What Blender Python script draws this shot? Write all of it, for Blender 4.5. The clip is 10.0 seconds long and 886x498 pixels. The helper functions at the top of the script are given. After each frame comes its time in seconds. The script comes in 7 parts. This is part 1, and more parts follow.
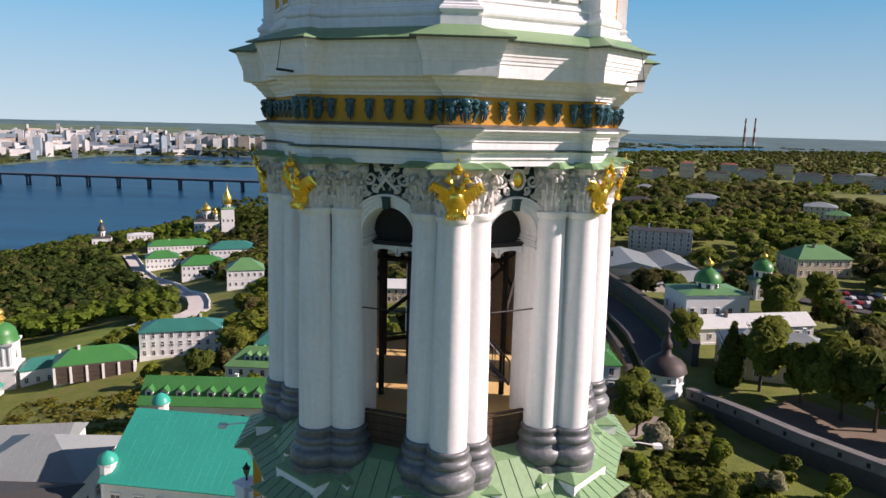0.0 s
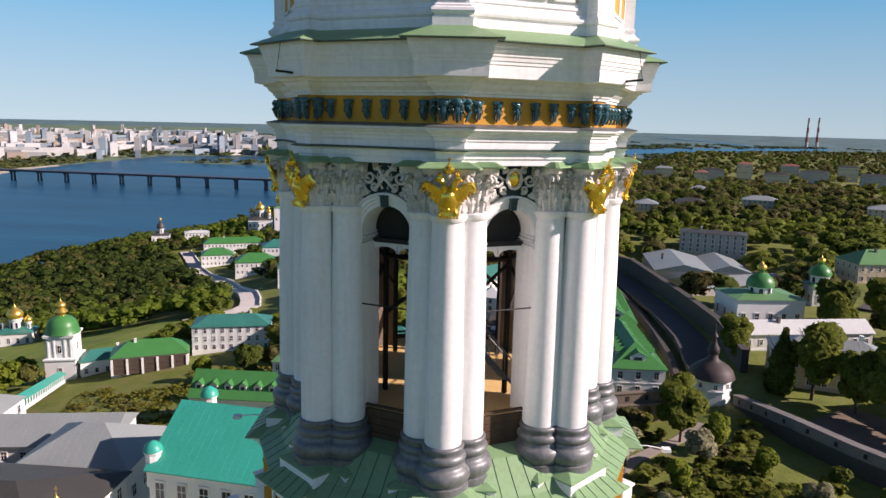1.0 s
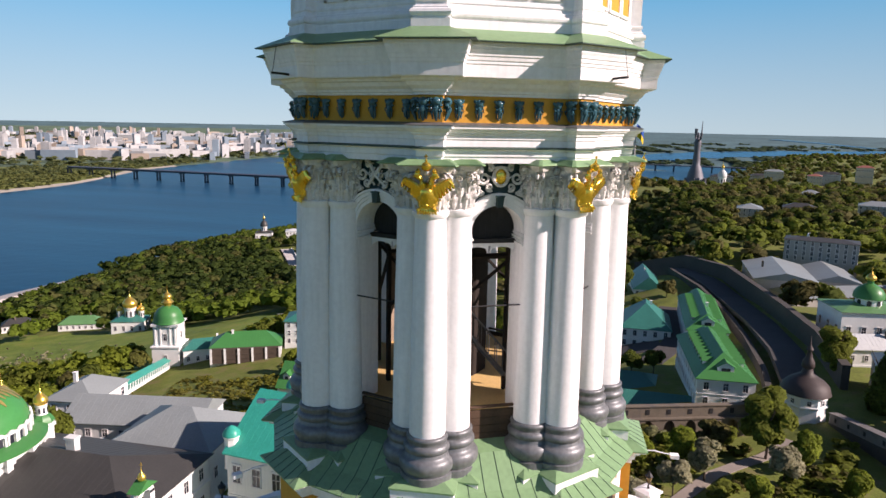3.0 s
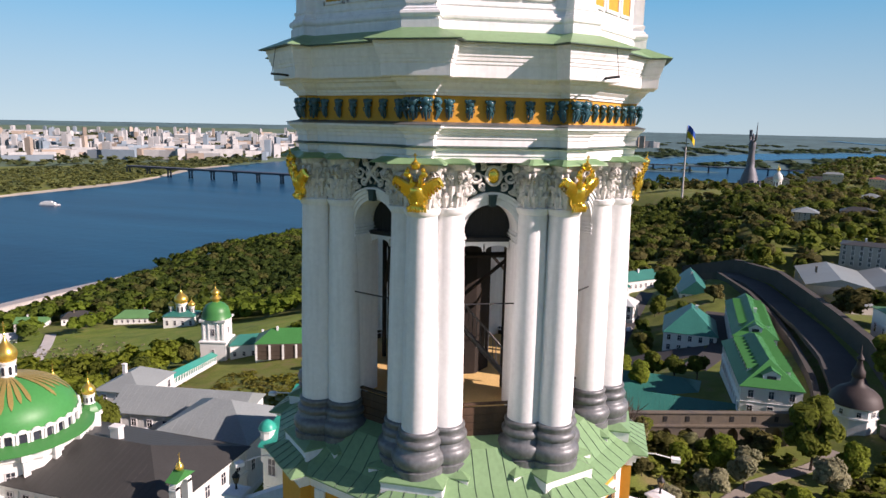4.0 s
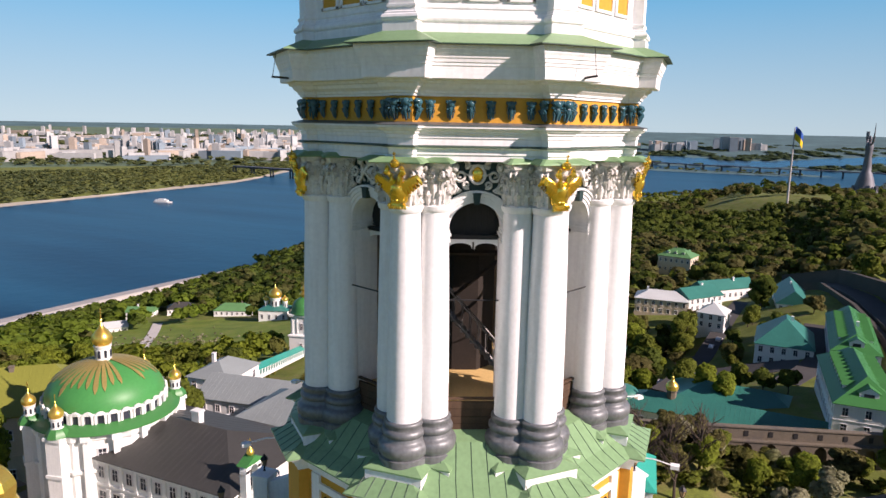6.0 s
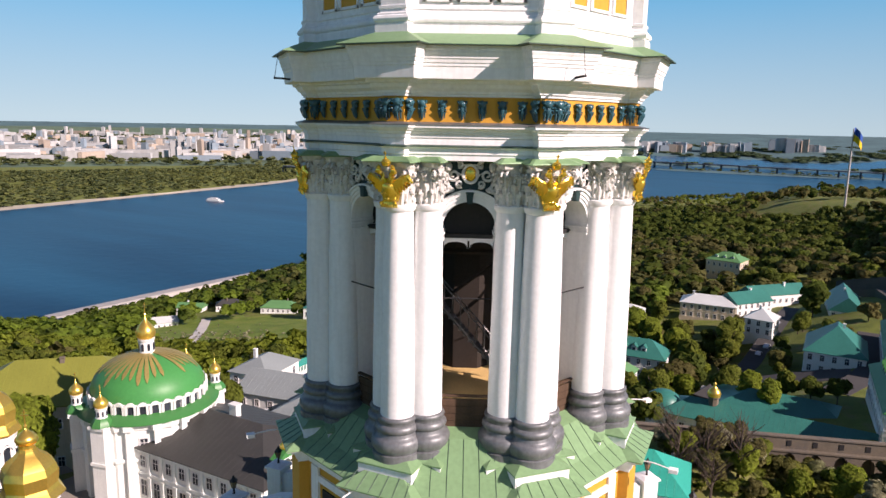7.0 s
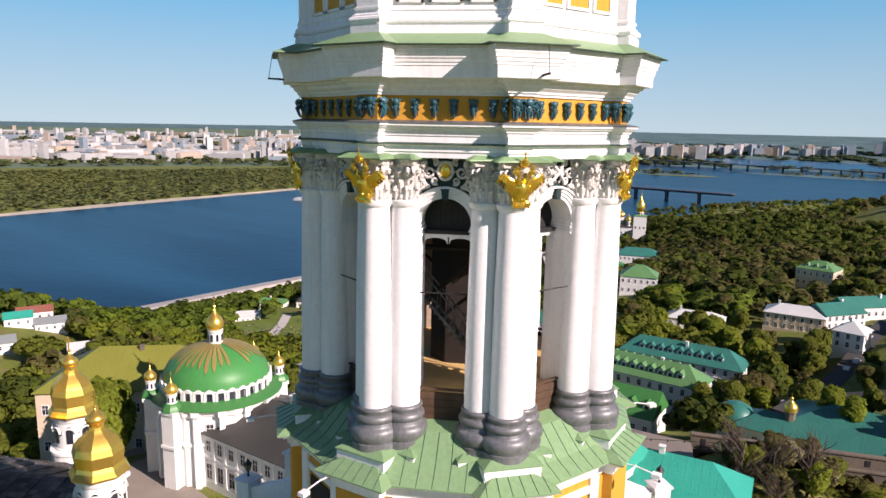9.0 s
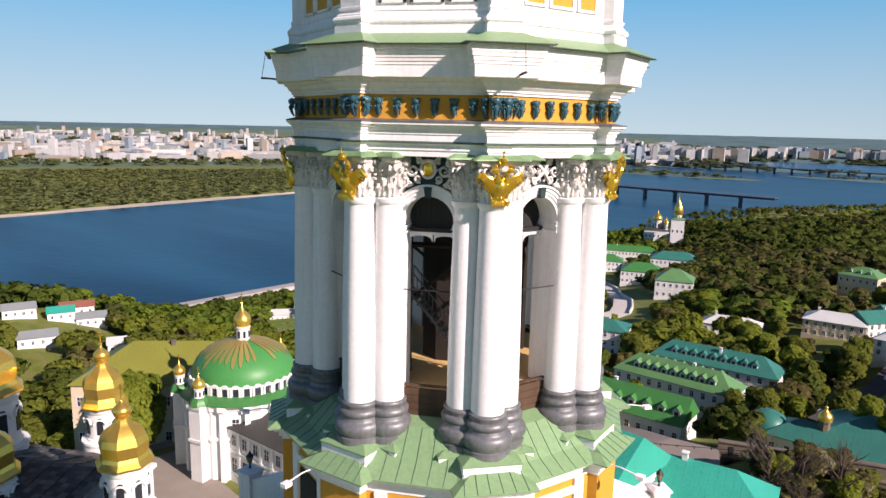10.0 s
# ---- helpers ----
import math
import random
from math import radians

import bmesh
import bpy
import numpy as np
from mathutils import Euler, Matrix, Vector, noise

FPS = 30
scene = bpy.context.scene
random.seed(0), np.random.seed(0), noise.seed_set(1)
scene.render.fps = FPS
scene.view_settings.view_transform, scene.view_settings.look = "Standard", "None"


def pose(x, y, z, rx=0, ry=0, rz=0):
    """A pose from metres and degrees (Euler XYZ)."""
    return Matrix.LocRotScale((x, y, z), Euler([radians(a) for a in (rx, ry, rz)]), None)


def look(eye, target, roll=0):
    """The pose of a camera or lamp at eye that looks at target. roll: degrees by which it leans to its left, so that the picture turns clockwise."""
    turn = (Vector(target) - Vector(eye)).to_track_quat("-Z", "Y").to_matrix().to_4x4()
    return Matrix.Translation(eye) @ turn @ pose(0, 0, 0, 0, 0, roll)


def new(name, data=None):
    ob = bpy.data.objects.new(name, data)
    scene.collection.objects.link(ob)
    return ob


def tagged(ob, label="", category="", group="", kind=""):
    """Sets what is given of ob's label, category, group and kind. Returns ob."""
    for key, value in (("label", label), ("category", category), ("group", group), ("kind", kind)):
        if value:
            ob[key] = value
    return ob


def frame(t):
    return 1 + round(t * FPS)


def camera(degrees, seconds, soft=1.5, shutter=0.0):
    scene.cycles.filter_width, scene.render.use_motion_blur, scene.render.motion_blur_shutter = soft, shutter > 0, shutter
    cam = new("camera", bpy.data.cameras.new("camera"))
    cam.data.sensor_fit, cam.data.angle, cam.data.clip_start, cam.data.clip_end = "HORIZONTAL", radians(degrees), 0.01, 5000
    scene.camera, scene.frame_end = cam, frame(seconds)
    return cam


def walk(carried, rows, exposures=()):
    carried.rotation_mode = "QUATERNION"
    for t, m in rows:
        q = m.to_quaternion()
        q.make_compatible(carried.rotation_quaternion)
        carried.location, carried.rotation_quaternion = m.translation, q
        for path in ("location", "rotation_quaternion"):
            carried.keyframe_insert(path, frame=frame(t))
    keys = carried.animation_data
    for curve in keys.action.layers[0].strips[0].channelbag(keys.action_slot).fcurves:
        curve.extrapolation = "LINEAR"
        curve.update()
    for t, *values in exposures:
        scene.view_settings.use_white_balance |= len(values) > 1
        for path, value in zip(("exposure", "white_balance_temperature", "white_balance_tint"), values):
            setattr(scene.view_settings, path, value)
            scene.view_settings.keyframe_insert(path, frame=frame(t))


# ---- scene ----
cam = camera(64.7, 10.0)
PATH = [
    (0, (0.104, -0.102, 55.855), (0.054, 9.742, 54.096), 1.42),
    (0.5, (1.049, -0.230, 55.872), (0.659, 9.606, 54.109), 1.38),
    (1, (2.006, -0.325, 55.880), (1.236, 9.486, 54.109), 1.33),
    (1.5, (2.974, -0.400, 55.877), (1.829, 9.375, 54.107), 1.28),
    (2, (3.961, -0.416, 55.844), (2.482, 9.315, 54.077), 1.34),
    (2.5, (4.948, -0.423, 55.838), (3.148, 9.253, 54.067), 1.20),
    (4, (7.919, -0.230, 55.829), (5.144, 9.212, 54.056), 1.18),
    (4.5, (8.907, -0.116, 55.842), (5.802, 9.222, 54.063), 1.14),
    (5, (9.897, 0.032, 55.853), (6.477, 9.260, 54.077), 1.11),
    (5.5, (10.898, 0.228, 55.832), (7.183, 9.342, 54.059), 1.07),
    (7, (13.791, 1.067, 55.830), (9.180, 9.762, 54.058), 1.07),
    (7.5, (14.749, 1.414, 55.815), (9.860, 9.956, 54.044), 1.03),
    (8, (15.672, 1.836, 55.801), (10.490, 10.204, 54.033), 1.00),
    (8.5, (16.588, 2.242, 55.781), (11.194, 10.474, 54.012), 1.08),
    (9, (17.501, 2.674, 55.754), (11.895, 10.765, 53.988), 1.05),
    (9.5, (18.431, 3.136, 55.733), (12.620, 11.080, 53.967), 1.03),
    (10, (19.317, 3.665, 55.688), (13.294, 11.453, 53.934), 1.21),
]
walk(cam, [(t, look(eye, target, roll)) for t, eye, target, roll in PATH], exposures=[(0, 0.62, 6950, 34)])

# ---- light ----
SUN_AZ, SUN_EL = radians(-4), radians(30)
SUN = Vector((math.cos(SUN_AZ) * math.cos(SUN_EL), math.sin(SUN_AZ) * math.cos(SUN_EL), math.sin(SUN_EL)))
sun = new("sun", bpy.data.lights.new("sun", "SUN"))
sun.data.energy, sun.data.angle, sun.data.color = 4.8, radians(0.53), (1.0, 0.95, 0.86)
sun.matrix_world = look(SUN * 200, (0, 0, 0))
world = bpy.data.worlds.new("sky")
scene.world = world
world.use_nodes = True
wn = world.node_tree.nodes
sky = wn.new("ShaderNodeTexSky")
sky.sky_type, sky.sun_disc = "NISHITA", False
sky.sun_elevation, sky.sun_rotation = SUN_EL, math.pi / 2 - SUN_AZ
sky.altitude, sky.air_density, sky.dust_density, sky.ozone_density = 200, 1.0, 0.3, 4.0
wn["Background"].inputs["Strength"].default_value = 0.052
wl = world.node_tree.links
tc, sep = wn.new("ShaderNodeTexCoord"), wn.new("ShaderNodeSeparateXYZ")
wl.new(tc.outputs["Generated"], sep.inputs[0])
haze = wn.new("ShaderNodeValToRGB")
haze.color_ramp.elements[0].position, haze.color_ramp.elements[0].color = 0.0, (0.53, 0.82, 0.88, 1)
haze.color_ramp.elements[1].position, haze.color_ramp.elements[1].color = 0.20, (0.075, 0.53, 0.89, 1)
wl.new(sep.outputs["Z"], haze.inputs[0])
bright = wn.new("ShaderNodeVectorMath")
bright.operation = "SCALE"
side = wn.new("ShaderNodeMapRange")
side.inputs["From Min"].default_value, side.inputs["From Max"].default_value = -0.6, 0.4
side.inputs["To Min"].default_value, side.inputs["To Max"].default_value = 11.2, 9.5
wl.new(sep.outputs["X"], side.inputs["Value"])
wl.new(side.outputs["Result"], bright.inputs["Scale"])
wl.new(haze.outputs[0], bright.inputs[0])
fade = wn.new("ShaderNodeMapRange")
fade.interpolation_type = "SMOOTHSTEP"
fade.inputs["From Min"].default_value, fade.inputs["From Max"].default_value = 0.21, 0.42
wl.new(sep.outputs["Z"], fade.inputs["Value"])
blend = wn.new("ShaderNodeMix")
blend.data_type = "RGBA"
wl.new(fade.outputs["Result"], blend.inputs["Factor"])
wl.new(bright.outputs[0], blend.inputs["A"])
wl.new(sky.outputs[0], blend.inputs["B"])
wl.new(blend.outputs["Result"], wn["Background"].inputs["Color"])


# ---- materials ----
def mat(name, color, rough=0.6, metal=0.0, vary=0.15, scale=1.0, bump=0.0, bump_scale=20.0, island=0.0, stain=None, objrand=0.0, coat=0.0, streak=0.0):
    """A surface with large stains, fine grain and optional relief, all at real-world size."""
    m = bpy.data.materials.new(name)
    m.use_nodes = True
    nt = m.node_tree
    n, l = nt.nodes, nt.links
    b = n["Principled BSDF"]
    geo = n.new("ShaderNodeNewGeometry")
    big = n.new("ShaderNodeTexNoise")
    big.inputs["Scale"].default_value, big.inputs["Detail"].default_value = 0.35 * scale, 5
    fine = n.new("ShaderNodeTexNoise")
    fine.inputs["Scale"].default_value, fine.inputs["Detail"].default_value = 6.0 * scale, 4
    for t in (big, fine):
        l.new(geo.outputs["Position"], t.inputs["Vector"])
    add = n.new("ShaderNodeMath")
    add.operation = "ADD"
    l.new(big.outputs["Fac"], add.inputs[0])
    l.new(fine.outputs["Fac"], add.inputs[1])
    ramp = n.new("ShaderNodeMapRange")
    ramp.inputs["From Min"].default_value, ramp.inputs["From Max"].default_value = 0.65, 1.35
    ramp.inputs["To Min"].default_value, ramp.inputs["To Max"].default_value = 1 - vary, 1 + vary
    l.new(add.outputs[0], ramp.inputs["Value"])
    last = ramp.outputs["Result"]
    for amount, kind in ((island, "island"), (objrand, "object")):
        if amount:
            if kind == "island":
                src = geo.outputs["Random Per Island"]
            else:
                src = n.new("ShaderNodeObjectInfo").outputs["Random"]
            r2 = n.new("ShaderNodeMapRange")
            r2.inputs["To Min"].default_value, r2.inputs["To Max"].default_value = 1 - amount, 1 + amount
            l.new(src, r2.inputs["Value"])
            mul = n.new("ShaderNodeMath")
            mul.operation = "MULTIPLY"
            l.new(last, mul.inputs[0])
            l.new(r2.outputs["Result"], mul.inputs[1])
            last = mul.outputs[0]
    if streak:
        mp = n.new("ShaderNodeMapping")
        mp.inputs["Scale"].default_value = (5.0, 5.0, 0.35)
        st = n.new("ShaderNodeTexNoise")
        st.inputs["Scale"].default_value, st.inputs["Detail"].default_value = 1.0, 5
        l.new(geo.outputs["Position"], mp.inputs["Vector"])
        l.new(mp.outputs["Vector"], st.inputs["Vector"])
        r3 = n.new("ShaderNodeMapRange")
        r3.inputs["From Min"].default_value, r3.inputs["From Max"].default_value = 0.45, 0.75
        r3.inputs["To Min"].default_value, r3.inputs["To Max"].default_value = 1.0, 1 - streak
        l.new(st.outputs["Fac"], r3.inputs["Value"])
        mul = n.new("ShaderNodeMath")
        mul.operation = "MULTIPLY"
        l.new(last, mul.inputs[0])
        l.new(r3.outputs["Result"], mul.inputs[1])
        last = mul.outputs[0]
    if stain:
        mix = n.new("ShaderNodeMix")
        mix.data_type = "RGBA"
        mix.inputs["A"].default_value, mix.inputs["B"].default_value = (*color, 1), (*stain, 1)
        r4 = n.new("ShaderNodeMapRange")
        r4.inputs["From Min"].default_value, r4.inputs["From Max"].default_value = 0.5, 0.7
        l.new(big.outputs["Fac"], r4.inputs["Value"])
        l.new(r4.outputs["Result"], mix.inputs["Factor"])
        base = mix.outputs["Result"]
    else:
        rgb = n.new("ShaderNodeRGB")
        rgb.outputs[0].default_value = (*color, 1)
        base = rgb.outputs[0]
    sc = n.new("ShaderNodeVectorMath")
    sc.operation = "SCALE"
    l.new(base, sc.inputs[0])
    l.new(last, sc.inputs["Scale"])
    l.new(sc.outputs[0], b.inputs["Base Color"])
    b.inputs["Roughness"].default_value, b.inputs["Metallic"].default_value = rough, metal
    b.inputs["Specular IOR Level"].default_value = 0.35
    if coat:
        b.inputs["Coat Weight"].default_value = coat
    if bump:
        bt = n.new("ShaderNodeTexNoise")
        bt.inputs["Scale"].default_value, bt.inputs["Detail"].default_value = bump_scale, 5
        l.new(geo.outputs["Position"], bt.inputs["Vector"])
        bp = n.new("ShaderNodeBump")
        bp.inputs["Strength"].default_value, bp.inputs["Distance"].default_value = min(1.0, bump), 0.05
        l.new(bt.outputs["Fac"], bp.inputs["Height"])
        l.new(bp.outputs["Normal"], b.inputs["Normal"])
    return m


WHITE = mat("white limewash", (0.80, 0.80, 0.79), 0.8, vary=0.07, bump=0.3, bump_scale=2.6, streak=0.1)
STUCCO = mat("weathered stucco", (0.70, 0.68, 0.64), 0.85, vary=0.22, scale=1.6, bump=1.0, bump_scale=8, stain=(0.42, 0.40, 0.38))
LEAD = mat("grey lead sheet", (0.175, 0.187, 0.19), 0.46, 0.35, vary=0.28, bump=0.2, bump_scale=3.5, streak=0.2)
ROOF = mat("pale green roof paint", (0.18, 0.315, 0.155), 0.42, vary=0.10, bump=0.08, bump_scale=5, streak=0.10)
EDGE = mat("dark green roof edge", (0.035, 0.07, 0.05), 0.5, vary=0.2)
OCHRE = mat("ochre wall paint", (0.62, 0.30, 0.035), 0.75, vary=0.08, bump=0.12, bump_scale=8, streak=0.06)
GOLD = mat("gilding", (0.95, 0.62, 0.09), 0.24, 0.9, vary=0.08, bump=0.10, bump_scale=12)
DOMEGOLD = mat("dome gilding", (0.92, 0.60, 0.12), 0.3, 0.85, vary=0.10, scale=0.6, bump=0.05, bump_scale=2)
BLUE = mat("blue glazed ornament", (0.028, 0.10, 0.125), 0.25, vary=0.3, scale=3, bump=0.3, bump_scale=18, coat=0.2)
# near-black: the dim belfry's shade is put into core, ceiling and frame
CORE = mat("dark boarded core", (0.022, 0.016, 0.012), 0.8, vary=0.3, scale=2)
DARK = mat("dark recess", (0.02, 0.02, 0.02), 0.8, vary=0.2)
NAVY = mat("dark green keystone", (0.02, 0.05, 0.05), 0.5)
IRON = mat("black iron", (0.025, 0.025, 0.027), 0.55, 0.3)
TIMBER = mat("old brown boards", (0.085, 0.05, 0.03), 0.75, vary=0.3, scale=3, streak=0.3)
PLY = mat("pale plywood floor", (0.62, 0.42, 0.17), 0.7, vary=0.15, scale=2)
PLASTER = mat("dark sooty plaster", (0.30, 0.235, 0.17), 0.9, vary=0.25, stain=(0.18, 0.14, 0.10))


# ---- mesh helpers ----
class Geo:
    def __init__(self):
        self.v, self.f, self.m = [], [], []

    def add(self, verts, faces, mi=0):
        o = len(self.v)
        self.v += [tuple(p) for p in verts]
        self.f += [tuple(i + o for i in q) for q in faces]
        self.m += [mi] * len(faces)
        return self

    def box(self, cx, cy, cz, sx, sy, sz, yaw=0.0, mi=0, taper=1.0):
        c, s = math.cos(yaw), math.sin(yaw)
        pts = []
        for k, z in ((1, -0.5), (taper, 0.5)):
            for a, b in ((-0.5, -0.5), (0.5, -0.5), (0.5, 0.5), (-0.5, 0.5)):
                x, y = a * sx * k, b * sy * k
                pts.append((cx + c * x - s * y, cy + s * x + c * y, cz + z * sz))
        return self.add(pts, [(3, 2, 1, 0), (4, 5, 6, 7), (0, 1, 5, 4), (1, 2, 6, 5), (2, 3, 7, 6), (3, 0, 4, 7)], mi)

    def lathe(self, prof, n=24, cx=0.0, cy=0.0, mi=0, a0=0.0, squash=1.0, lobes=0, depth=0.0):
        pts, faces = [], []
        for r, z in prof:
            for i in range(n):
                a = a0 + 2 * math.pi * i / n
                rr = r * (1 + depth * abs(math.sin(a * lobes / 2)) if lobes else 1)
                pts.append((cx + rr * math.cos(a), cy + squash * rr * math.sin(a), z))
        for j in range(len(prof) - 1):
            for i in range(n):
                k = (i + 1) % n
                faces.append((j * n + i, j * n + k, (j + 1) * n + k, (j + 1) * n + i))
        faces.append(tuple(range(n))[::-1])
        faces.append(tuple((len(prof) - 1) * n + i for i in range(n)))
        return self.add(pts, faces, mi)

    def loft(self, rings, mi=0, caps=True):
        n = len(rings[0])
        pts = [p for r in rings for p in r]
        faces = []
        for j in range(len(rings) - 1):
            for i in range(n):
                k = (i + 1) % n
                faces.append((j * n + i, j * n + k, (j + 1) * n + k, (j + 1) * n + i))
        if caps:
            faces.append(tuple(range(n))[::-1])
            faces.append(tuple((len(rings) - 1) * n + i for i in range(n)))
        return self.add(pts, faces, mi)

    def tube(self, path, r, n=6, mi=0, r1=None):
        path = [Vector(p) for p in path]
        rings = []
        for i, p in enumerate(path):
            d = (path[min(i + 1, len(path) - 1)] - path[max(i - 1, 0)]).normalized()
            up = Vector((0, 0, 1)) if abs(d.z) < 0.9 else Vector((1, 0, 0))
            a = d.cross(up).normalized()
            b = a.cross(d)
            rr = r if r1 is None else r + (r1 - r) * i / (len(path) - 1)
            rings.append([tuple(p + (a * math.cos(2 * math.pi * k / n) + b * math.sin(2 * math.pi * k / n)) * rr) for k in range(n)])
        return self.loft(rings, mi)

    def ball(self, cx, cy, cz, rx, ry, rz, n=8, k=5, mi=0):
        prof = [(max(0.02, math.cos(a)), math.sin(a)) for a in (math.pi * (j / (k - 1) - 0.5) for j in range(k))]
        o = len(self.v)
        self.lathe(prof, n, mi=mi)
        for i in range(o, len(self.v)):
            x, y, z = self.v[i]
            self.v[i] = (cx + rx * x, cy + ry * y, cz + rz * z)
        return self

    def moved(self, m, since=0):
        for i in range(since, len(self.v)):
            self.v[i] = tuple(m @ Vector(self.v[i]))
        return self

    def mesh(self, name, mats, smooth=0.0):
        me = bpy.data.meshes.new(name)
        me.from_pydata(self.v, [], self.f)
        for x in mats if isinstance(mats, (list, tuple)) else [mats]:
            me.materials.append(x)
        if any(self.m):
            me.polygons.foreach_set("material_index", self.m)
        if smooth:
            me.polygons.foreach_set("use_smooth", [True] * len(self.f))
            me.set_sharp_from_angle(angle=radians(smooth))
        me.validate()
        me.update()
        return me


def part(name, geo, mats, parent=None, label="", smooth=0.0, m=None):
    """One mesh object under a thing or a part; geo may also be a finished mesh."""
    ob = new(name, geo.mesh(name, mats, smooth) if isinstance(geo, Geo) else geo)
    if parent is not None:
        ob.parent = parent
    if m is not None:
        ob.matrix_basis = m
    if label:
        tagged(ob, label)
    return ob


def root(name, x, y, z, yaw=0.0, label="", category="", group="", kind=""):
    ob = new(name)
    ob.empty_display_size = 0.3
    ob.matrix_basis = pose(x, y, z, 0, 0, yaw)
    return tagged(ob, label, category, group, kind)


def smooth01(a, b, x):
    t = np.clip((x - a) / (b - a), 0, 1)
    return t * t * (3 - 2 * t)


# ---- the ground: river bank, slope, plateau and far plain in one sheet ----
EYE_Z, WATER = 55.8, -102.0


def near_shore(y):
    return -490 + 70 * smooth01(900, 1450, y) + 250 * smooth01(1400, 1900, y) + 1500 * smooth01(1800, 2700, y)


def far_shore(y):
    return -1190 - 170 * smooth01(1300, 2000, y)


def inland(x, y):
    """Metres from the water, positive on land."""
    u = x - near_shore(y)
    v = np.maximum(far_shore(y) - x, np.hypot(x, y) - 3080)
    isle = 60 * (1 - np.hypot((x + 870 + 0.25 * (y - 2430)) / 330, (y - 2430) / 75))
    isle2 = 60 * (1 - np.hypot((x + 150) / 420, (y - 2750) / 90))
    return u, np.maximum(np.maximum(v, isle), isle2)


def height(x, y):
    x, y = np.asarray(x, float), np.asarray(y, float)
    u, v = inland(x, y)
    drop = 80 * smooth01(100, 240, y) * (1 - smooth01(40, 110, x)) + 60 * smooth01(260, 480, y) * (1 - smooth01(60, 200, x)) - 150 * smooth01(600, 900, y)
    s = u - drop * smooth01(60, 300, u)
    bank = np.interp(s, [-60, 0, 18, 60, 150, 230, 300, 390, 440, 480], [-108, -102.6, -98, -93, -68, -46, -36, -26, -10, -5.5])
    bank = bank - 16 * smooth01(650, 1000, y) + 10 * smooth01(1400, 2400, y) * smooth01(0, 700, x)
    low_a = np.interp(y, [750, 900, 1200], [0, 16, 42]) * smooth01(20, -80, x)
    low_b = np.interp(y, [1020, 1200, 1500, 1900], [0, 30, 55, 66]) * smooth01(0.26, 0.12, np.arctan2(x, np.maximum(y, 1)))
    bank = np.maximum(bank - np.maximum(low_a, low_b), np.minimum(bank, -97))
    bank = bank + 34 * np.exp(-(((x + 335) / 72) ** 2) - ((y - 120) / 100) ** 2) * smooth01(0, 60, u)
    flat = np.interp(v, [-60, 0, 8, 30], [-108, -102.6, -100.5, -99.5])
    z = np.maximum(np.where(u > -60, np.where(u < 0, np.maximum(bank, flat), bank), flat), -108)
    r = np.hypot(x, y)
    true = 3200 * np.exp(np.clip((r - 3200) / 1700, 0, 1) * math.log(7))
    lift = EYE_Z - (EYE_Z - np.minimum(z, -30)) * r / true
    lift_land = EYE_Z - (EYE_Z + 99.5) * r / true
    z = np.where(r > 3200, np.maximum(np.where((u > 0) & (z > -60), z - 70 * smooth01(3200, 3600, r), -999), lift_land), z)
    bumps = 0.5 * np.sin(x * 0.045 + 1.3 * np.sin(y * 0.031)) + 0.4 * np.sin(y * 0.061 + x * 0.02)
    a, b = (x + 14) * 0.9486 + (y - 131.5) * 0.3165, -(x + 14) * 0.3165 + (y - 131.5) * 0.9486
    park = -2.4 * smooth01(-26, -3, b) * smooth01(9, 1, b) * smooth01(15, 29, a) * smooth01(70, 58, a)
    park = park + 3.7 * smooth01(28, 14, a) * smooth01(-48, -30, a) * smooth01(-34, -14, b) * smooth01(2, 0, b)
    below = -4.8 * smooth01(1, 9, b) * smooth01(-60, -25, x) * smooth01(66, 50, x) * smooth01(330, 240, y)
    below = below - 6.5 * smooth01(58, 72, x) * smooth01(150, 120, x) * smooth01(262, 292, y) * smooth01(390, 350, y)
    court = np.maximum(-5.4 - z, 0) * smooth01(-112, -98, x) * smooth01(120, 102, y) * smooth01(-40, 0, y) * smooth01(60, 0, x)
    return z + park + below + court + bumps * smooth01(70, 160, r) * smooth01(-100, -85, z)


def ground_at(x, y):
    return float(height(x, y))


GRASS = mat("grass and scrub", (0.125, 0.158, 0.025), 0.9, vary=0.45, scale=0.5, stain=(0.135, 0.115, 0.045), bump=0.4, bump_scale=1.5)
# distance haze is mixed into PLAIN's bluish base colour
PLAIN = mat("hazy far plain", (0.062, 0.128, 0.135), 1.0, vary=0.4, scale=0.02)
SAND = mat("sand", (0.36, 0.335, 0.27), 0.9, vary=0.15, scale=0.2)
water_mat = bpy.data.materials.new("river water")
water_mat.use_nodes = True
wb = water_mat.node_tree.nodes["Principled BSDF"]
wb.inputs["Base Color"].default_value = (0.003, 0.026, 0.085, 1)
wb.inputs["Specular IOR Level"].default_value = 0.14
wb.inputs["Roughness"].default_value = 0.32
wt = water_mat.node_tree.nodes.new("ShaderNodeTexNoise")
wt.inputs["Scale"].default_value, wt.inputs["Detail"].default_value = 0.06, 8
wg = water_mat.node_tree.nodes.new("ShaderNodeNewGeometry")
wp = water_mat.node_tree.nodes.new("ShaderNodeBump")
wp.inputs["Strength"].default_value, wp.inputs["Distance"].default_value = 0.35, 1.0
water_mat.node_tree.links.new(wg.outputs["Position"], wt.inputs["Vector"])
water_mat.node_tree.links.new(wt.outputs["Fac"], wp.inputs["Height"])
water_mat.node_tree.links.new(wp.outputs["Normal"], wb.inputs["Normal"])

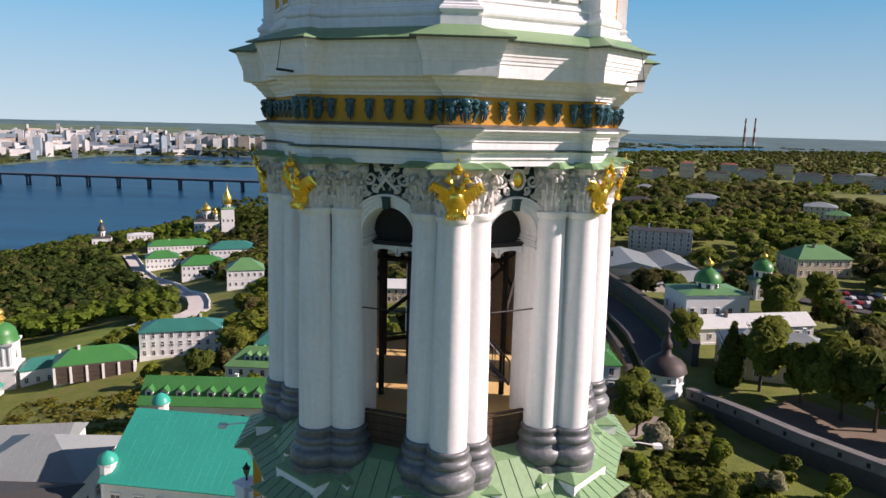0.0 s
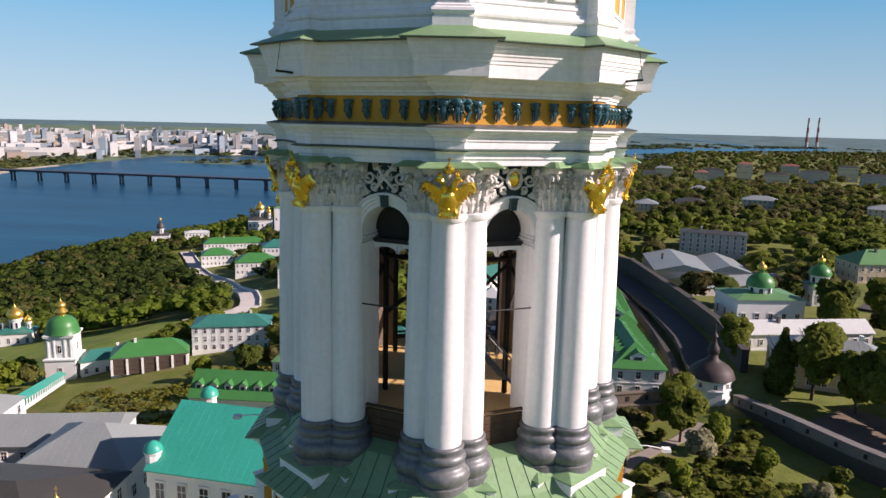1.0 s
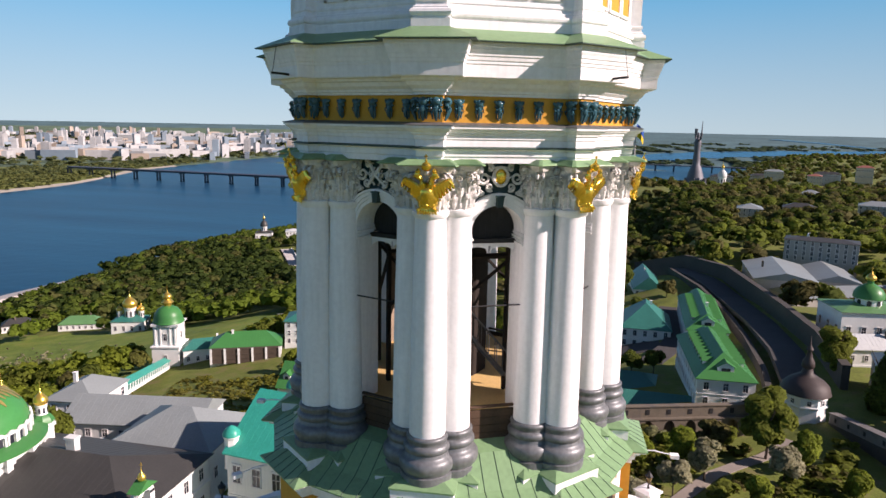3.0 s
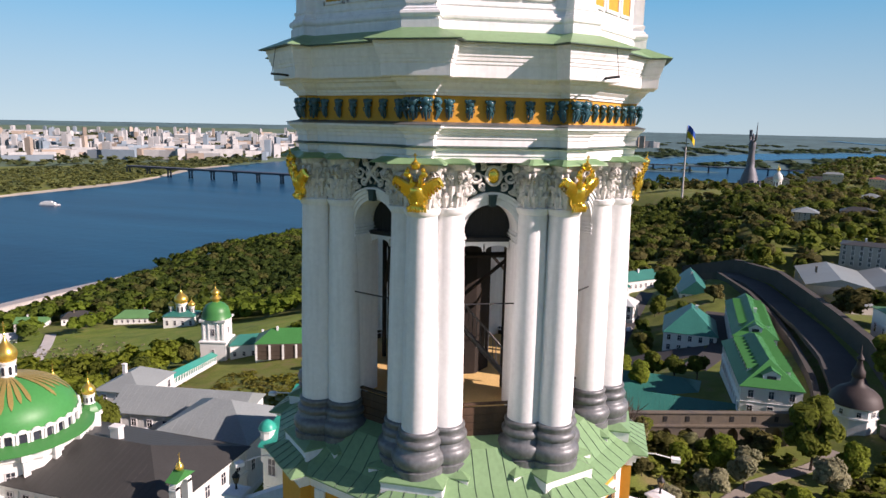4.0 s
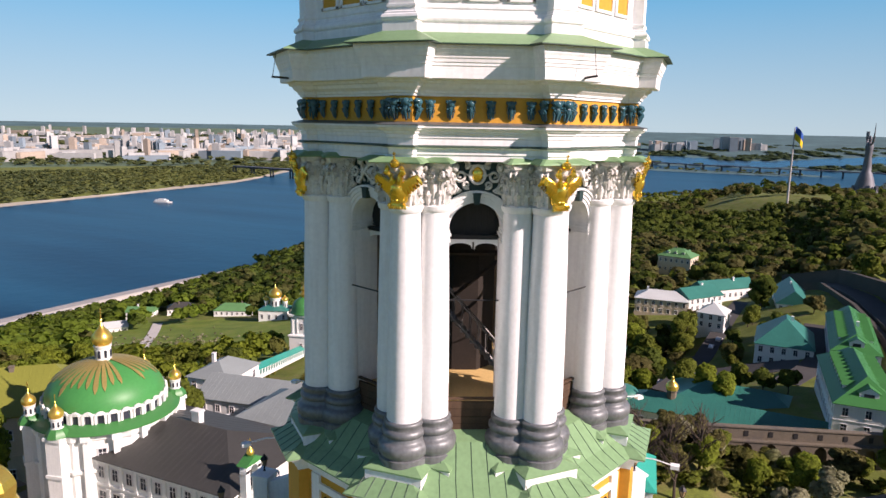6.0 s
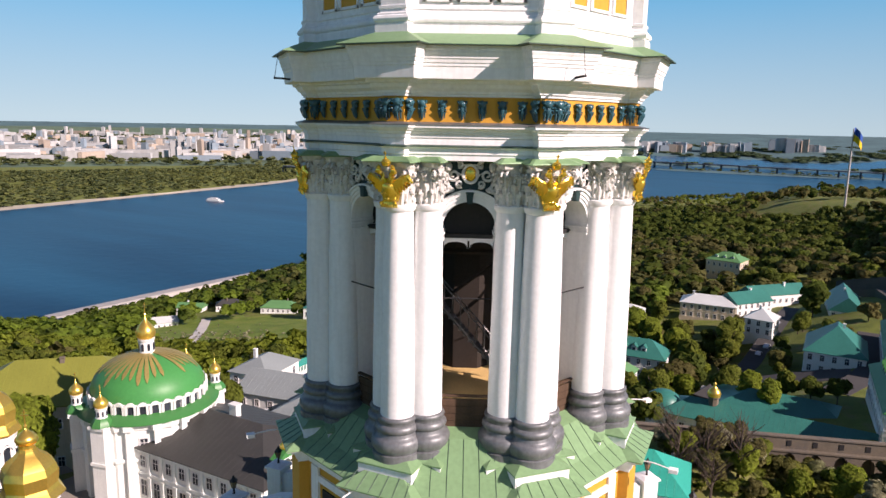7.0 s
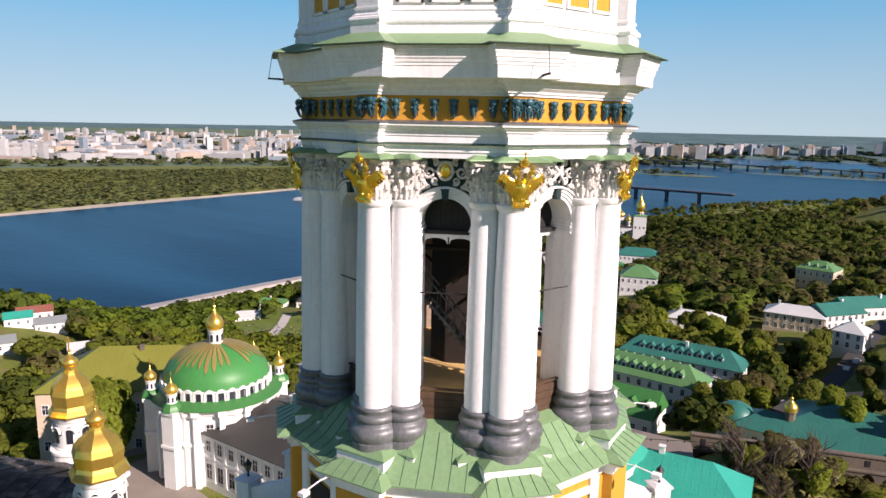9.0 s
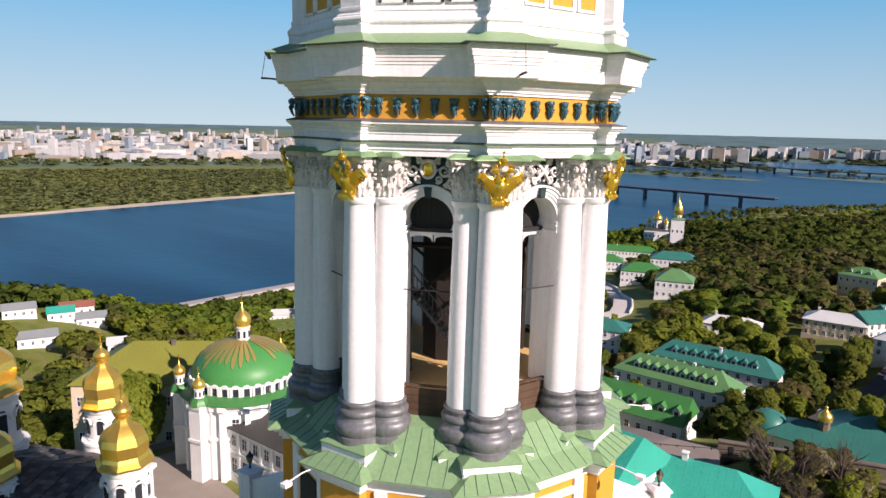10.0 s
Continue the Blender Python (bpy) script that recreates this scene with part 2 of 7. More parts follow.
ws, wm = water_mat.node_tree.nodes.new("ShaderNodeTexNoise"), water_mat.node_tree.nodes.new("ShaderNodeMapping")
wr, wc = water_mat.node_tree.nodes.new("ShaderNodeMapRange"), water_mat.node_tree.nodes.new("ShaderNodeMix")
wm.inputs["Rotation"].default_value, wm.inputs["Scale"].default_value = (0, 0, 0.5), (0.0022, 0.011, 1.0)
ws.inputs["Scale"].default_value, ws.inputs["Detail"].default_value = 1.0, 6
wr.inputs["From Min"].default_value, wr.inputs["From Max"].default_value = 0.35, 0.68
wc.data_type = "RGBA"
wc.inputs["A"].default_value, wc.inputs["B"].default_value = (0.001, 0.021, 0.058, 1), (0.005, 0.056, 0.112, 1)
water_mat.node_tree.links.new(wg.outputs["Position"], wm.inputs["Vector"])
water_mat.node_tree.links.new(wm.outputs["Vector"], ws.inputs["Vector"])
water_mat.node_tree.links.new(ws.outputs["Fac"], wr.inputs["Value"])
water_mat.node_tree.links.new(wr.outputs["Result"], wc.inputs["Factor"])
water_mat.node_tree.links.new(wc.outputs["Result"], wb.inputs["Base Color"])

MEADOW = mat("fresh meadow grass", (0.125, 0.19, 0.022), 0.9, vary=0.4, scale=0.3, stain=(0.16, 0.17, 0.035), bump=0.4, bump_scale=1.5)
# grey-green here includes the haze over the far city's ground
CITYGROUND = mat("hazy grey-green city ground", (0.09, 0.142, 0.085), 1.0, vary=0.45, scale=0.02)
radii = list(np.arange(0, 260, 8.0)) + list(260 * np.exp(np.linspace(0, math.log(4900 / 260), 150)))
NA = 300
rr, aa = np.meshgrid(radii[1:], np.linspace(0, 2 * math.pi, NA, endpoint=False), indexing="ij")
gx, gy = rr * np.cos(aa), rr * np.sin(aa) + 30
gz = height(gx, gy)
gv = [(0, 30, ground_at(0, 30))] + [tuple(p) for p in np.stack([gx.ravel(), gy.ravel(), gz.ravel()], 1).tolist()]
nr = len(radii) - 1
gf = [(0, 1 + i, 1 + (i + 1) % NA) for i in range(NA)]
gf += [(1 + j * NA + i, 1 + (j + 1) * NA + i, 1 + (j + 1) * NA + (i + 1) % NA, 1 + j * NA + (i + 1) % NA) for j in range(nr - 1) for i in range(NA)]
gg = Geo()
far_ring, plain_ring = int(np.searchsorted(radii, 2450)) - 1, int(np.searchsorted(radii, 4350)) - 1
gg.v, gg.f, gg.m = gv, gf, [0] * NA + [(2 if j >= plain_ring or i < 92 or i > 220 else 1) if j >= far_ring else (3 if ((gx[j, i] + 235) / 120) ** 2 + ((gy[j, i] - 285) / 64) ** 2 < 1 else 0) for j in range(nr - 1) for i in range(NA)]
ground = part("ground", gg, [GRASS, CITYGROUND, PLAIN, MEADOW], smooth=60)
tagged(ground, "grassy river bank, slopes and wide flat plain", "ground", kind="structure")
sand = []
for y in range(-100, 2100, 25):
    x, w = float(far_shore(y)), 9 + 7 * math.sin(y * 0.011) + 4 * math.sin(y * 0.047)
    sand.append([(x + 10, y, -103.5), (x - w - 4, y, -103.5), (x - w - 4, y, -99.2), (x - 1, y, -101.2), (x + 10, y, -102.6)])
tagged(part("sand_beach", Geo().loft(sand), SAND), "narrow pale sand beach along a river bank", "beach", kind="structure")
g = Geo()
g.add([(-4000, -1500, WATER), (2600, -1500, WATER), (2600, 3600, WATER), (-4000, 3600, WATER)], [(0, 1, 2, 3)])
tagged(part("water", g, water_mat), "wide calm blue river with faint ripples", "river", kind="structure")


# ---- the bell tower ----
TX, TY = -0.12, 29.71
tower = root("bell_tower", TX, TY, 0, -86.2, "white octagonal bell tower with clustered columns and gilded eagles", "bell tower")
C22, S22 = math.cos(math.pi / 8), math.sin(math.pi / 8)


def plan(front, half, apothem, e=0.0):
    """The octagon with a block on each corner, moved outwards by e."""
    pts = []
    f, w, a = front + e, half + e, apothem + e
    rj = min((a - w * S22) / C22, f - 0.01)
    for k in range(8):
        c, s = math.cos(k * math.pi / 4), math.sin(k * math.pi / 4)
        for r, t in ((rj, -w), (f, -w), (f, w), (rj, w)):
            pts.append((r * c - t * s, r * s + t * c))
    return pts


def rings(front, half, apothem, prof):
    return [[(x, y, z) for x, y in plan(front, half, apothem, e)] for e, z in prof]


def band(name, fha, prof, material, parent=tower, label=""):
    g = Geo()
    g.loft(rings(*fha, prof), caps=False)
    return part(name, g, material, parent, label)


def spot(angle, n, t, z):
    """Pose of a detail on the tower: x outwards at that angle, y along the wall, z up."""
    a = radians(angle)
    return pose(n * math.cos(a) - t * math.sin(a), n * math.sin(a) + t * math.cos(a), z, 0, 0, angle)


MAIN = (7.28, 0.43, 6.52)
band("architrave", MAIN, [(-0.9, 54.5), (-0.02, 54.5), (-0.02, 54.70), (0.03, 54.73), (0.03, 54.92), (0.09, 54.95), (0.13, 54.98)], WHITE)
band("ledge_flashing", MAIN, [(0.13, 54.98), (0.19, 54.98), (0.19, 55.01), (0.05, 55.06)], EDGE)
band("architrave_moulding", MAIN, [(0.05, 55.06), (0.05, 55.28), (0.09, 55.31), (0.09, 55.43), (0.15, 55.46), (0.17, 55.53), (0.26, 55.58), (0.30, 55.64), (0.36, 55.66), (0.36, 55.74)], WHITE)
band("ledge_flashing", MAIN, [(0.36, 55.74), (0.39, 55.74), (0.39, 55.77), (0.0, 55.86)], LEAD)
frieze = band("frieze", MAIN, [(0.0, 55.85), (0.0, 56.75)], OCHRE, label="ochre painted frieze")
band("cornice", MAIN, [(0.0, 56.74), (0.07, 56.75), (0.07, 56.82), (0.13, 56.85), (0.15, 56.93), (0.28, 57.04), (0.34, 57.16), (0.44, 57.20), (0.46, 57.29), (0.70, 57.30), (0.73, 57.33),
                       (0.74, 57.72), (0.77, 57.75), (0.77, 57.84), (0.80, 57.86), (0.82, 57.98), (0.85, 58.0), (0.86, 58.09), (0.90, 58.18), (0.91, 58.27), (0.94, 58.30), (0.95, 58.42)], WHITE)
band("cornice_roof_edge", MAIN, [(0.94, 58.41), (1.17, 58.41), (1.17, 58.445)], EDGE)
band("cornice_roof", MAIN, [(1.17, 58.445), (1.16, 58.46), (0.0, 58.98), (-0.6, 59.0)], ROOF, label="pale green painted metal cornice roof")
UPPER = (7.38, 0.54, 6.62)
upper = band("upper_plinth", UPPER, [(0.10, 58.85), (0.10, 59.16), (0.05, 59.18), (0.06, 59.22), (0.13, 59.26), (0.15, 59.34), (0.12, 59.43), (0.04, 59.47), (0.04, 59.52), (-0.02, 59.56), (-0.04, 59.66), (0.0, 59.70), (0.0, 59.78), (-0.06, 59.8)], WHITE)
g = Geo()
g.loft(rings(*UPPER, [(-0.06, 59.78), (-0.06, 66.0)]))
part("upper_wall", g, WHITE, tower)

# lower eaves, roof skirt and the tier beneath
LOWER = (8.65, 1.65, 8.05)
band("skirt_roof", LOWER, [(0.02, 42.15), (0.02, 42.20), (-0.8, 42.62), (-1.85, 43.65), (-2.6, 43.95)], ROOF, label="pale green standing seam metal roof skirt")
band("eaves_cornice", LOWER, [(0.0, 42.16), (-0.06, 42.08), (-0.22, 42.04), (-0.28, 41.9), (-0.42, 41.84), (-0.46, 41.6), (-0.56, 41.58), (-0.56, 41.4)], WHITE)
band("lower_wall", LOWER, [(-0.6, 41.45), (-0.6, 33.0)], OCHRE, label="ochre painted wall of the tier beneath")
BASE = (12.2, 2.4, 11.4)
band("base_roof", BASE, [(0.3, 33.2), (0.3, 33.3), (-3.0, 35.0), (-4.6, 35.4)], ROOF)
band("base_wall", BASE, [(0.3, 33.2), (0.2, 32.9), (-0.1, 32.7), (-0.3, 32.3), (-0.3, 14.0), (1.6, 13.6), (1.6, -8.0)], WHITE)
g = Geo()
for k in range(8):
    for i in range(-4, 5):
        t = i * 0.62
        for e0, z0, e1, z1 in ((0.0, 42.21, -0.8, 42.63), (-0.8, 42.63, -1.85, 43.66)):
            p0, p1 = spot(22.5 + 45 * k, 8.05 + e0, t, z0), spot(22.5 + 45 * k, 8.05 + e1, t * 0.92 if e1 < -1 else t, z1)
            g.tube([p0.translation, p1.translation], 0.014, 4)
    for t in (-1.25, -0.75, -0.25, 0.25, 0.75, 1.25):
        g.tube([spot(45 * k, 8.65, t, 42.215).translation, spot(45 * k, 7.85, t * 0.9, 42.635).translation], 0.013, 4)
part("standing_seams", g, EDGE, tower)

# plinths under the column clusters
for k in range(8):
    def tee(e):
        return [(5.3, -1.92 - e), (6.95 + e, -1.92 - e), (6.95 + e, -1.15 - e), (7.85 + e, -1.15 - e), (7.85 + e, 1.15 + e), (6.95 + e, 1.15 + e), (6.95 + e, 1.92 + e), (5.3, 1.92 + e)]
    if k == 0:
        g = Geo()
        g.loft([[(x, y, z) for x, y in tee(0)] for z in (42.2, 42.92)])
        plinth_mesh = g.mesh("plinth", WHITE)
        g = Geo()
        g.loft([[(x, y, z) for x, y in tee(e)] for e, z in ((0.05, 42.90), (0.05, 42.96), (-0.35, 43.14))])
        cover_mesh = g.mesh("plinth_cover", ROOF)
    p = part("plinth", plinth_mesh, None, tower, m=pose(0, 0, 0, 0, 0, 45 * k))
    part("plinth_cover", cover_mesh, None, p, "pale green metal cover")

# columns
g = Geo()
g.lathe([(0.66, 44.7), (0.655, 46.0), (0.635, 48.0), (0.60, 50.0), (0.56, 51.6), (0.545, 52.55), (0.55, 52.62), (0.60, 52.66), (0.62, 52.72), (0.64, 52.76), (0.65, 52.86), (0.57, 52.9)], 32)
shaft_mesh = g.mesh("column", WHITE, 40)
g = Geo()
g.lathe([(0.97, 42.95), (0.97, 43.30), (0.90, 43.33), (0.93, 43.40), (1.0, 43.50), (1.02, 43.64), (1.0, 43.78), (0.92, 43.90), (0.83, 43.94), (0.81, 44.0), (0.78, 44.10), (0.82, 44.14), (0.86, 44.22), (0.86, 44.30),
         (0.80, 44.40), (0.74, 44.43), (0.73, 44.52), (0.76, 44.56), (0.78, 44.62), (0.76, 44.68), (0.72, 44.72), (0.64, 44.73)], 32)
base_mesh = g.mesh("column_base", LEAD, 50)


def leaf(g, a, r0, z0, h, w, curl, mi=0):
    """An acanthus leaf that rises from a bell and bends outwards."""
    prof = [(0.0, 0.0), (0.03, 0.35), (0.06, 0.7), (0.14, 0.93), (0.24, 1.0), (0.28, 0.9), (0.26, 0.82)]
    ws = [0.75, 0.95, 1.0, 0.9, 0.65, 0.4, 0.2]
    pts = []
    for (dr, dz), ww in zip(prof, ws):
        for s, push in ((-1, -0.045), (-0.5, 0.02), (0, 0.06), (0.5, 0.02), (1, -0.045)):
            r, t = r0 + dr * curl / 0.28 + push, s * ww * w / 2
            pts.append((r * math.cos(a) - t * math.sin(a), r * math.sin(a) + t * math.cos(a), z0 + dz * h))
    g.add(pts, [(j * 5 + i, j * 5 + i + 1, j * 5 + i + 6, j * 5 + i + 5) for j in range(6) for i in range(4)], mi)


def spiral(cx, cz, r, turns, n=14, start=0.0, side=1):
    return [(cx + side * r * (1 - 0.8 * i / n) * math.cos(start + 2 * math.pi * turns * i / n), cz + r * (1 - 0.8 * i / n) * math.sin(start + 2 * math.pi * turns * i / n)) for i in range(n + 1)]


g = Geo()
g.lathe([(0.55, 52.88), (0.57, 53.4), (0.61, 53.9), (0.72, 54.2), (0.76, 54.26)], 24)
for i in range(10):
    leaf(g, math.pi / 5 * i, 0.56, 52.88, 0.46, 0.30, 0.17)
    leaf(g, math.pi / 5 * (i + 0.5), 0.57, 53.08, 0.60, 0.28, 0.20)
    leaf(g, math.pi / 5 * i, 0.60, 53.46, 0.52, 0.24, 0.20)
    a = math.pi / 5 * (i + 0.5)
    for z, r, q in ((53.02, 0.60, 0.07), (53.38, 0.68, 0.075), (53.80, 0.74, 0.075)):
        b = a if z != 53.38 else a - math.pi / 10
        g.ball(r * math.cos(b), r * math.sin(b), z, q, q, q * 1.2, 6, 4)
for i in range(4):
    a = math.pi / 4 + math.pi / 2 * i
    m = pose(0, 0, 0, 0, 0, math.degrees(a))
    n0 = len(g.v)
    for off in (-0.10, 0.10):
        g.tube([(0.80 + x, off, 54.02 + z) for x, z in spiral(0.06, 0.0, 0.20, 1.6, 16, 2.2)], 0.055, 5)
    g.tube([(0.63, 0, 53.3), (0.68, 0, 53.7), (0.84, 0, 54.1)], 0.07, 5)
    g.moved(m, n0)
    b = math.pi / 2 * i
    g.ball(0.80 * math.cos(b), 0.80 * math.sin(b), 54.24, 0.13, 0.13, 0.14, 8, 5)
    for s in (-1, 1):
        n0 = len(g.v)
        g.tube([(0.74, s * (0.12 + x), 54.0 + z) for x, z in spiral(0.06, 0, 0.12, 1.4, 12, 2.5)], 0.035, 4)
        g.moved(pose(0, 0, 0, 0, 0, math.degrees(b)), n0)


def abacus(half, horn, n=5):
    """A square with hollow sides and cut horns."""
    pts = []
    for i in range(4):
        a = math.pi / 2 * i
        for j in range(n + 1):
            s = -1 + 2 * j / n
            r, t = half - 0.17 * (1 - s * s), s * (half - horn)
            pts.append((r * math.cos(a) - t * math.sin(a), r * math.sin(a) + t * math.cos(a)))
    return pts


g.loft([[(x * k, y * k, z) for x, y in abacus(0.86, 0.12)] for k, z in ((0.92, 54.24), (0.96, 54.30), (1.0, 54.36), (1.02, 54.44))])
capital_mesh = g.mesh("capital", STUCCO, 35)
g = Geo()
g.loft([[(x * k, y * k, z) for x, y in abacus(1.06, 0.10)] for k, z in ((0.98, 54.43), (1.02, 54.45), (1.0, 54.49), (0.7, 54.64))])
cap_cover_mesh = g.mesh("capital_cover", ROOF)
RC, DF, SF = 6.80, 0.80, 0.80
for k in range(8):
    for r, t in ((RC, 0.0), (RC - SF, -DF), (RC - SF, DF)):
        col = part("column", shaft_mesh, None, tower, "smooth white plastered column", m=spot(45 * k, r, t, 0))
        part("column_base", base_mesh, None, col, "grey lead-clad moulded base")
        cp = part("capital", capital_mesh, None, col, "weathered stucco leaf capital")
        part("capital_cover", cap_cover_mesh, None, cp)

# the gilded eagle on each corner capital
g = Geo()
g.ball(0.06, 0, 53.36, 0.26, 0.40, 0.52, 10, 7)
g.ball(0.18, 0, 53.46, 0.18, 0.27, 0.32, 8, 6)
for s in (-1, 1):
    g.tube([(0.14, s * 0.08, 53.6), (0.20, s * 0.16, 53.85), (0.22, s * 0.20, 54.02), (0.24, s * 0.28, 54.10)], 0.13, 6, r1=0.085)
    g.ball(0.25, s * 0.31, 54.12, 0.11, 0.13, 0.115, 7, 5)
    g.tube([(0.27, s * 0.38, 54.12), (0.27, s * 0.47, 54.07)], 0.045, 5, r1=0.01)
    g.lathe([(0.07, 54.2), (0.10, 54.27), (0.05, 54.33), (0.02, 54.36)], 7, 0.25, s * 0.29)
    g.tube([(0.10, s * 0.15, 53.66), (0.13, s * 0.40, 53.82), (0.08, s * 0.66, 53.98), (0.0, s * 0.82, 54.02)], 0.085, 6, r1=0.04)
    for i in range(6):
        u = i / 6
        g.ball(0.12 - 0.06 * u, s * (0.28 + 0.5 * u), 53.66 + 0.27 * u, 0.09, 0.10, 0.10, 6, 4)
    for i in range(7):
        u = i / 6
        y0, z0 = s * (0.22 + 0.56 * u), 53.72 + 0.26 * u
        y1, z1 = s * (0.26 + 0.66 * u), 53.20 + 0.52 * u
        g.tube([(0.12 - 0.08 * u, y0, z0), (0.17 - 0.10 * u, (y0 + y1) / 2, (z0 + z1) / 2), (0.12 - 0.14 * u, y1, z1)], 0.105, 5, r1=0.06)
    g.tube([(0.14, s * 0.12, 53.1), (0.24, s * 0.24, 53.02), (0.24, s * 0.29, 52.98)], 0.07, 5, r1=0.03)
    g.ball(0.25, s * 0.30, 52.96, 0.08, 0.09, 0.08, 6, 4)
for i in range(7):
    y = (i - 3) * 0.09
    g.tube([(0.12, y * 0.8, 53.15), (0.20, y, 52.98), (0.20, y * 1.2, 52.82)], 0.065, 5, r1=0.045)
g.lathe([(0.10, 54.28), (0.17, 54.34), (0.19, 54.45), (0.12, 54.54), (0.04, 54.58), (0.05, 54.62), (0.02, 54.66)], 9, 0.20, 0)
g.box(0.20, 0, 54.74, 0.03, 0.04, 0.18)
g.box(0.20, 0, 54.76, 0.03, 0.13, 0.035)
for i in range(4):
    for j in range(5):
        g.ball(0.28 - 0.05 * abs(j - 2), (j - 2 + 0.5 * (i % 2)) * 0.115, 53.12 + 0.15 * i, 0.055, 0.06, 0.085, 6, 4)
for i, (x, y, z) in enumerate(g.v):
    g.v[i] = (x + 0.20 * max(0.0, z - 53.2), y * 0.95, z)
eagle_mesh = g.mesh("eagle_ornament", GOLD, 45)
for k in range(8):
    part("eagle_ornament", eagle_mesh, None, tower, "gilded heraldic eagle relief", m=spot(45 * k, RC + 0.56, 0, 0))

# walls between the column clusters: arch, reveal, archivolt, keystone
WALL, INNER, HALF, SPRING, SILL = 5.78, 4.45, 1.0, 51.95, 43.6
arc = [(HALF * math.cos(math.pi * i / 16), SPRING + HALF * math.sin(math.pi * i / 16)) for i in range(16, -1, -1)]
edge = [(-HALF, SILL)] + arc + [(HALF, SILL)]
g = Geo()
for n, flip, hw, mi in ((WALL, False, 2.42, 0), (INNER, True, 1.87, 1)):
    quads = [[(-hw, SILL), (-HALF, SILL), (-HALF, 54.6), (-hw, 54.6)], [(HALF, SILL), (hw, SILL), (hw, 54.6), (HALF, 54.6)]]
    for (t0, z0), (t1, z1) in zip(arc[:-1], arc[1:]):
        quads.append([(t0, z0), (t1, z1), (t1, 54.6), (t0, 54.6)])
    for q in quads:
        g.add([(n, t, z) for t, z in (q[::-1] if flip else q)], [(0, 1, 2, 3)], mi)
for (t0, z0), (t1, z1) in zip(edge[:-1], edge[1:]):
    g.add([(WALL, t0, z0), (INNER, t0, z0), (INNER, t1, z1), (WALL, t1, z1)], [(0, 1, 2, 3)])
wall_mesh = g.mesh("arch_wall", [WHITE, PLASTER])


def arc_band(g, r0, r1, n0, n1, steps=16):
    rr = []
    for i in range(steps + 1):
        a = math.pi * i / steps
        rr.append([(n, r * math.cos(a), SPRING + r * math.sin(a)) for r, n in ((r0, n0), (r0, n1), (r1, n1), (r1, n0))])
    g.loft(rr)


g = Geo()
for r0, r1, d in ((1.0, 1.12, 0.04), (1.13, 1.24, 0.09), (1.25, 1.38, 0.14), (1.39, 1.47, 0.21)):
    arc_band(g, r0, r1, WALL - 0.02, WALL + d)
archivolt_mesh = g.mesh("archivolt", WHITE)
g = Geo()
for s in (-1, 1):
    for z, d, h in ((51.48, 0.07, 0.07), (51.60, 0.05, 0.05), (51.72, 0.09, 0.07), (51.84, 0.04, 0.1)):
        g.box((WALL + INNER) / 2 + 0.05, s * (HALF + 0.2 - d), z, WALL - INNER + 0.06, 0.4, h)
impost_mesh = g.mesh("impost", WHITE)
g = Geo()
g.loft([[(WALL - 0.02, -w, z), (WALL + 0.26, -w, z), (WALL + 0.26, w, z), (WALL - 0.02, w, z)] for w, z in ((0.10, 52.90), (0.14, 53.28))])
g.box(WALL + 0.15, 0, 53.30, 0.30, 0.32, 0.05)
keystone_mesh = g.mesh("keystone", NAVY)

# scrollwork above the arches
def scrolls(centre):
    g = Geo()
    n = WALL + 0.12
    for s in (-1, 1):
        def curl(t, z, r, turns=1.5, start=0.0, w=0.05, side=1):
            g.tube([(n + 0.05, s * x, y) for x, y in spiral(t, z, r, turns, 16, start, side)], w * 1.35, 5, r1=w * 0.8)
        curl(0.98, 53.45, 0.24, 1.6, 0.5)
        curl(0.62, 53.95, 0.26, 1.5, 2.0, side=-1)
        curl(1.22, 54.02, 0.22, 1.5, 3.4)
        curl(1.36, 53.05, 0.16, 1.3, 1.0)
        curl(0.40, 53.62, 0.15, 1.4, 4.0, 0.04)
        curl(0.86, 54.28, 0.16, 1.4, 5.0, 0.04, -1)
        curl(1.12, 53.72, 0.15, 1.4, 2.6, 0.045)
        curl(0.38, 54.30, 0.13, 1.3, 0.8, 0.04)
        curl(1.46, 54.34, 0.14, 1.3, 1.8, 0.04)
        curl(1.52, 53.62, 0.14, 1.3, 0.3, 0.045, -1)
        curl(0.74, 53.44, 0.12, 1.3, 3.0, 0.04)
        for t, z, a, h in ((0.80, 53.62, 0.5, 0.34), (1.15, 53.3, 0.9, 0.34), (0.42, 54.2, -0.4, 0.34), (1.3, 53.55, 0.2, 0.4), (0.95, 53.85, 1.2, 0.3), (0.6, 53.4, 1.4, 0.26), (1.05, 54.25, 0.9, 0.28), (0.25, 53.85, 0.1, 0.26)):
            for b in (-0.5, 0.0, 0.5):
                g.tube([(n, s * t, z), (n + 0.09, s * (t + 0.5 * h * math.sin(a + b)), z + 0.5 * h * math.cos(a + b)), (n + 0.04, s * (t + h * math.sin(a + b * 1.4)), z + h * math.cos(a + b * 1.4))], 0.045, 4, r1=0.015)
    if centre:
        g.tube([(n + 0.08, 0.27 * math.cos(a), 54.0 + 0.33 * math.sin(a)) for a in (2 * math.pi * i / 20 for i in range(21))], 0.06, 6)
    else:
        for s in (-1, 1):
            g.tube([(n, s * 0.42, 53.5), (n + 0.12, 0, 53.95), (n, -s * 0.36, 54.4)], 0.07, 5)
            g.tube([(n, s * 0.1, 53.55), (n + 0.1, s * 0.22, 53.85), (n, s * 0.06, 54.2)], 0.05, 5)
    return g.mesh("scrollwork", STUCCO, 40)


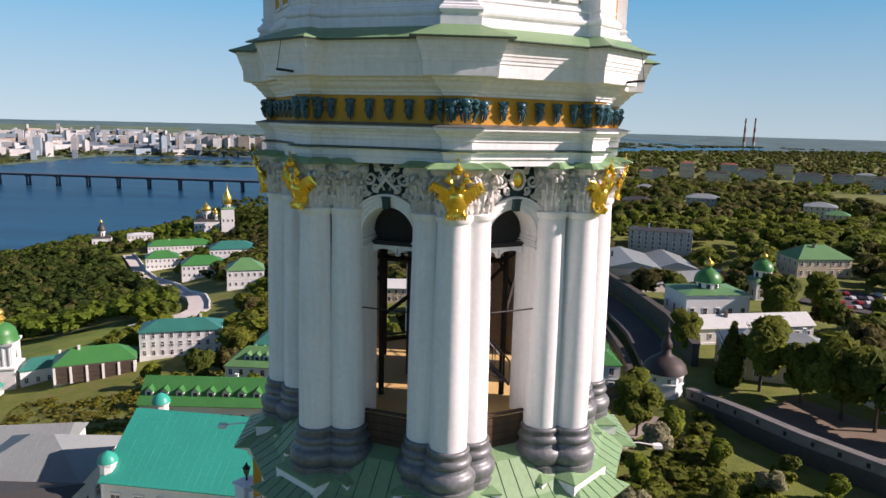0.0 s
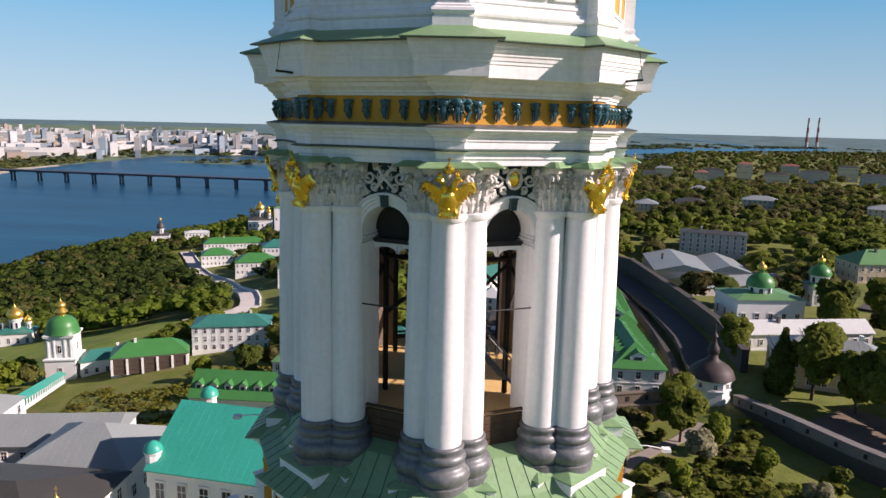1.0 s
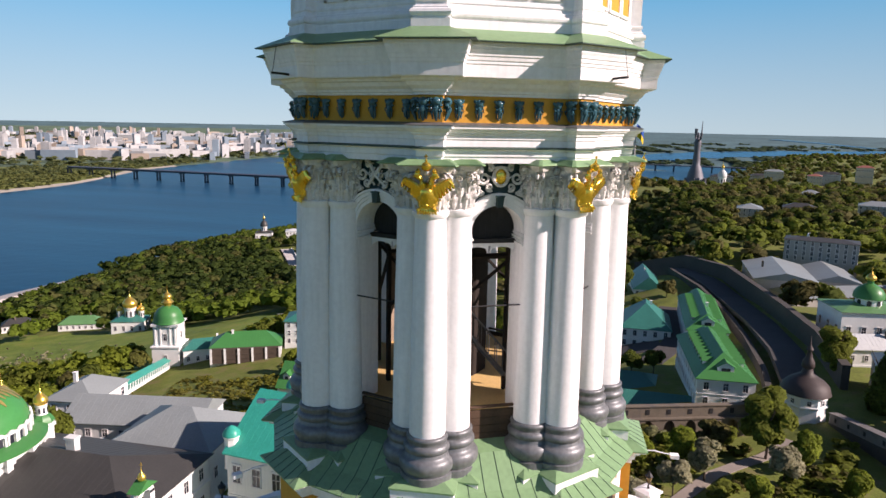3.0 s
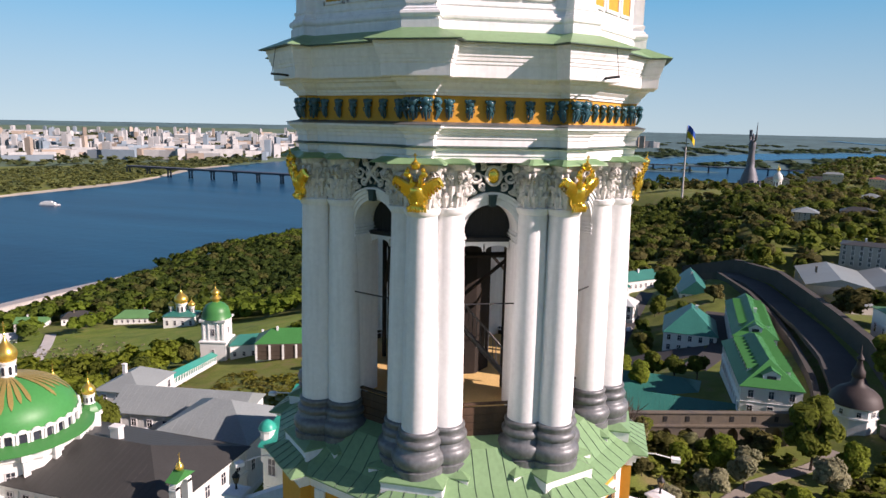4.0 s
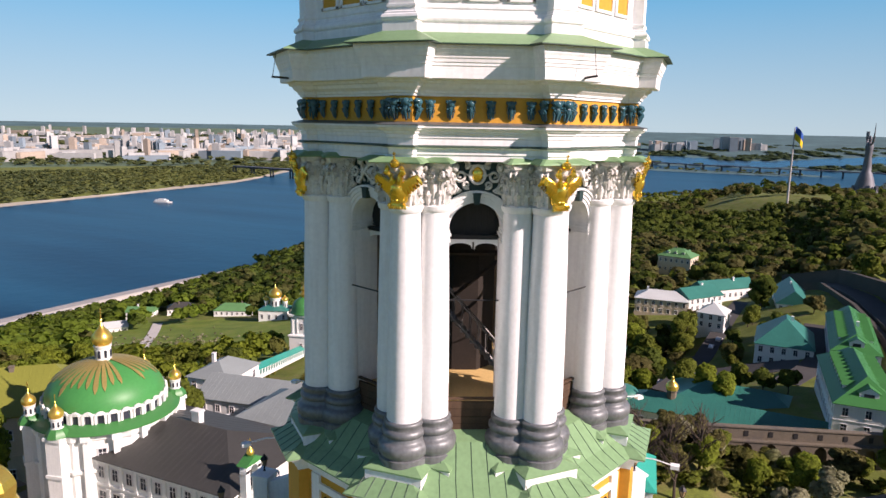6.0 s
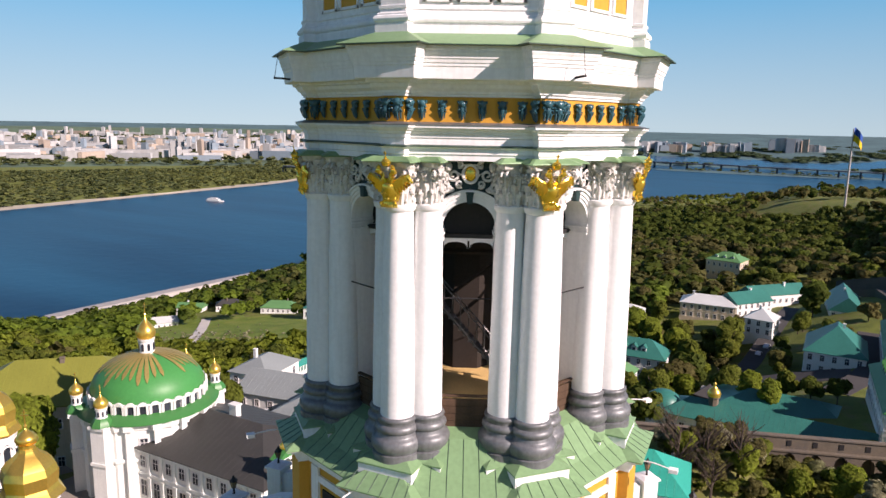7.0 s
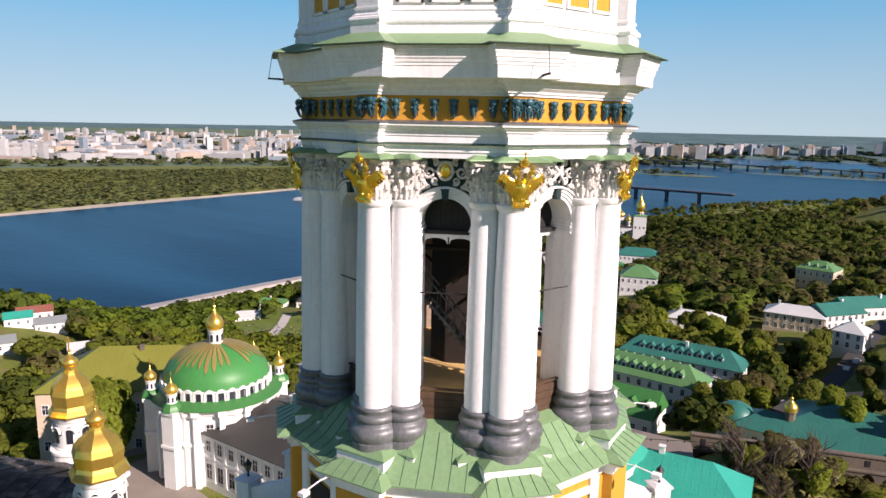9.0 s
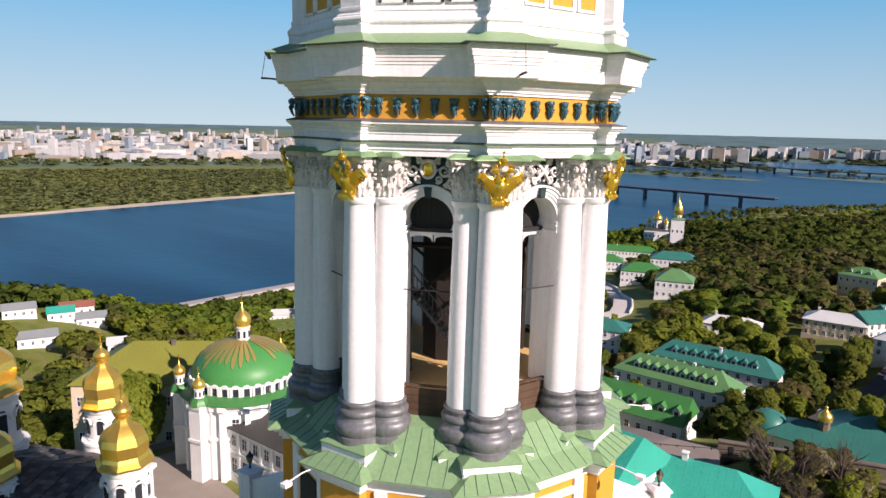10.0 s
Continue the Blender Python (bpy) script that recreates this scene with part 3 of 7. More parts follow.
scroll_a, scroll_b = scrolls(True), scrolls(False)
g = Geo()
pts = [(WALL + 0.03, 1.72 * s, z) for s, z in ((-1, 52.2), (-1, 54.5), (1, 54.5), (1, 52.2))]
for i in range(16):
    a0, a1 = math.pi * i / 16, math.pi * (i + 1) / 16
    r = 1.46
    q = [(r * math.cos(a0), SPRING + r * math.sin(a0)), (r * math.cos(a1), SPRING + r * math.sin(a1))]
    g.add([(WALL + 0.03, q[0][0], q[0][1]), (WALL + 0.03, q[0][0], 54.5), (WALL + 0.03, q[1][0], 54.5), (WALL + 0.03, q[1][0], q[1][1])], [(0, 1, 2, 3)])
ground_mesh = g.mesh("spandrel_ground", NAVY)
g = Geo()
g.ball(WALL + 0.16, 0, 54.0, 0.10, 0.22, 0.28, 16, 8)
medal_mesh = g.mesh("medallion", GOLD, 60)
g = Geo()
g.box(4.8, 0, 51.38, 0.2, 2.04, 0.12)
for s in (-1, 1):
    rr = []
    for i in range(9):
        a = math.pi * i / 8
        t = s * 0.5 + 0.46 * math.cos(a)
        rr.append([(4.7, t, 51.02 + 0.26 * math.sin(a) ** 0.7 if 0 < i < 8 else 51.02), (4.9, t, 51.02 + 0.26 * math.sin(a) ** 0.7 if 0 < i < 8 else 51.02), (4.9, t, 51.33), (4.7, t, 51.33)])
    g.loft(rr)
beam_mesh = g.mesh("scalloped_beam", WHITE)
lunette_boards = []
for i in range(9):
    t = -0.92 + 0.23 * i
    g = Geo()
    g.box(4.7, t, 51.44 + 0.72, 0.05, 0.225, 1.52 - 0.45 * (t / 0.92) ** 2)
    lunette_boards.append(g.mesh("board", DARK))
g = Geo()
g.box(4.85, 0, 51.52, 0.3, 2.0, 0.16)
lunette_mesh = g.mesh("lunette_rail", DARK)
g = Geo()
g.box(5.45, 0, 0, 0.08, 1.98, 0.29)
plank_mesh = g.mesh("plank", TIMBER)
g = Geo()
g.box(5.45, 0, 45.16, 0.16, 2.0, 0.07)
boards_mesh = g.mesh("parapet_rail", TIMBER)
g = Geo()
g.tube([(5.86, -1.02, 49.25), (5.86, 1.02, 49.25)], 0.028, 6)
rod_mesh = g.mesh("tie_rod", IRON)
for k in range(8):
    m = pose(0, 0, 0, 0, 0, 22.5 + 45 * k)
    w = part("arch_wall", wall_mesh, None, tower, m=m)
    part("archivolt", archivolt_mesh, None, w)
    part("impost", impost_mesh, None, w)
    part("keystone", keystone_mesh, None, w, "dark green keystone")
    part("spandrel_ground", ground_mesh, None, w)
    part("scrollwork", scroll_a if k % 2 == 0 else scroll_b, None, w, "weathered stucco scrollwork")
    if k % 2 == 0:
        part("medallion", medal_mesh, None, w, "gilded oval medallion")
    part("scalloped_beam", beam_mesh, None, w)
    part("lunette_rail", lunette_mesh, None, w)
    for me in lunette_boards:
        part("board", me, None, w)
    part("parapet_rail", boards_mesh, None, w)
    for i in range(4):
        part("plank", plank_mesh, None, w, m=pose(0, 0, 43.95 + 0.31 * i))
    part("tie_rod", rod_mesh, None, w)

# belfry floor and ceiling
def octagon(apothem, z, turn=22.5):
    r = apothem / C22
    return [(r * math.cos(radians(turn + 22.5 + 45 * i)), r * math.sin(radians(turn + 22.5 + 45 * i)), z) for i in range(8)]


g = Geo()
g.loft([octagon(5.3, 43.5), octagon(5.3, 44.85)])
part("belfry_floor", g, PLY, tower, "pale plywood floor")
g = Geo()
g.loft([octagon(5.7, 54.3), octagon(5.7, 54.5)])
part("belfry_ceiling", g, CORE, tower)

# core darkened with the interior's shade, stair and bell frame in the belfry
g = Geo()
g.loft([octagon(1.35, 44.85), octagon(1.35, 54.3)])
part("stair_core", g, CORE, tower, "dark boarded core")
stair = new("iron_stair")
stair.parent = tower
stair.matrix_basis = pose(0, 0, 0, 0, 0, 22.5)
GREYST = mat("galvanised steel", (0.16, 0.155, 0.15), 0.5, 0.4, vary=0.2, scale=3)
g = Geo()
for s in (2.75, 3.55):
    g.tube([(s, -1.3, 48.6), (s, 1.5, 45.4)], 0.06, 5)
    g.tube([(s, -1.3, 49.6), (s, 1.5, 46.4)], 0.035, 5)
    for i in range(9):
        t = -1.3 + 0.35 * i
        g.tube([(s, t, 48.6 - 1.143 * 0.35 * i), (s, t, 49.6 - 1.143 * 0.35 * i)], 0.022, 4)
part("rail", g, GREYST, stair)
g = Geo()
g.box(3.15, 0, 0, 0.8, 0.26, 0.05)
tread_mesh = g.mesh("tread", GREYST)
for i in range(13):
    part("tread", tread_mesh, None, stair, m=pose(0, -1.25 + 0.21 * i, 48.5 - 0.24 * i))
g = Geo()
g.box(3.15, -1.9, 48.55, 1.1, 1.2, 0.08)
for i in range(9):
    g.tube([(3.65, -2.4 + 0.14 * i, 48.6), (3.65, -2.4 + 0.14 * i, 49.6)], 0.02, 4)
part("landing", g, GREYST, stair)
g = Geo()
g.box(0, 0, 0, 0.16, 0.16, 9.4)
post_mesh = g.mesh("bell_frame_post", CORE)
for k in range(8):
    part("bell_frame_post", post_mesh, None, tower, m=spot(45 * k, 3.5, 0, 49.6))
g = Geo()
for k in range(8):
    g.tube([spot(45 * k, 3.5, 0, 50.6).translation, spot(45 * k + 45, 3.5, 0, 50.6).translation], 0.12, 4)
    g.tube([spot(45 * k, 3.5, 0, 48.2).translation, spot(45 * k + 45, 3.5, 0, 50.4).translation], 0.08, 4)
part("bell_frame_ring", g, CORE, tower)

# frieze ornaments
g = Geo()
g.ball(0.10, 0, 56.50, 0.13, 0.15, 0.14, 8, 5)
for s in (-1, 1):
    g.tube([(0.06, 0, 56.42), (0.16, s * 0.12, 56.52), (0.10, s * 0.17, 56.60)], 0.05, 5, r1=0.025)
    g.tube([(0.05, s * 0.03, 56.35), (0.12, s * 0.10, 56.2), (0.06, s * 0.08, 56.0)], 0.05, 5, r1=0.025)
    g.tube([(0.08, s * 0.05, 56.34), (0.18, s * 0.13, 56.30), (0.12, s * 0.15, 56.2)], 0.04, 5, r1=0.02)
g.tube([(0.08, 0, 56.45), (0.15, 0, 56.25), (0.10, 0, 56.08), (0.04, 0, 55.95)], 0.085, 6, r1=0.03)
g.ball(0.14, 0, 56.27, 0.08, 0.09, 0.1, 6, 4)
for s in (-1, 1):
    g.ball(0.09, s * 0.13, 56.56, 0.08, 0.07, 0.07, 6, 4)
    g.ball(0.09, s * 0.11, 56.40, 0.07, 0.06, 0.06, 6, 4)
orn_mesh = g.mesh("frieze_ornament", BLUE, 50)
g.v = [(x * 1.25, y * 1.35, 56.28 + (z - 56.28) * 1.12) for x, y, z in g.v]
orn_wide = g.mesh("frieze_ornament", BLUE, 50)
for k in range(8):
    for i in range(6):
        part("frieze_ornament", orn_mesh, None, frieze, m=spot(22.5 + 45 * k, MAIN[2], (i - 2.5) * 0.71, 0))
    for t in (-0.22, 0.22):
        part("frieze_ornament", orn_wide, None, frieze, m=spot(45 * k, MAIN[0], t, 0))
    for s in (-1, 1):
        part("frieze_ornament", orn_wide, None, frieze, m=spot(45 * k, MAIN[0] - 0.2, s * MAIN[1], 0) @ pose(0, 0, 0, 0, 0, s * 90))
for ob in frieze.children:
    if ob.name == "frieze_ornament":
        tagged(ob, "blue-green glazed leaf ornament")

# rain spouts with stays on every second corner
g = Geo()
g.tube([(7.9, 0.45, 57.42), (8.3, 0.45, 57.45), (8.66, 0.45, 57.46)], 0.045, 6)
g.tube([(8.63, 0.45, 57.46), (8.46, 0.45, 58.44)], 0.012, 4)
spout_mesh = g.mesh("rain_spout", IRON)
for k in (1, 3, 5, 7):
    part("rain_spout", spout_mesh, None, tower, "black iron spout", m=pose(0, 0, 0, 0, 0, 45 * k))

# upper tier panels
for t, w in ((-1.28, 0.78), (0.0, 1.0), (1.28, 0.78)):
    g = Geo()
    g.box(UPPER[2] - 0.05, t, 61.2, 0.06, w, 2.3)
    panel_mesh = g.mesh("ochre_panel", OCHRE)
    g = Geo()
    for q in (-1, 1):
        g.box(UPPER[2] - 0.03, t + q * (w / 2 + 0.06), 61.2, 0.10, 0.12, 2.5)
    g.box(UPPER[2] - 0.03, t, 60.0, 0.10, w + 0.24, 0.1)
    frame_mesh = g.mesh("panel_frame", WHITE)
    for k in range(8):
        p = part("ochre_panel", panel_mesh, None, tower, "ochre painted panel", m=pose(0, 0, 0, 0, 0, 22.5 + 45 * k))
        part("panel_frame", frame_mesh, None, p)

# terrace parapets, lanterns and floodlights below the belfry
g = Geo()
g.loft([[(r, -0.28, 32.8), (r, 0.28, 32.8), (r, 0.28, z), (r, -0.28, z)] for r, z in ((7.9, 36.8), (9.6, 36.4), (12.0, 35.3), (12.6, 35.2))])
parapet_mesh = g.mesh("parapet", WHITE)
g = Geo()
g.loft([[(12.6 + a * k, b * k, z) for a, b in ((-1, -1), (1, -1), (1, 1), (-1, 1))] for k, z in ((0.48, 32.8), (0.48, 35.45), (0.58, 35.5), (0.58, 35.62), (0.3, 35.72))])
pedestal_mesh = g.mesh("pedestal", WHITE)
g = Geo()
g.lathe([(0.10, 0), (0.06, 0.05), (0.05, 0.3), (0.10, 0.34), (0.13, 0.38)], 8)
lamp_post = g.mesh("post", IRON)
g = Geo()
g.lathe([(0.10, 0.38), (0.20, 0.75)], 6)
lamp_glass = g.mesh("glass", mat("amber lantern glass", (0.25, 0.17, 0.08), 0.2, vary=0.1))
g = Geo()
g.lathe([(0.24, 0.75), (0.20, 0.82), (0.08, 0.95), (0.03, 1.08)], 6)
for i in range(6):
    a = math.pi / 3 * i
    g.tube([(0.11 * math.cos(a), 0.11 * math.sin(a), 0.37), (0.21 * math.cos(a), 0.21 * math.sin(a), 0.76)], 0.015, 4)
lamp_cap = g.mesh("cap", IRON)
TM = pose(TX, TY, 0, 0, 0, -86.2)
for k in range(8):
    for s in (-1, 1):
        p = part("parapet", parapet_mesh, None, tower, m=spot(45 * k, 0, s * 1.95, 0))
        part("pedestal", pedestal_mesh, None, p)
        lan = root("lantern", 0, 0, 0, 0, "black iron lantern on a white parapet pedestal", "lantern", "parapet lanterns")
        lan.matrix_basis = TM @ spot(45 * k, 12.6, s * 1.95, 35.7)
        for nm, me in (("post", lamp_post), ("glass", lamp_glass), ("cap", lamp_cap)):
            part(nm, me, None, lan)
g = Geo()
g.tube([(8.3, -1.0, 42.0), (9.0, -1.05, 42.05), (9.7, -1.1, 41.95)], 0.03, 5)
g.box(9.85, -1.1, 41.9, 0.36, 0.30, 0.16)
flood_mesh = g.mesh("floodlight", WHITE)
for k in range(8):
    part("floodlight", flood_mesh, None, tower, "small white floodlight on an arm", m=pose(0, 0, 0, 0, 0, 45 * k))
# ochre pier faces and white pilaster strips under the eaves
strip_meshes = []
for sd in (-1, 1):
    g = Geo()
    g.box(LOWER[2] - 0.55, sd * 1.35, 37.2, 0.14, 0.5, 8.4)
    strip_meshes.append(g.mesh("pilaster_strip", WHITE))
g = Geo()
g.box(LOWER[2] - 0.56, 0, 40.9, 0.12, 2.3, 0.3)
lintel_mesh = g.mesh("lintel", WHITE)
# no hole in the wall: a near-black slab paints the opening's shade
g = Geo()
g.box(LOWER[2] - 0.58, 0, 37.5, 0.1, 1.7, 6.0)
niche_mesh = g.mesh("dark_opening", DARK)
for k in range(8):
    for me in strip_meshes:
        part("pilaster_strip", me, None, tower, m=pose(0, 0, 0, 0, 0, 22.5 + 45 * k))
    part("lintel", lintel_mesh, None, tower, m=pose(0, 0, 0, 0, 0, 22.5 + 45 * k))
    part("dark_opening", niche_mesh, None, tower, m=pose(0, 0, 0, 0, 0, 22.5 + 45 * k))


# ---- buildings: materials and builders ----
WALLW = mat("white house wall", (0.72, 0.735, 0.70), 0.8, vary=0.07, scale=0.6, streak=0.08, objrand=0.04)
WALLC = mat("cream house wall", (0.60, 0.50, 0.36), 0.8, vary=0.10, scale=0.6, streak=0.08)
WALLG = mat("grey rendered wall", (0.42, 0.40, 0.37), 0.85, vary=0.15, scale=0.6, streak=0.12)
WALLB = mat("old brick wall", (0.155, 0.13, 0.095), 0.9, vary=0.35, scale=1.2, stain=(0.09, 0.08, 0.07), bump=0.4, bump_scale=3)
# very dark base: the shade on the rampart faces is put into the colour
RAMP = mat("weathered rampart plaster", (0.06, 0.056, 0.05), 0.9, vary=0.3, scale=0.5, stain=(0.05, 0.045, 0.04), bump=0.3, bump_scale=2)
RGREEN = mat("bright green metal roof", (0.04, 0.195, 0.052), 0.4, vary=0.12, scale=0.5, streak=0.1)
RPALE = mat("faded green metal roof", (0.095, 0.235, 0.09), 0.45, vary=0.14, scale=0.5, streak=0.1)
RTEAL = mat("turquoise metal roof", (0.01, 0.34, 0.25), 0.38, vary=0.10, scale=0.5, streak=0.08)
RDTEAL = mat("dull teal metal roof", (0.025, 0.17, 0.135), 0.42, vary=0.16, scale=0.5, streak=0.1)
ROLIVE = mat("olive metal roof", (0.19, 0.20, 0.035), 0.5, vary=0.10, scale=0.4)
RGREY = mat("pale grey sheet roof", (0.25, 0.288, 0.282), 0.45, 0.1, vary=0.10, scale=0.5, streak=0.08)
RDARK = mat("dark grey sheet roof", (0.058, 0.058, 0.053), 0.5, 0.15, vary=0.15, scale=0.6, streak=0.12)
RTILE = mat("patched grey roof tiles", (0.085, 0.082, 0.078), 0.7, vary=0.25, scale=0.8, island=0.5)
RWHITE = mat("white sheet roof", (0.55, 0.58, 0.555), 0.5, vary=0.08, scale=0.5)
RRED = mat("rust red roof", (0.26, 0.10, 0.07), 0.6, vary=0.15, scale=0.5)
PANE = mat("dark window glass", (0.03, 0.035, 0.045), 0.12, vary=0.2, objrand=0.3)
FRAMEW = mat("white window frame", (0.72, 0.71, 0.69), 0.6)
BARK = mat("bark", (0.07, 0.052, 0.038), 0.9, vary=0.25, scale=2)
ASPHALT = mat("grey asphalt", (0.06, 0.058, 0.056), 0.85, vary=0.15, scale=0.5)
PAVING = mat("pale stone paving", (0.25, 0.22, 0.185), 0.85, vary=0.15, scale=0.6)
GREYROAD = mat("grey concrete highway", (0.32, 0.315, 0.30), 0.85, vary=0.15, scale=0.4)
DIRT = mat("bare brown earth", (0.17, 0.13, 0.09), 0.9, vary=0.25, scale=0.6)
CONCRETE = mat("pale concrete road", (0.52, 0.50, 0.46), 0.85, vary=0.12, scale=0.6)
STEEL = mat("blue-grey steel girder", (0.08, 0.09, 0.11), 0.6, vary=0.15, scale=0.1)


def relief(xs, zs, depth, glass):
    """One welded mesh of cells, each standing out by its own depth towards -y; glass cells take the second material."""
    g, index = Geo(), {}

    def vert(x, d, z):
        key = (round(x, 3), round(d, 3), round(z, 3))
        if key not in index:
            index[key] = len(g.v)
            g.v.append((x, -d, z))
        return index[key]

    def quad(pts, mi):
        q = tuple(vert(*c) for c in pts)
        if len(set(q)) == 4:
            g.f.append(q)
            g.m.append(mi)

    nx, nz = len(xs) - 1, len(zs) - 1
    at = lambda i, j: depth(i, j) if 0 <= i < nx and 0 <= j < nz else 0.0
    for i in range(nx):
        for j in range(nz):
            d = at(i, j)
            quad([(xs[i], d, zs[j]), (xs[i + 1], d, zs[j]), (xs[i + 1], d, zs[j + 1]), (xs[i], d, zs[j + 1])], 1 if glass(i, j) else 0)
    for i in range(nx + 1):
        for j in range(nz):
            a, b = at(i - 1, j), at(i, j)
            if a != b:
                quad([(xs[i], a, zs[j]), (xs[i], b, zs[j]), (xs[i], b, zs[j + 1]), (xs[i], a, zs[j + 1])], 0)
    for i in range(nx):
        for j in range(nz + 1):
            a, b = at(i, j - 1), at(i, j)
            if a != b:
                quad([(xs[i], a, zs[j]), (xs[i + 1], a, zs[j]), (xs[i + 1], b, zs[j]), (xs[i], b, zs[j])], 0)
    return g


def window_mesh(w, h, arch=False):
    k = w / 2
    xs = [-k - 0.2, -k - 0.13, -k, -0.035, 0.035, k, k + 0.13, k + 0.2]
    zs = [-h / 2 - 0.12, -h / 2, h * 0.12, h * 0.12 + 0.07, h / 2, h / 2 + 0.12, h / 2 + 0.2]
    if arch:
        zs += [h / 2 + 0.42]

    def depth(i, j):
        if j == 0 or j == 5:
            return 0.17
        if j == 6:
            return 0.21 if not arch or 1 <= i <= 5 else 0.12
        if j == 7:
            return 0.17 if 2 <= i <= 4 else 0.06
        if i in (0, 6):
            return 0.06
        if i in (1, 5):
            return 0.12
        return 0.09 if i == 3 or j == 2 else 0.05

    return relief(xs, zs, depth, lambda i, j: i in (2, 4) and j in (1, 3)).mesh("window", [FRAMEW, PANE])


WIN = {"s": window_mesh(0.9, 1.3), "m": window_mesh(1.1, 1.8), "l": window_mesh(1.3, 2.6, True)}


def dormer_mesh(roof, w=1.5, h=1.5, d=3.2):
    g = Geo()
    g.add([(-w / 2, 0, 0), (w / 2, 0, 0), (w / 2, 0, h), (0, 0, h + 0.7), (-w / 2, 0, h), (-w / 2, d, h * 0.9), (w / 2, d, h * 0.9)], [(0, 1, 2, 3, 4), (1, 6, 2), (0, 4, 5)], 0)
    g.add([(-w / 2 - 0.2, -0.2, h - 0.1), (0, -0.2, h + 0.8), (w / 2 + 0.2, -0.2, h - 0.1), (w / 2 + 0.2, d, h - 0.1), (0, d + 0.6, h + 0.8), (-w / 2 - 0.2, d, h - 0.1)], [(0, 1, 4, 5), (1, 2, 3, 4)], 1)
    g.add([(-w / 2 - 0.2, -0.2, h - 0.2), (0, -0.2, h + 0.7), (w / 2 + 0.2, -0.2, h - 0.2), (w / 2 + 0.2, -0.2, h - 0.1), (0, -0.2, h + 0.8), (-w / 2 - 0.2, -0.2, h - 0.1)], [(0, 1, 4, 5), (1, 2, 3, 4)], 1)
    g.box(0, -0.03, h * 0.5, w * 0.55, 0.06, h * 0.7, mi=2)
    return g.mesh("dormer", [WALLW, roof, PANE])


DORMERS = {}
FOOT = []


def roof_geo(L, W, H, rise, kind, over=0.5):
    g = Geo()
    a, b = L / 2 + over, W / 2 + over
    drop = 0.12
    lo = [(-a, -b), (a, -b), (a, b), (-a, b)]
    if kind == "hip":
        k = min(a, b) * 0.92
        if a >= b:
            r0, r1 = (-(a - k), 0), (a - k, 0)
        else:
            r0, r1 = (0, -(b - k)), (0, b - k)
    elif kind == "gable":
        r0, r1 = ((-a, 0), (a, 0)) if a >= b else ((0, -b), (0, b))
    else:
        r0, r1 = (-0.01, 0), (0.01, 0)
    v = [(x, y, H - drop) for x, y in lo] + [(x, y, H + 0.02) for x, y in lo] + [(*r0, H + rise), (*r1, H + rise)]
    f = [(3, 2, 1, 0), (0, 1, 5, 4), (1, 2, 6, 5), (2, 3, 7, 6), (3, 0, 4, 7)]
    if a >= b or kind == "tent":
        f += [(4, 5, 9, 8), (6, 7, 8, 9), (5, 6, 9), (7, 4, 8)]
    else:
        f += [(5, 6, 9, 8), (7, 4, 8, 9), (4, 5, 8), (6, 7, 9)]
    g.add(v, f)
    seams = Geo()
    n = int((2 * a) / 1.1)
    for i in range(1, n):
        x = -a + 2 * a * i / n
        if kind == "gable" and a >= b:
            for s in (-1, 1):
                seams.tube([(x, s * b, H + 0.03), (x, 0, H + rise + 0.02)], 0.022, 3)
        elif kind == "hip" and a >= b:
            t = min(1.0, (a - abs(x)) / (a - abs(r0[0])) if a > abs(r0[0]) else 1.0)
            for s in (-1, 1):
                seams.tube([(x, s * b, H + 0.03), (x, s * b * (1 - t), H + 0.02 + rise * t)], 0.022, 3)
    return g, seams


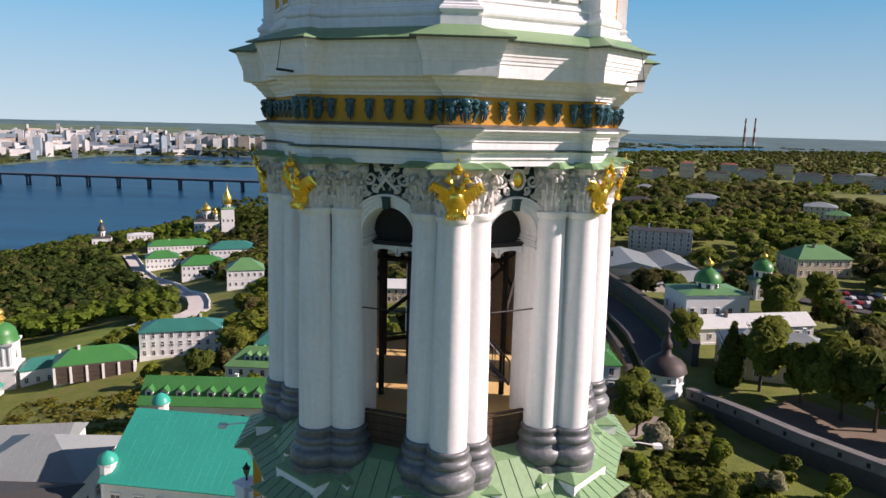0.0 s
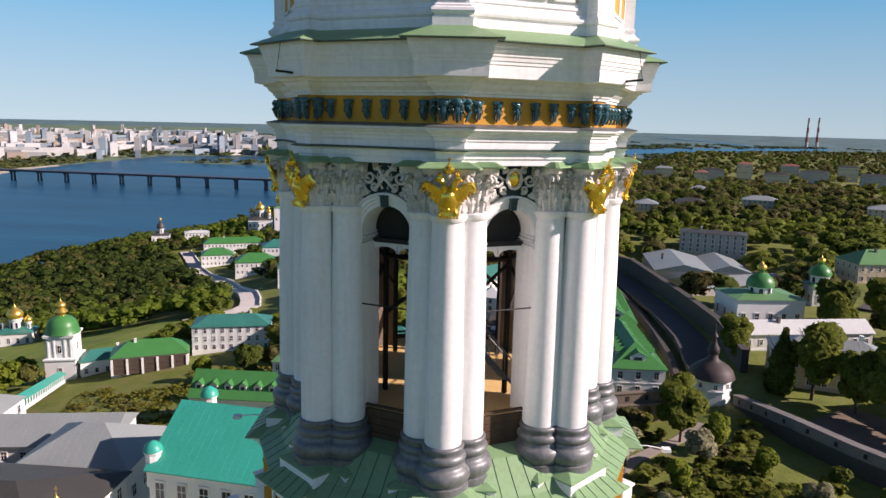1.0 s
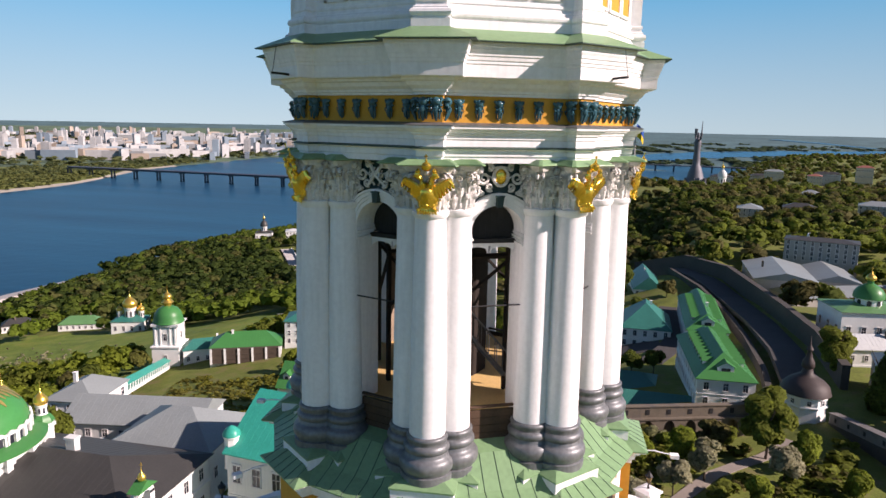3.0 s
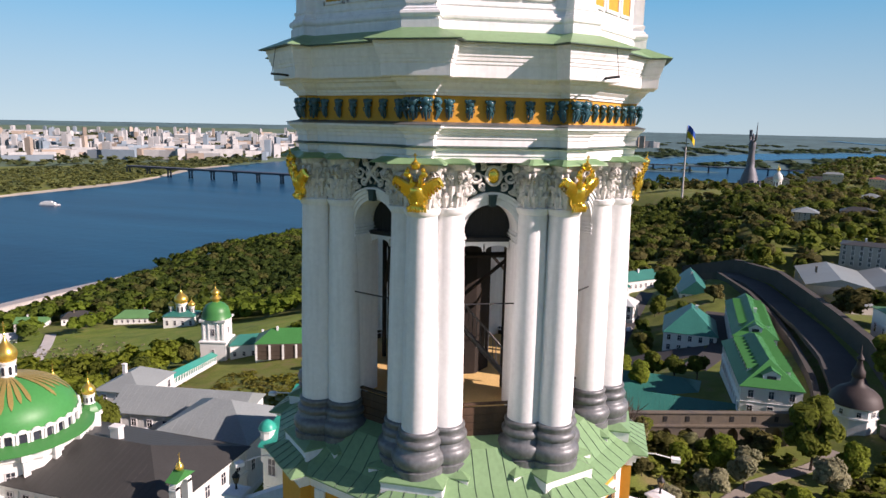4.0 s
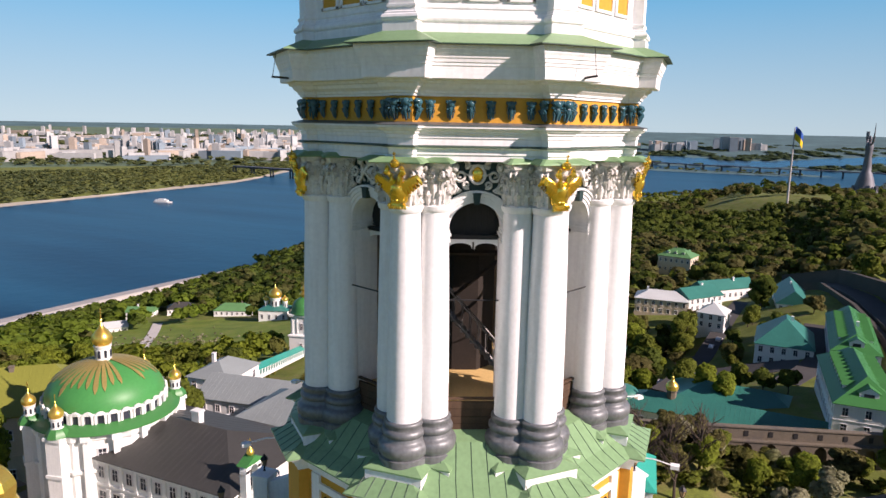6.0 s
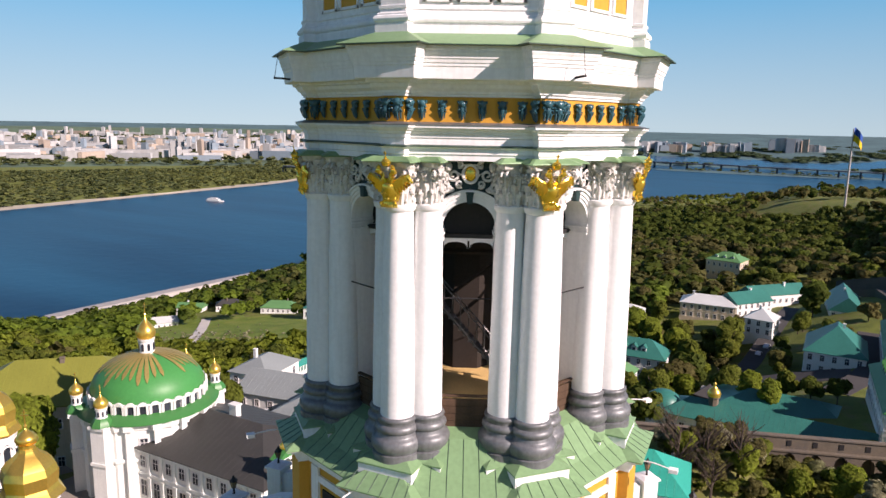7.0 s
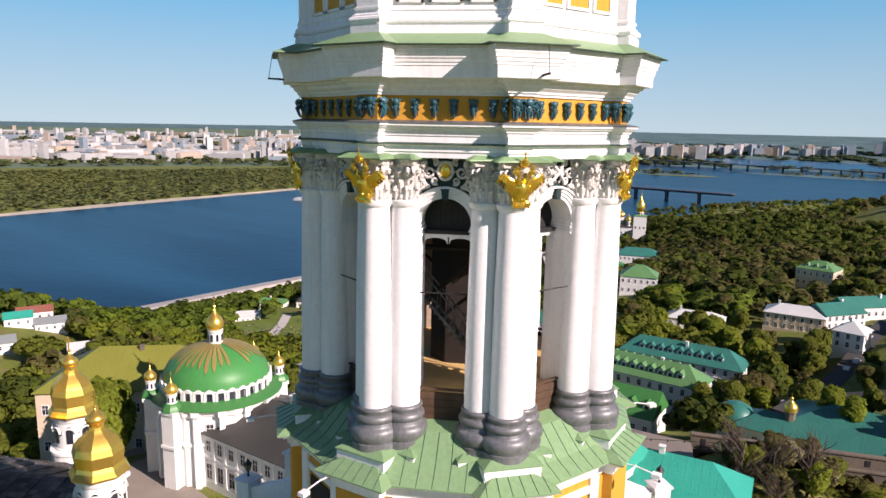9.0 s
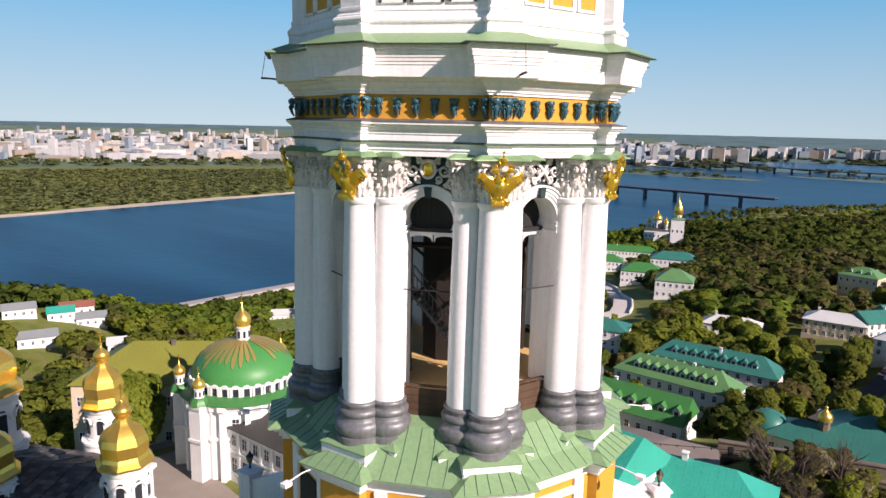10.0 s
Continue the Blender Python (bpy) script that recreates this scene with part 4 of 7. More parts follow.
def house(x, y, z, yaw, L, W, H, rise, kind, roof, label, wall=WALLW, rows=2, dorm=0, dside=-1, chim=1, group="", name="house", win="m", cat="house", end_dorm=0, loggia=0, dsize=1.0):
    if math.hypot(x, y) > 480:
        z = min(z, ground_at(x, y) + 0.5)
    h = root(name, x, y, z, yaw, label, cat, group)
    FOOT.append((x, y, max(L, W) / 2 + 1, min(L, W) / 2 + 1, radians(yaw) + (0 if L >= W else math.pi / 2)))
    g = Geo()
    prof = [(0.15, -6), (0.15, 0.7), (0, 0.8), (0, H - 0.4), (0.17, H - 0.35), (0.17, H - 0.2), (0.35, H - 0.12), (0.35, H)]
    if rows > 1:
        prof[3:3] = [(0, H * 0.5 - 0.1), (0.1, H * 0.5 - 0.08), (0.1, H * 0.5 + 0.08), (0, H * 0.5 + 0.1)]
    g.loft([[(sx * (L / 2 + e), sy * (W / 2 + e), zz) for sx, sy in ((-1, -1), (1, -1), (1, 1), (-1, 1))] for e, zz in prof])
    if kind == "gable":
        for s in (-1, 1):
            if L >= W:
                g.add([(s * L / 2, -W / 2, H), (s * L / 2, W / 2, H), (s * L / 2, 0, H + rise * 0.97)], [(0, 1, 2) if s > 0 else (2, 1, 0)])
            else:
                g.add([(-L / 2, s * W / 2, H), (L / 2, s * W / 2, H), (0, s * W / 2, H + rise * 0.97)], [(0, 1, 2) if s < 0 else (2, 1, 0)])
    part("wall", g, wall, h)
    rg, seams = roof_geo(L, W, H, rise, kind)
    rf = part("roof", rg, roof, h)
    if seams.v and math.hypot(x, y) < 330:
        tagged(part("standing_seams", seams, roof, rf), kind="stuff")
    if rows:
        sh = H / rows
        for r in range(rows):
            zz = sh * (r + 0.52)
            n = max(2, round(L / 3.4))
            for i in range(n):
                px = -L / 2 + L * (i + 0.5) / n
                part("window", WIN[win], None, h, m=pose(px, -W / 2, zz))
                part("window", WIN[win], None, h, m=pose(px, W / 2, zz, 0, 0, 180))
            n = max(1, round(W / 4.2))
            for i in range(n):
                py = -W / 2 + W * (i + 0.5) / n
                part("window", WIN[win], None, h, m=pose(L / 2, py, zz, 0, 0, 90))
                part("window", WIN[win], None, h, m=pose(-L / 2, py, zz, 0, 0, -90))
    if dorm:
        key = roof.name
        if key not in DORMERS:
            DORMERS[key] = dormer_mesh(roof)
        for s in (-1, 1):
            for i in range(dorm):
                px = -L / 2 + L * (i + 0.5) / dorm if kind == "gable" else -L * 0.36 + L * 0.72 * (i + 0.5) / dorm
                part("dormer", DORMERS[key], None, h, m=pose(px, s * W * 0.36, H + rise * 0.2, 0, 0, 0 if s < 0 else 180) @ Matrix.Diagonal((dsize, dsize, dsize, 1)))
    if end_dorm:
        if roof.name not in DORMERS:
            DORMERS[roof.name] = dormer_mesh(roof)
        for s in (-1, 1):
            for i in range(end_dorm):
                part("dormer", DORMERS[roof.name], None, h, m=pose(s * (L / 2 - 0.12 * W), -W / 2 + W * (i + 0.5) / end_dorm, H + rise * 0.08, 0, 0, 90 * s) @ Matrix.Diagonal((2.5, 1.0, 1.55, 1)))
    if loggia:
        g = Geo()
        g.box(0, -W / 2 - 1.1, H * 0.5, L - 1.0, 1.9, H * 0.98)
        lg = part("loggia", g, BARK, h, "dark timber loggia")
        for i in range(loggia + 1):
            g = Geo()
            g.box(-L / 2 + 0.5 + (L - 1.0) * i / loggia, -W / 2 - 2.2, H * 0.5, 0.8, 0.6, H)
            part("post", g, WALLW, lg)
        g = Geo()
        for zz in (H * 0.33, H * 0.62):
            g.box(0, -W / 2 - 2.12, zz, L - 1.0, 0.16, 0.22)
        part("rail", g, BARK, lg)
    rng = random.Random(int(abs(x * 7 + y * 13)))
    for i in range(chim):
        g = Geo()
        g.box(0, 0, 0.6, 0.8, 0.8, 2.4)
        g.box(0, 0, 1.85, 1.0, 1.0, 0.15)
        part("chimney", g, WALLW if rng.random() < 0.6 else WALLB, h, m=pose(rng.uniform(-0.3, 0.3) * L, rng.uniform(-0.12, 0.12) * W, H + rise * 0.75))
    return h


def onion(g, r, z, h, cx=0, cy=0, n=16, mi=0, flat=0.55):
    """A bulbous dome of radius r on height z, with its neck."""
    prof = [(flat * r * 1.25, 0.0), (0.86 * r, 0.06), (0.98 * r, 0.18), (1.0 * r, 0.28), (0.93 * r, 0.40), (0.76 * r, 0.52), (0.52 * r, 0.63), (0.30 * r, 0.73), (0.15 * r, 0.84), (0.06 * r, 0.95), (0.02 * r, 1.0)]
    g.lathe([(a, z + b * h) for a, b in prof], n, cx, cy, mi)


def cross(g, x, y, z, h, mi=0):
    g.ball(x, y, z + 0.1 * h, 0.1 * h, 0.1 * h, 0.1 * h, 8, 5, mi)
    g.box(x, y, z + 0.55 * h, 0.05 * h, 0.05 * h, 0.9 * h, mi=mi)
    g.box(x, y, z + 0.68 * h, 0.42 * h, 0.05 * h, 0.05 * h, mi=mi)
    g.box(x, y, z + 0.84 * h, 0.2 * h, 0.05 * h, 0.045 * h, mi=mi)


def drum(parent, x, y, z, r, h, n=8, material=WALLW, win=True, name="drum"):
    g = Geo()
    g.lathe([(r * 1.06, z), (r * 1.06, z + 0.06 * h), (r, z + 0.08 * h), (r, z + 0.82 * h), (r * 1.05, z + 0.85 * h), (r * 1.1, z + 0.93 * h), (r * 1.12, z + h)], n * 2, x, y)
    d = part(name, g, material, parent, smooth=30)
    if win:
        g = Geo()
        g.box(0, 0, 0, 0.1, 0.42 * r * 2 * math.pi / n, h * 0.42)
        g.ball(0, 0, h * 0.21, 0.05, 0.21 * r * 2 * math.pi / n, 0.2 * r * 2 * math.pi / n, 8, 5)
        me = g.mesh("window", PANE)
        for i in range(n):
            a = 360 / n * (i + 0.5)
            part("window", me, None, d, m=pose(x + r * math.cos(radians(a)), y + r * math.sin(radians(a)), z + h * 0.45, 0, 0, a))
    return d


def cupola(parent, x, y, z, r, h, domeh, gold=DOMEGOLD, crossh=2.2, n=8, skirt=None):
    """A small lantern with an onion dome and a cross."""
    drum(parent, x, y, z, r, h, n)
    if skirt:
        g = Geo()
        g.lathe([(r * 1.5, z - 0.5 * r), (r * 1.35, z), (r * 1.08, z + 0.15 * r)], 16, x, y)
        part("skirt_roof", g, skirt, parent, smooth=40)
    g = Geo()
    onion(g, r * 1.28, z + h, domeh, x, y)
    part("dome", g, gold, parent, "gilded onion dome", smooth=50)
    g = Geo()
    cross(g, x, y, z + h + domeh * 0.98, crossh)
    part("cross", g, gold, parent)


def wall_run(name, pts, h, thick, material, label, cap=None, cat="wall", tops=None, parapet=None, holes=0.0):
    """A wall along a bent line, following the ground or given tops; a parapet band may stand on it."""
    w = root(name, 0, 0, 0, 0, label, cat)
    L, R = [], []
    for i, p in enumerate(pts):
        p0, p1 = Vector(pts[max(0, i - 1)]), Vector(pts[min(len(pts) - 1, i + 1)])
        d = (p1 - p0).normalized()
        nrm = Vector((-d.y, d.x)) * thick / 2
        L.append(Vector(p) + nrm)
        R.append(Vector(p) - nrm)
    zt = [ground_at(*p) + h for p in pts] if tops is None else tops
    rows = [("wall_body", -h - 3.0, -2.1 if parapet else 0.0, 1.0, material), ("coping", 0.0, 0.22, 1.25, cap or material)]
    if parapet:
        rows.append(("parapet", -2.1, 0.0, 0.8, parapet))
    for nm, z0, z1, grow, m in rows:
        rr = []
        for p, a, b, z in zip(pts, L, R, zt):
            c = Vector(p)
            q0, q1 = c + (a - c) * grow, c + (b - c) * grow
            rr.append([(q0.x, q0.y, z + z0), (q1.x, q1.y, z + z0), (q1.x, q1.y, z + z1), (q0.x, q0.y, z + z1)])
        part(nm, Geo().loft(rr), m, w)
    if holes:
        for (p, q, za, zb) in zip(pts[:-1], pts[1:], zt[:-1], zt[1:]):
            d = Vector(q) - Vector(p)
            n = int(d.length / holes)
            for i in range(n):
                c = Vector(p) + d * (i + 0.5) / n
                # black block through the parapet, painting a loophole's inner shade
                g = Geo()
                g.box(c.x, c.y, za + (zb - za) * (i + 0.5) / n - 1.1, 0.7, thick * 0.86, 0.9, math.atan2(d.y, d.x))
                part("loophole", g, DARK, w)
    return w


def strip(name, pts, width, material, label, lift=0.12, category="road", kind="structure", zs=None):
    """A road or path that lies on the ground along a bent line."""
    fine = []
    for (x0, y0), (x1, y1) in zip(pts[:-1], pts[1:]):
        n = max(2, int(math.hypot(x1 - x0, y1 - y0) / 8))
        fine += [(x0 + (x1 - x0) * i / n, y0 + (y1 - y0) * i / n) for i in range(n)]
    fine.append(pts[-1])
    rr = []
    for i, p in enumerate(fine):
        p0, p1 = Vector(fine[max(0, i - 2)]), Vector(fine[min(len(fine) - 1, i + 2)])
        d = (p1 - p0).normalized()
        n = Vector((-d.y, d.x)) * width / 2
        z = ground_at(*p) + lift if zs is None else zs
        for_z = max(z, ground_at(p[0] + n.x, p[1] + n.y) + lift, ground_at(p[0] - n.x, p[1] - n.y) + lift)
        rr.append([(p[0] + n.x, p[1] + n.y, for_z - 1.5), (p[0] - n.x, p[1] - n.y, for_z - 1.5), (p[0] - n.x, p[1] - n.y, for_z), (p[0] + n.x, p[1] + n.y, for_z)])
        if i % 2 == 0:
            FOOT.append((p[0], p[1], 9, width / 2 + 1.5, math.atan2(d.y, d.x)))
    ob = part(name, Geo().loft(rr), material)
    return tagged(ob, label, category, kind=kind)


# ---- houses ----
house(-128.3, 246.0, -38.0, 24.1, 26.9, 13, 6, 4.5, "hip", RGREEN, "white hall with a green hipped roof and a dark timber loggia", rows=1, loggia=5, group='monastery houses')
house(-102.9, 264.1, -34.6, 15.0, 29.6, 14, 10, 3.2, "hip", RDTEAL, "white three-storey house with a teal hipped roof", rows=3, group='monastery houses')
house(-58.8, 184.1, -27.1, 0.6, 46.0, 13, 6.5, 6, "gable", RGREEN, "long white house with a bright green dormered roof", rows=1, dorm=11, dsize=1.35, group='monastery houses')
house(-29.0, 94.0, -5.5, -7.3, 30.3, 19, 13, 6.5, "gable", RTEAL, "large house under a turquoise metal roof", rows=2, win='l', group='monastery houses', chim=0)
house(-61.2, 100.1, -5.5, 3.3, 17.1, 15, 9, 4, "hip", RGREY, "long low wing with a pale grey sheet roof", rows=1, chim=0, group='monastery houses')
house(-77.1, 111.9, -8.0, 9.5, 25.5, 13, 8, 3, "gable", RGREY, "long low wing with grey roof and a row of small windows", chim=0, rows=2, win='s', group='monastery houses')
house(-106.0, 130.9, -10.0, 7.0, 11.0, 14, 4, 3, "hip", RGREY, "small house with a pale grey hipped roof", rows=1, group='monastery houses')
house(-342.0, 352.8, -76.0, 42.1, 17.9, 10, 4, 3.5, "hip", RDARK, "white house with a dark grey roof by the meadow", rows=1, group='monastery houses')
house(-301.0, 359.0, -73.3, 24.3, 24.1, 12, 4, 4, "hip", RPALE, "low house with a dull green roof by the meadow", rows=1, group='monastery houses')
house(-366.7, 341.3, -79.0, 24.3, 18.1, 10, 4, 3, "gable", RPALE, "low house with a pale green roof by the road", rows=1, group='monastery houses')
house(-250.6, 604.4, -75.1, 22.5, 27.3, 18, 10, 5.5, "hip", RGREEN, "white house with a green hipped roof on the far slope", rows=2, group='far hillside houses')
house(-188.0, 530.5, -64.0, 19.5, 31.7, 20, 10, 6, "hip", RGREEN, "white house with a bright green roof on the far slope", rows=2, group='far hillside houses')
house(-254.7, 656.4, -73.2, 21.2, 56.5, 16, 10, 5, "hip", RGREEN, "long white house with a green roof on the far slope", rows=2, group='far hillside houses')
house(-178.2, 574.7, -61.6, 17.2, 37.1, 20, 12, 5.5, "hip", RDTEAL, "white house with a teal roof on the far slope", rows=2, group='far hillside houses')
house(-121.1, 412.8, -43.2, 16.4, 21.2, 18, 11, 6, "hip", RPALE, "white house with a pale green gabled roof on the far slope", rows=2, group='far hillside houses')
house(-322.9, 725.2, -75.3, 24.0, 24.9, 16, 9, 2, "hip", RWHITE, "white building with a flat pale roof above the river", rows=2, group='far hillside houses')
house(-407.8, 734.3, -89.2, 29.0, 26.7, 12, 6, 2, "hip", RPALE, "low white building among trees above the river", rows=1, group='far hillside houses')
house(37.9, 187.2, -10.9, 91.5, 35.0, 13.4, 7.6, 5.1, "hip", RGREEN, "white two-storey house with a green roof and many dormers", rows=2, dorm=9, dsize=1.15, end_dorm=1, chim=0, group='monastery houses')
house(43.0, 247.5, -13.2, 87.5, 46.0, 12.4, 6.4, 4.2, "hip", RGREEN, "long house with a green roof and many skylights", rows=2, dorm=11, dsize=1.0, end_dorm=1, group='monastery houses')
house(24.4, 247.5, -18.2, -2.0, 16.6, 21, 6.9, 7.4, "hip", RDTEAL, "white house with a large teal hipped roof", rows=2, group='monastery houses')
house(28.6, 318.0, -19.5, 2.0, 12.0, 30, 7, 5.6, "gable", RDTEAL, "house with a dark teal gabled roof", rows=2, group='monastery houses')
house(12.0, 192.0, -19.5, -3.0, 34.0, 20, 4.6, 4.2, "hip", RDTEAL, "low building with a dull teal roof behind the rampart", rows=1, group='monastery houses')
house(-9.5, 336.9, -26.1, 51.2, 20.7, 12, 6, 4, "gable", RDTEAL, "house with a teal gabled roof among trees", rows=2, group='monastery houses')
house(0.9, 283.4, -19.9, -9.8, 9.8, 10, 6, 3.5, "hip", RWHITE, "small house with a white hipped roof among trees", rows=2, group='monastery houses')
house(0.9, 360.8, -26.4, 46.1, 31.5, 10, 6, 4, "gable", RDTEAL, "house with a faded teal roof among trees", rows=1, group='monastery houses')
house(-49.9, 215.3, -28.9, -2.3, 37.4, 12, 8, 5, "hip", RPALE, "long white house with a pale green dormered roof", rows=2, dorm=9, dsize=1.3, group='monastery houses')
house(-46.0, 241.3, -28.8, 2.1, 40.7, 12, 7, 5, "hip", RDTEAL, "long house with a dark teal dormered roof", rows=2, dorm=9, dsize=1.25, group='monastery houses')
house(-23.5, 328.0, -28.0, 3.0, 23.0, 13, 7.0, 3.2, "hip", RWHITE, "cream villa with a white hipped roof", wall=WALLC, rows=2, group='monastery houses')
house(-60.9, 314.2, -31.7, 11.1, 23.7, 12, 5, 3, "hip", RWHITE, "long white wing with a grey-white roof", rows=1, group='monastery houses')
house(-29.0, 450.0, -32.5, -12.0, 20.0, 16, 10.5, 4.5, "hip", RPALE, "pink house with a green mansard roof", wall=WALLC, rows=2, dorm=3, group='monastery houses')
house(90.1, 202.6, -5.4, 10.8, 39.0, 9, 5, 3, "gable", RWHITE, "long white wing with a pale sheet roof", rows=1, win='s', group='monastery houses')
house(84.8, 172.6, -5.5, -14.4, 26.5, 14, 8, 3.5, "hip", RGREY, "cream house with a grey roof beside the rampart", wall=WALLC, rows=2, group='monastery houses')
house(109.8, 149.1, -5.9, -73.9, 17.7, 20, 12, 5, "hip", RGREEN, "tall white house with a green roof by the rampart", rows=3, group='monastery houses')
house(84.0, 322.0, -12.6, -4.0, 24.0, 40, 8, 3.0, "gable", RGREY, "shed complex with a blue-grey metal roof", rows=0, wall=WALLG, group='monastery houses')
house(101.0, 300.0, -13.5, 20.0, 46.0, 16, 5.5, 3, "gable", RGREY, "long shed with a grey roof", rows=0, wall=WALLG, chim=0, group='monastery houses')
house(106.0, 328.0, -13.0, -4.0, 18.0, 34, 7, 3, "gable", RGREY, "pale shed with a low sheet roof", rows=0, wall=WALLG, chim=0, group='monastery houses')
house(160.1, 300.6, -4.7, 6.8, 24.5, 16, 8, 5, "hip", RPALE, "pale house with a faded green roof by the car park", wall=WALLC, rows=2, group='monastery houses')
house(112.4, 364.5, -6.1, -17.1, 31.3, 14, 10, 1.2, "hip", RDARK, "grey concrete apartment block among trees", wall=WALLG, rows=4, group='town houses')
house(378.7, 1119.9, -22.0, -18.7, 22.1, 16.0906, 26.6, 3, "hip", RRED, "distant cream town house among trees", rows=3, wall=WALLC, chim=0, group='town houses')
house(322.6, 1094.2, -21.6, -16.4, 33.6, 12.6467, 17.1, 3, "hip", RDARK, "distant town house with a dark roof among trees", rows=3, wall=WALLG, chim=0, group='town houses')
house(400.3, 1048.5, -21.2, -20.9, 34.3, 15.0119, 15.2, 3, "hip", RDARK, "distant cream town house among trees", rows=3, wall=WALLC, chim=0, group='town houses')
house(505.6, 1269.4, -22.3, -21.7, 28.2, 13.3962, 19, 3, "hip", RRED, "distant town house with a dark roof among trees", rows=3, wall=WALLG, chim=0, group='town houses')
house(473.6, 1098.3, -21.3, -23.3, 40.2, 16.3515, 17.1, 3, "hip", RDARK, "distant town house with a dark roof among trees", rows=3, wall=WALLG, chim=0, group='town houses')
house(557.8, 1174.5, -21.8, -25.4, 28.8, 15.8172, 22.8, 3, "hip", RDARK, "distant cream town house among trees", rows=3, wall=WALLC, chim=0, group='town houses')
house(538.5, 1052.1, -21.9, -27.1, 37.1, 18.3116, 17.1, 3, "hip", RDARK, "distant town house with a dark roof among trees", rows=3, wall=WALLG, chim=0, group='town houses')
house(559.6, 998.4, -21.6, -29.3, 27.8, 14.9578, 19, 3, "hip", RDARK, "distant town house with a dark roof among trees", rows=3, wall=WALLG, chim=0, group='town houses')
house(630.2, 1064.7, -21.6, -30.6, 26.3, 19.4322, 17.1, 3, "hip", RGREY, "distant cream town house among trees", rows=3, wall=WALLC, chim=0, group='town houses')
house(202.2, 553.8, -5.2, -20.0, 24.8, 16.8708, 9, 3, "hip", RGREY, "distant town house with a dark roof among trees", rows=3, wall=WALLG, chim=0, group='town houses')
house(276.8, 518.9, -6.1, -28.1, 21.8, 19.5424, 9, 3, "hip", RGREY, "distant cream town house among trees", rows=3, wall=WALLC, chim=0, group='town houses')
house(263.9, 472.1, -5.0, -29.2, 14.5, 13.0672, 7, 3, "hip", RPALE, "distant cream town house among trees", rows=3, wall=WALLC, chim=0, group='town houses')
house(175.3, 1059.4, -21.7, -9.1, 30.4, 15.949, 15.2, 3, "hip", RDARK, "distant town house with a dark roof among trees", rows=3, wall=WALLG, chim=0, group='town houses')
house(295.7, 1054.4, -20.8, -15.4, 18.3, 19.6687, 15.2, 3, "hip", RRED, "distant cream town house among trees", rows=3, wall=WALLC, chim=0, group='town houses')
house(271.4, 1182.2, -21.6, -12.7, 27.8, 13.7902, 17.1, 3, "hip", RGREY, "distant cream town house among trees", rows=3, wall=WALLC, chim=0, group='town houses')
house(109.0, 516.8, -5.6, -11.4, 16.0, 17.1294, 8, 3, "hip", RGREY, "distant town house with a dark roof among trees", rows=3, wall=WALLG, chim=0, group='town houses')
house(146.6, 540.1, -6.1, -14.7, 22.0, 16.6561, 8, 3, "hip", RDARK, "distant town house with a dark roof among trees", rows=3, wall=WALLG, chim=0, group='town houses')
house(260.4, 1211.4, -22.0, -11.9, 33.7, 19.4382, 13.3, 3, "hip", RDARK, "distant cream town house among trees", rows=3, wall=WALLC, chim=0, group='town houses')
house(488.5, 791.2, -9.9, -31.7, 21.3, 17.4064, 17.1, 3, "hip", RDARK, "distant town house with a dark roof among trees", rows=3, wall=WALLG, chim=0, group='town houses')
house(188.2, 671.1, -5.6, -15.7, 15.4, 13.7358, 7, 3, "hip", RGREY, "distant cream town house among trees", rows=3, wall=WALLC, chim=0, group='town houses')
house(-308.0, 124.6, ground_at(-308.0, 124.6), 69.7, 12.7, 10, 4, 2.0, "gable", RGREY, "low shed with a metal roof near the river woods", rows=1, win='s', chim=0, group='sheds')
house(-271.5, 117.0, ground_at(-271.5, 117.0), 68.7, 13.9, 10, 4, 2.0, "gable", RGREY, "low shed with a metal roof near the river woods", rows=1, win='s', chim=0, group='sheds')
house(-300.4, 138.7, ground_at(-300.4, 138.7), 67.1, 10.6, 10, 4, 2.0, "gable", RTEAL, "low shed with a metal roof near the river woods", rows=1, win='s', chim=0, group='sheds')
house(-294.2, 149.1, ground_at(-294.2, 149.1), 65.1, 12.1, 10, 4, 2.0, "gable", RGREY, "low shed with a metal roof near the river woods", rows=1, win='s', chim=0, group='sheds')
house(-256.6, 143.1, ground_at(-256.6, 143.1), 63.2, 10.2, 10, 4, 2.0, "gable", RWHITE, "low shed with a metal roof near the river woods", rows=1, win='s', chim=0, group='sheds')
house(-313.6, 151.7, ground_at(-313.6, 151.7), 66.0, 14.2, 10, 4, 2.0, "gable", RRED, "low shed with a metal roof near the river woods", rows=1, win='s', chim=0, group='sheds')
house(-348.3, 301.8, -76.5, 51.0, 16.3, 14, 4, 2.5, "gable", RWHITE, "low shed with a metal roof near the river woods", rows=1, win='s', chim=0, group='sheds')


# ---- the refectory church with its green dome ----
ref = root("refectory_church", -83.4, 77.9, -5.5, 0, "white church with a wide green dome and gilded rays", "church")
FOOT.append((-83.4, 77.9, 20, 18, 0))
g = Geo()
g.loft([[(r * math.cos(a), r * math.sin(a), z) for a in (math.pi / 8 + math.pi / 4 * i for i in range(8))] for r, z in ((10.7, -3), (10.7, 7.2), (11.1, 7.4), (11.2, 7.9), (10.7, 8.0), (10.7, 12.4), (11.0, 12.7), (11.2, 13.4), (11.3, 13.8))])
part("wall", g, WALLW, ref)
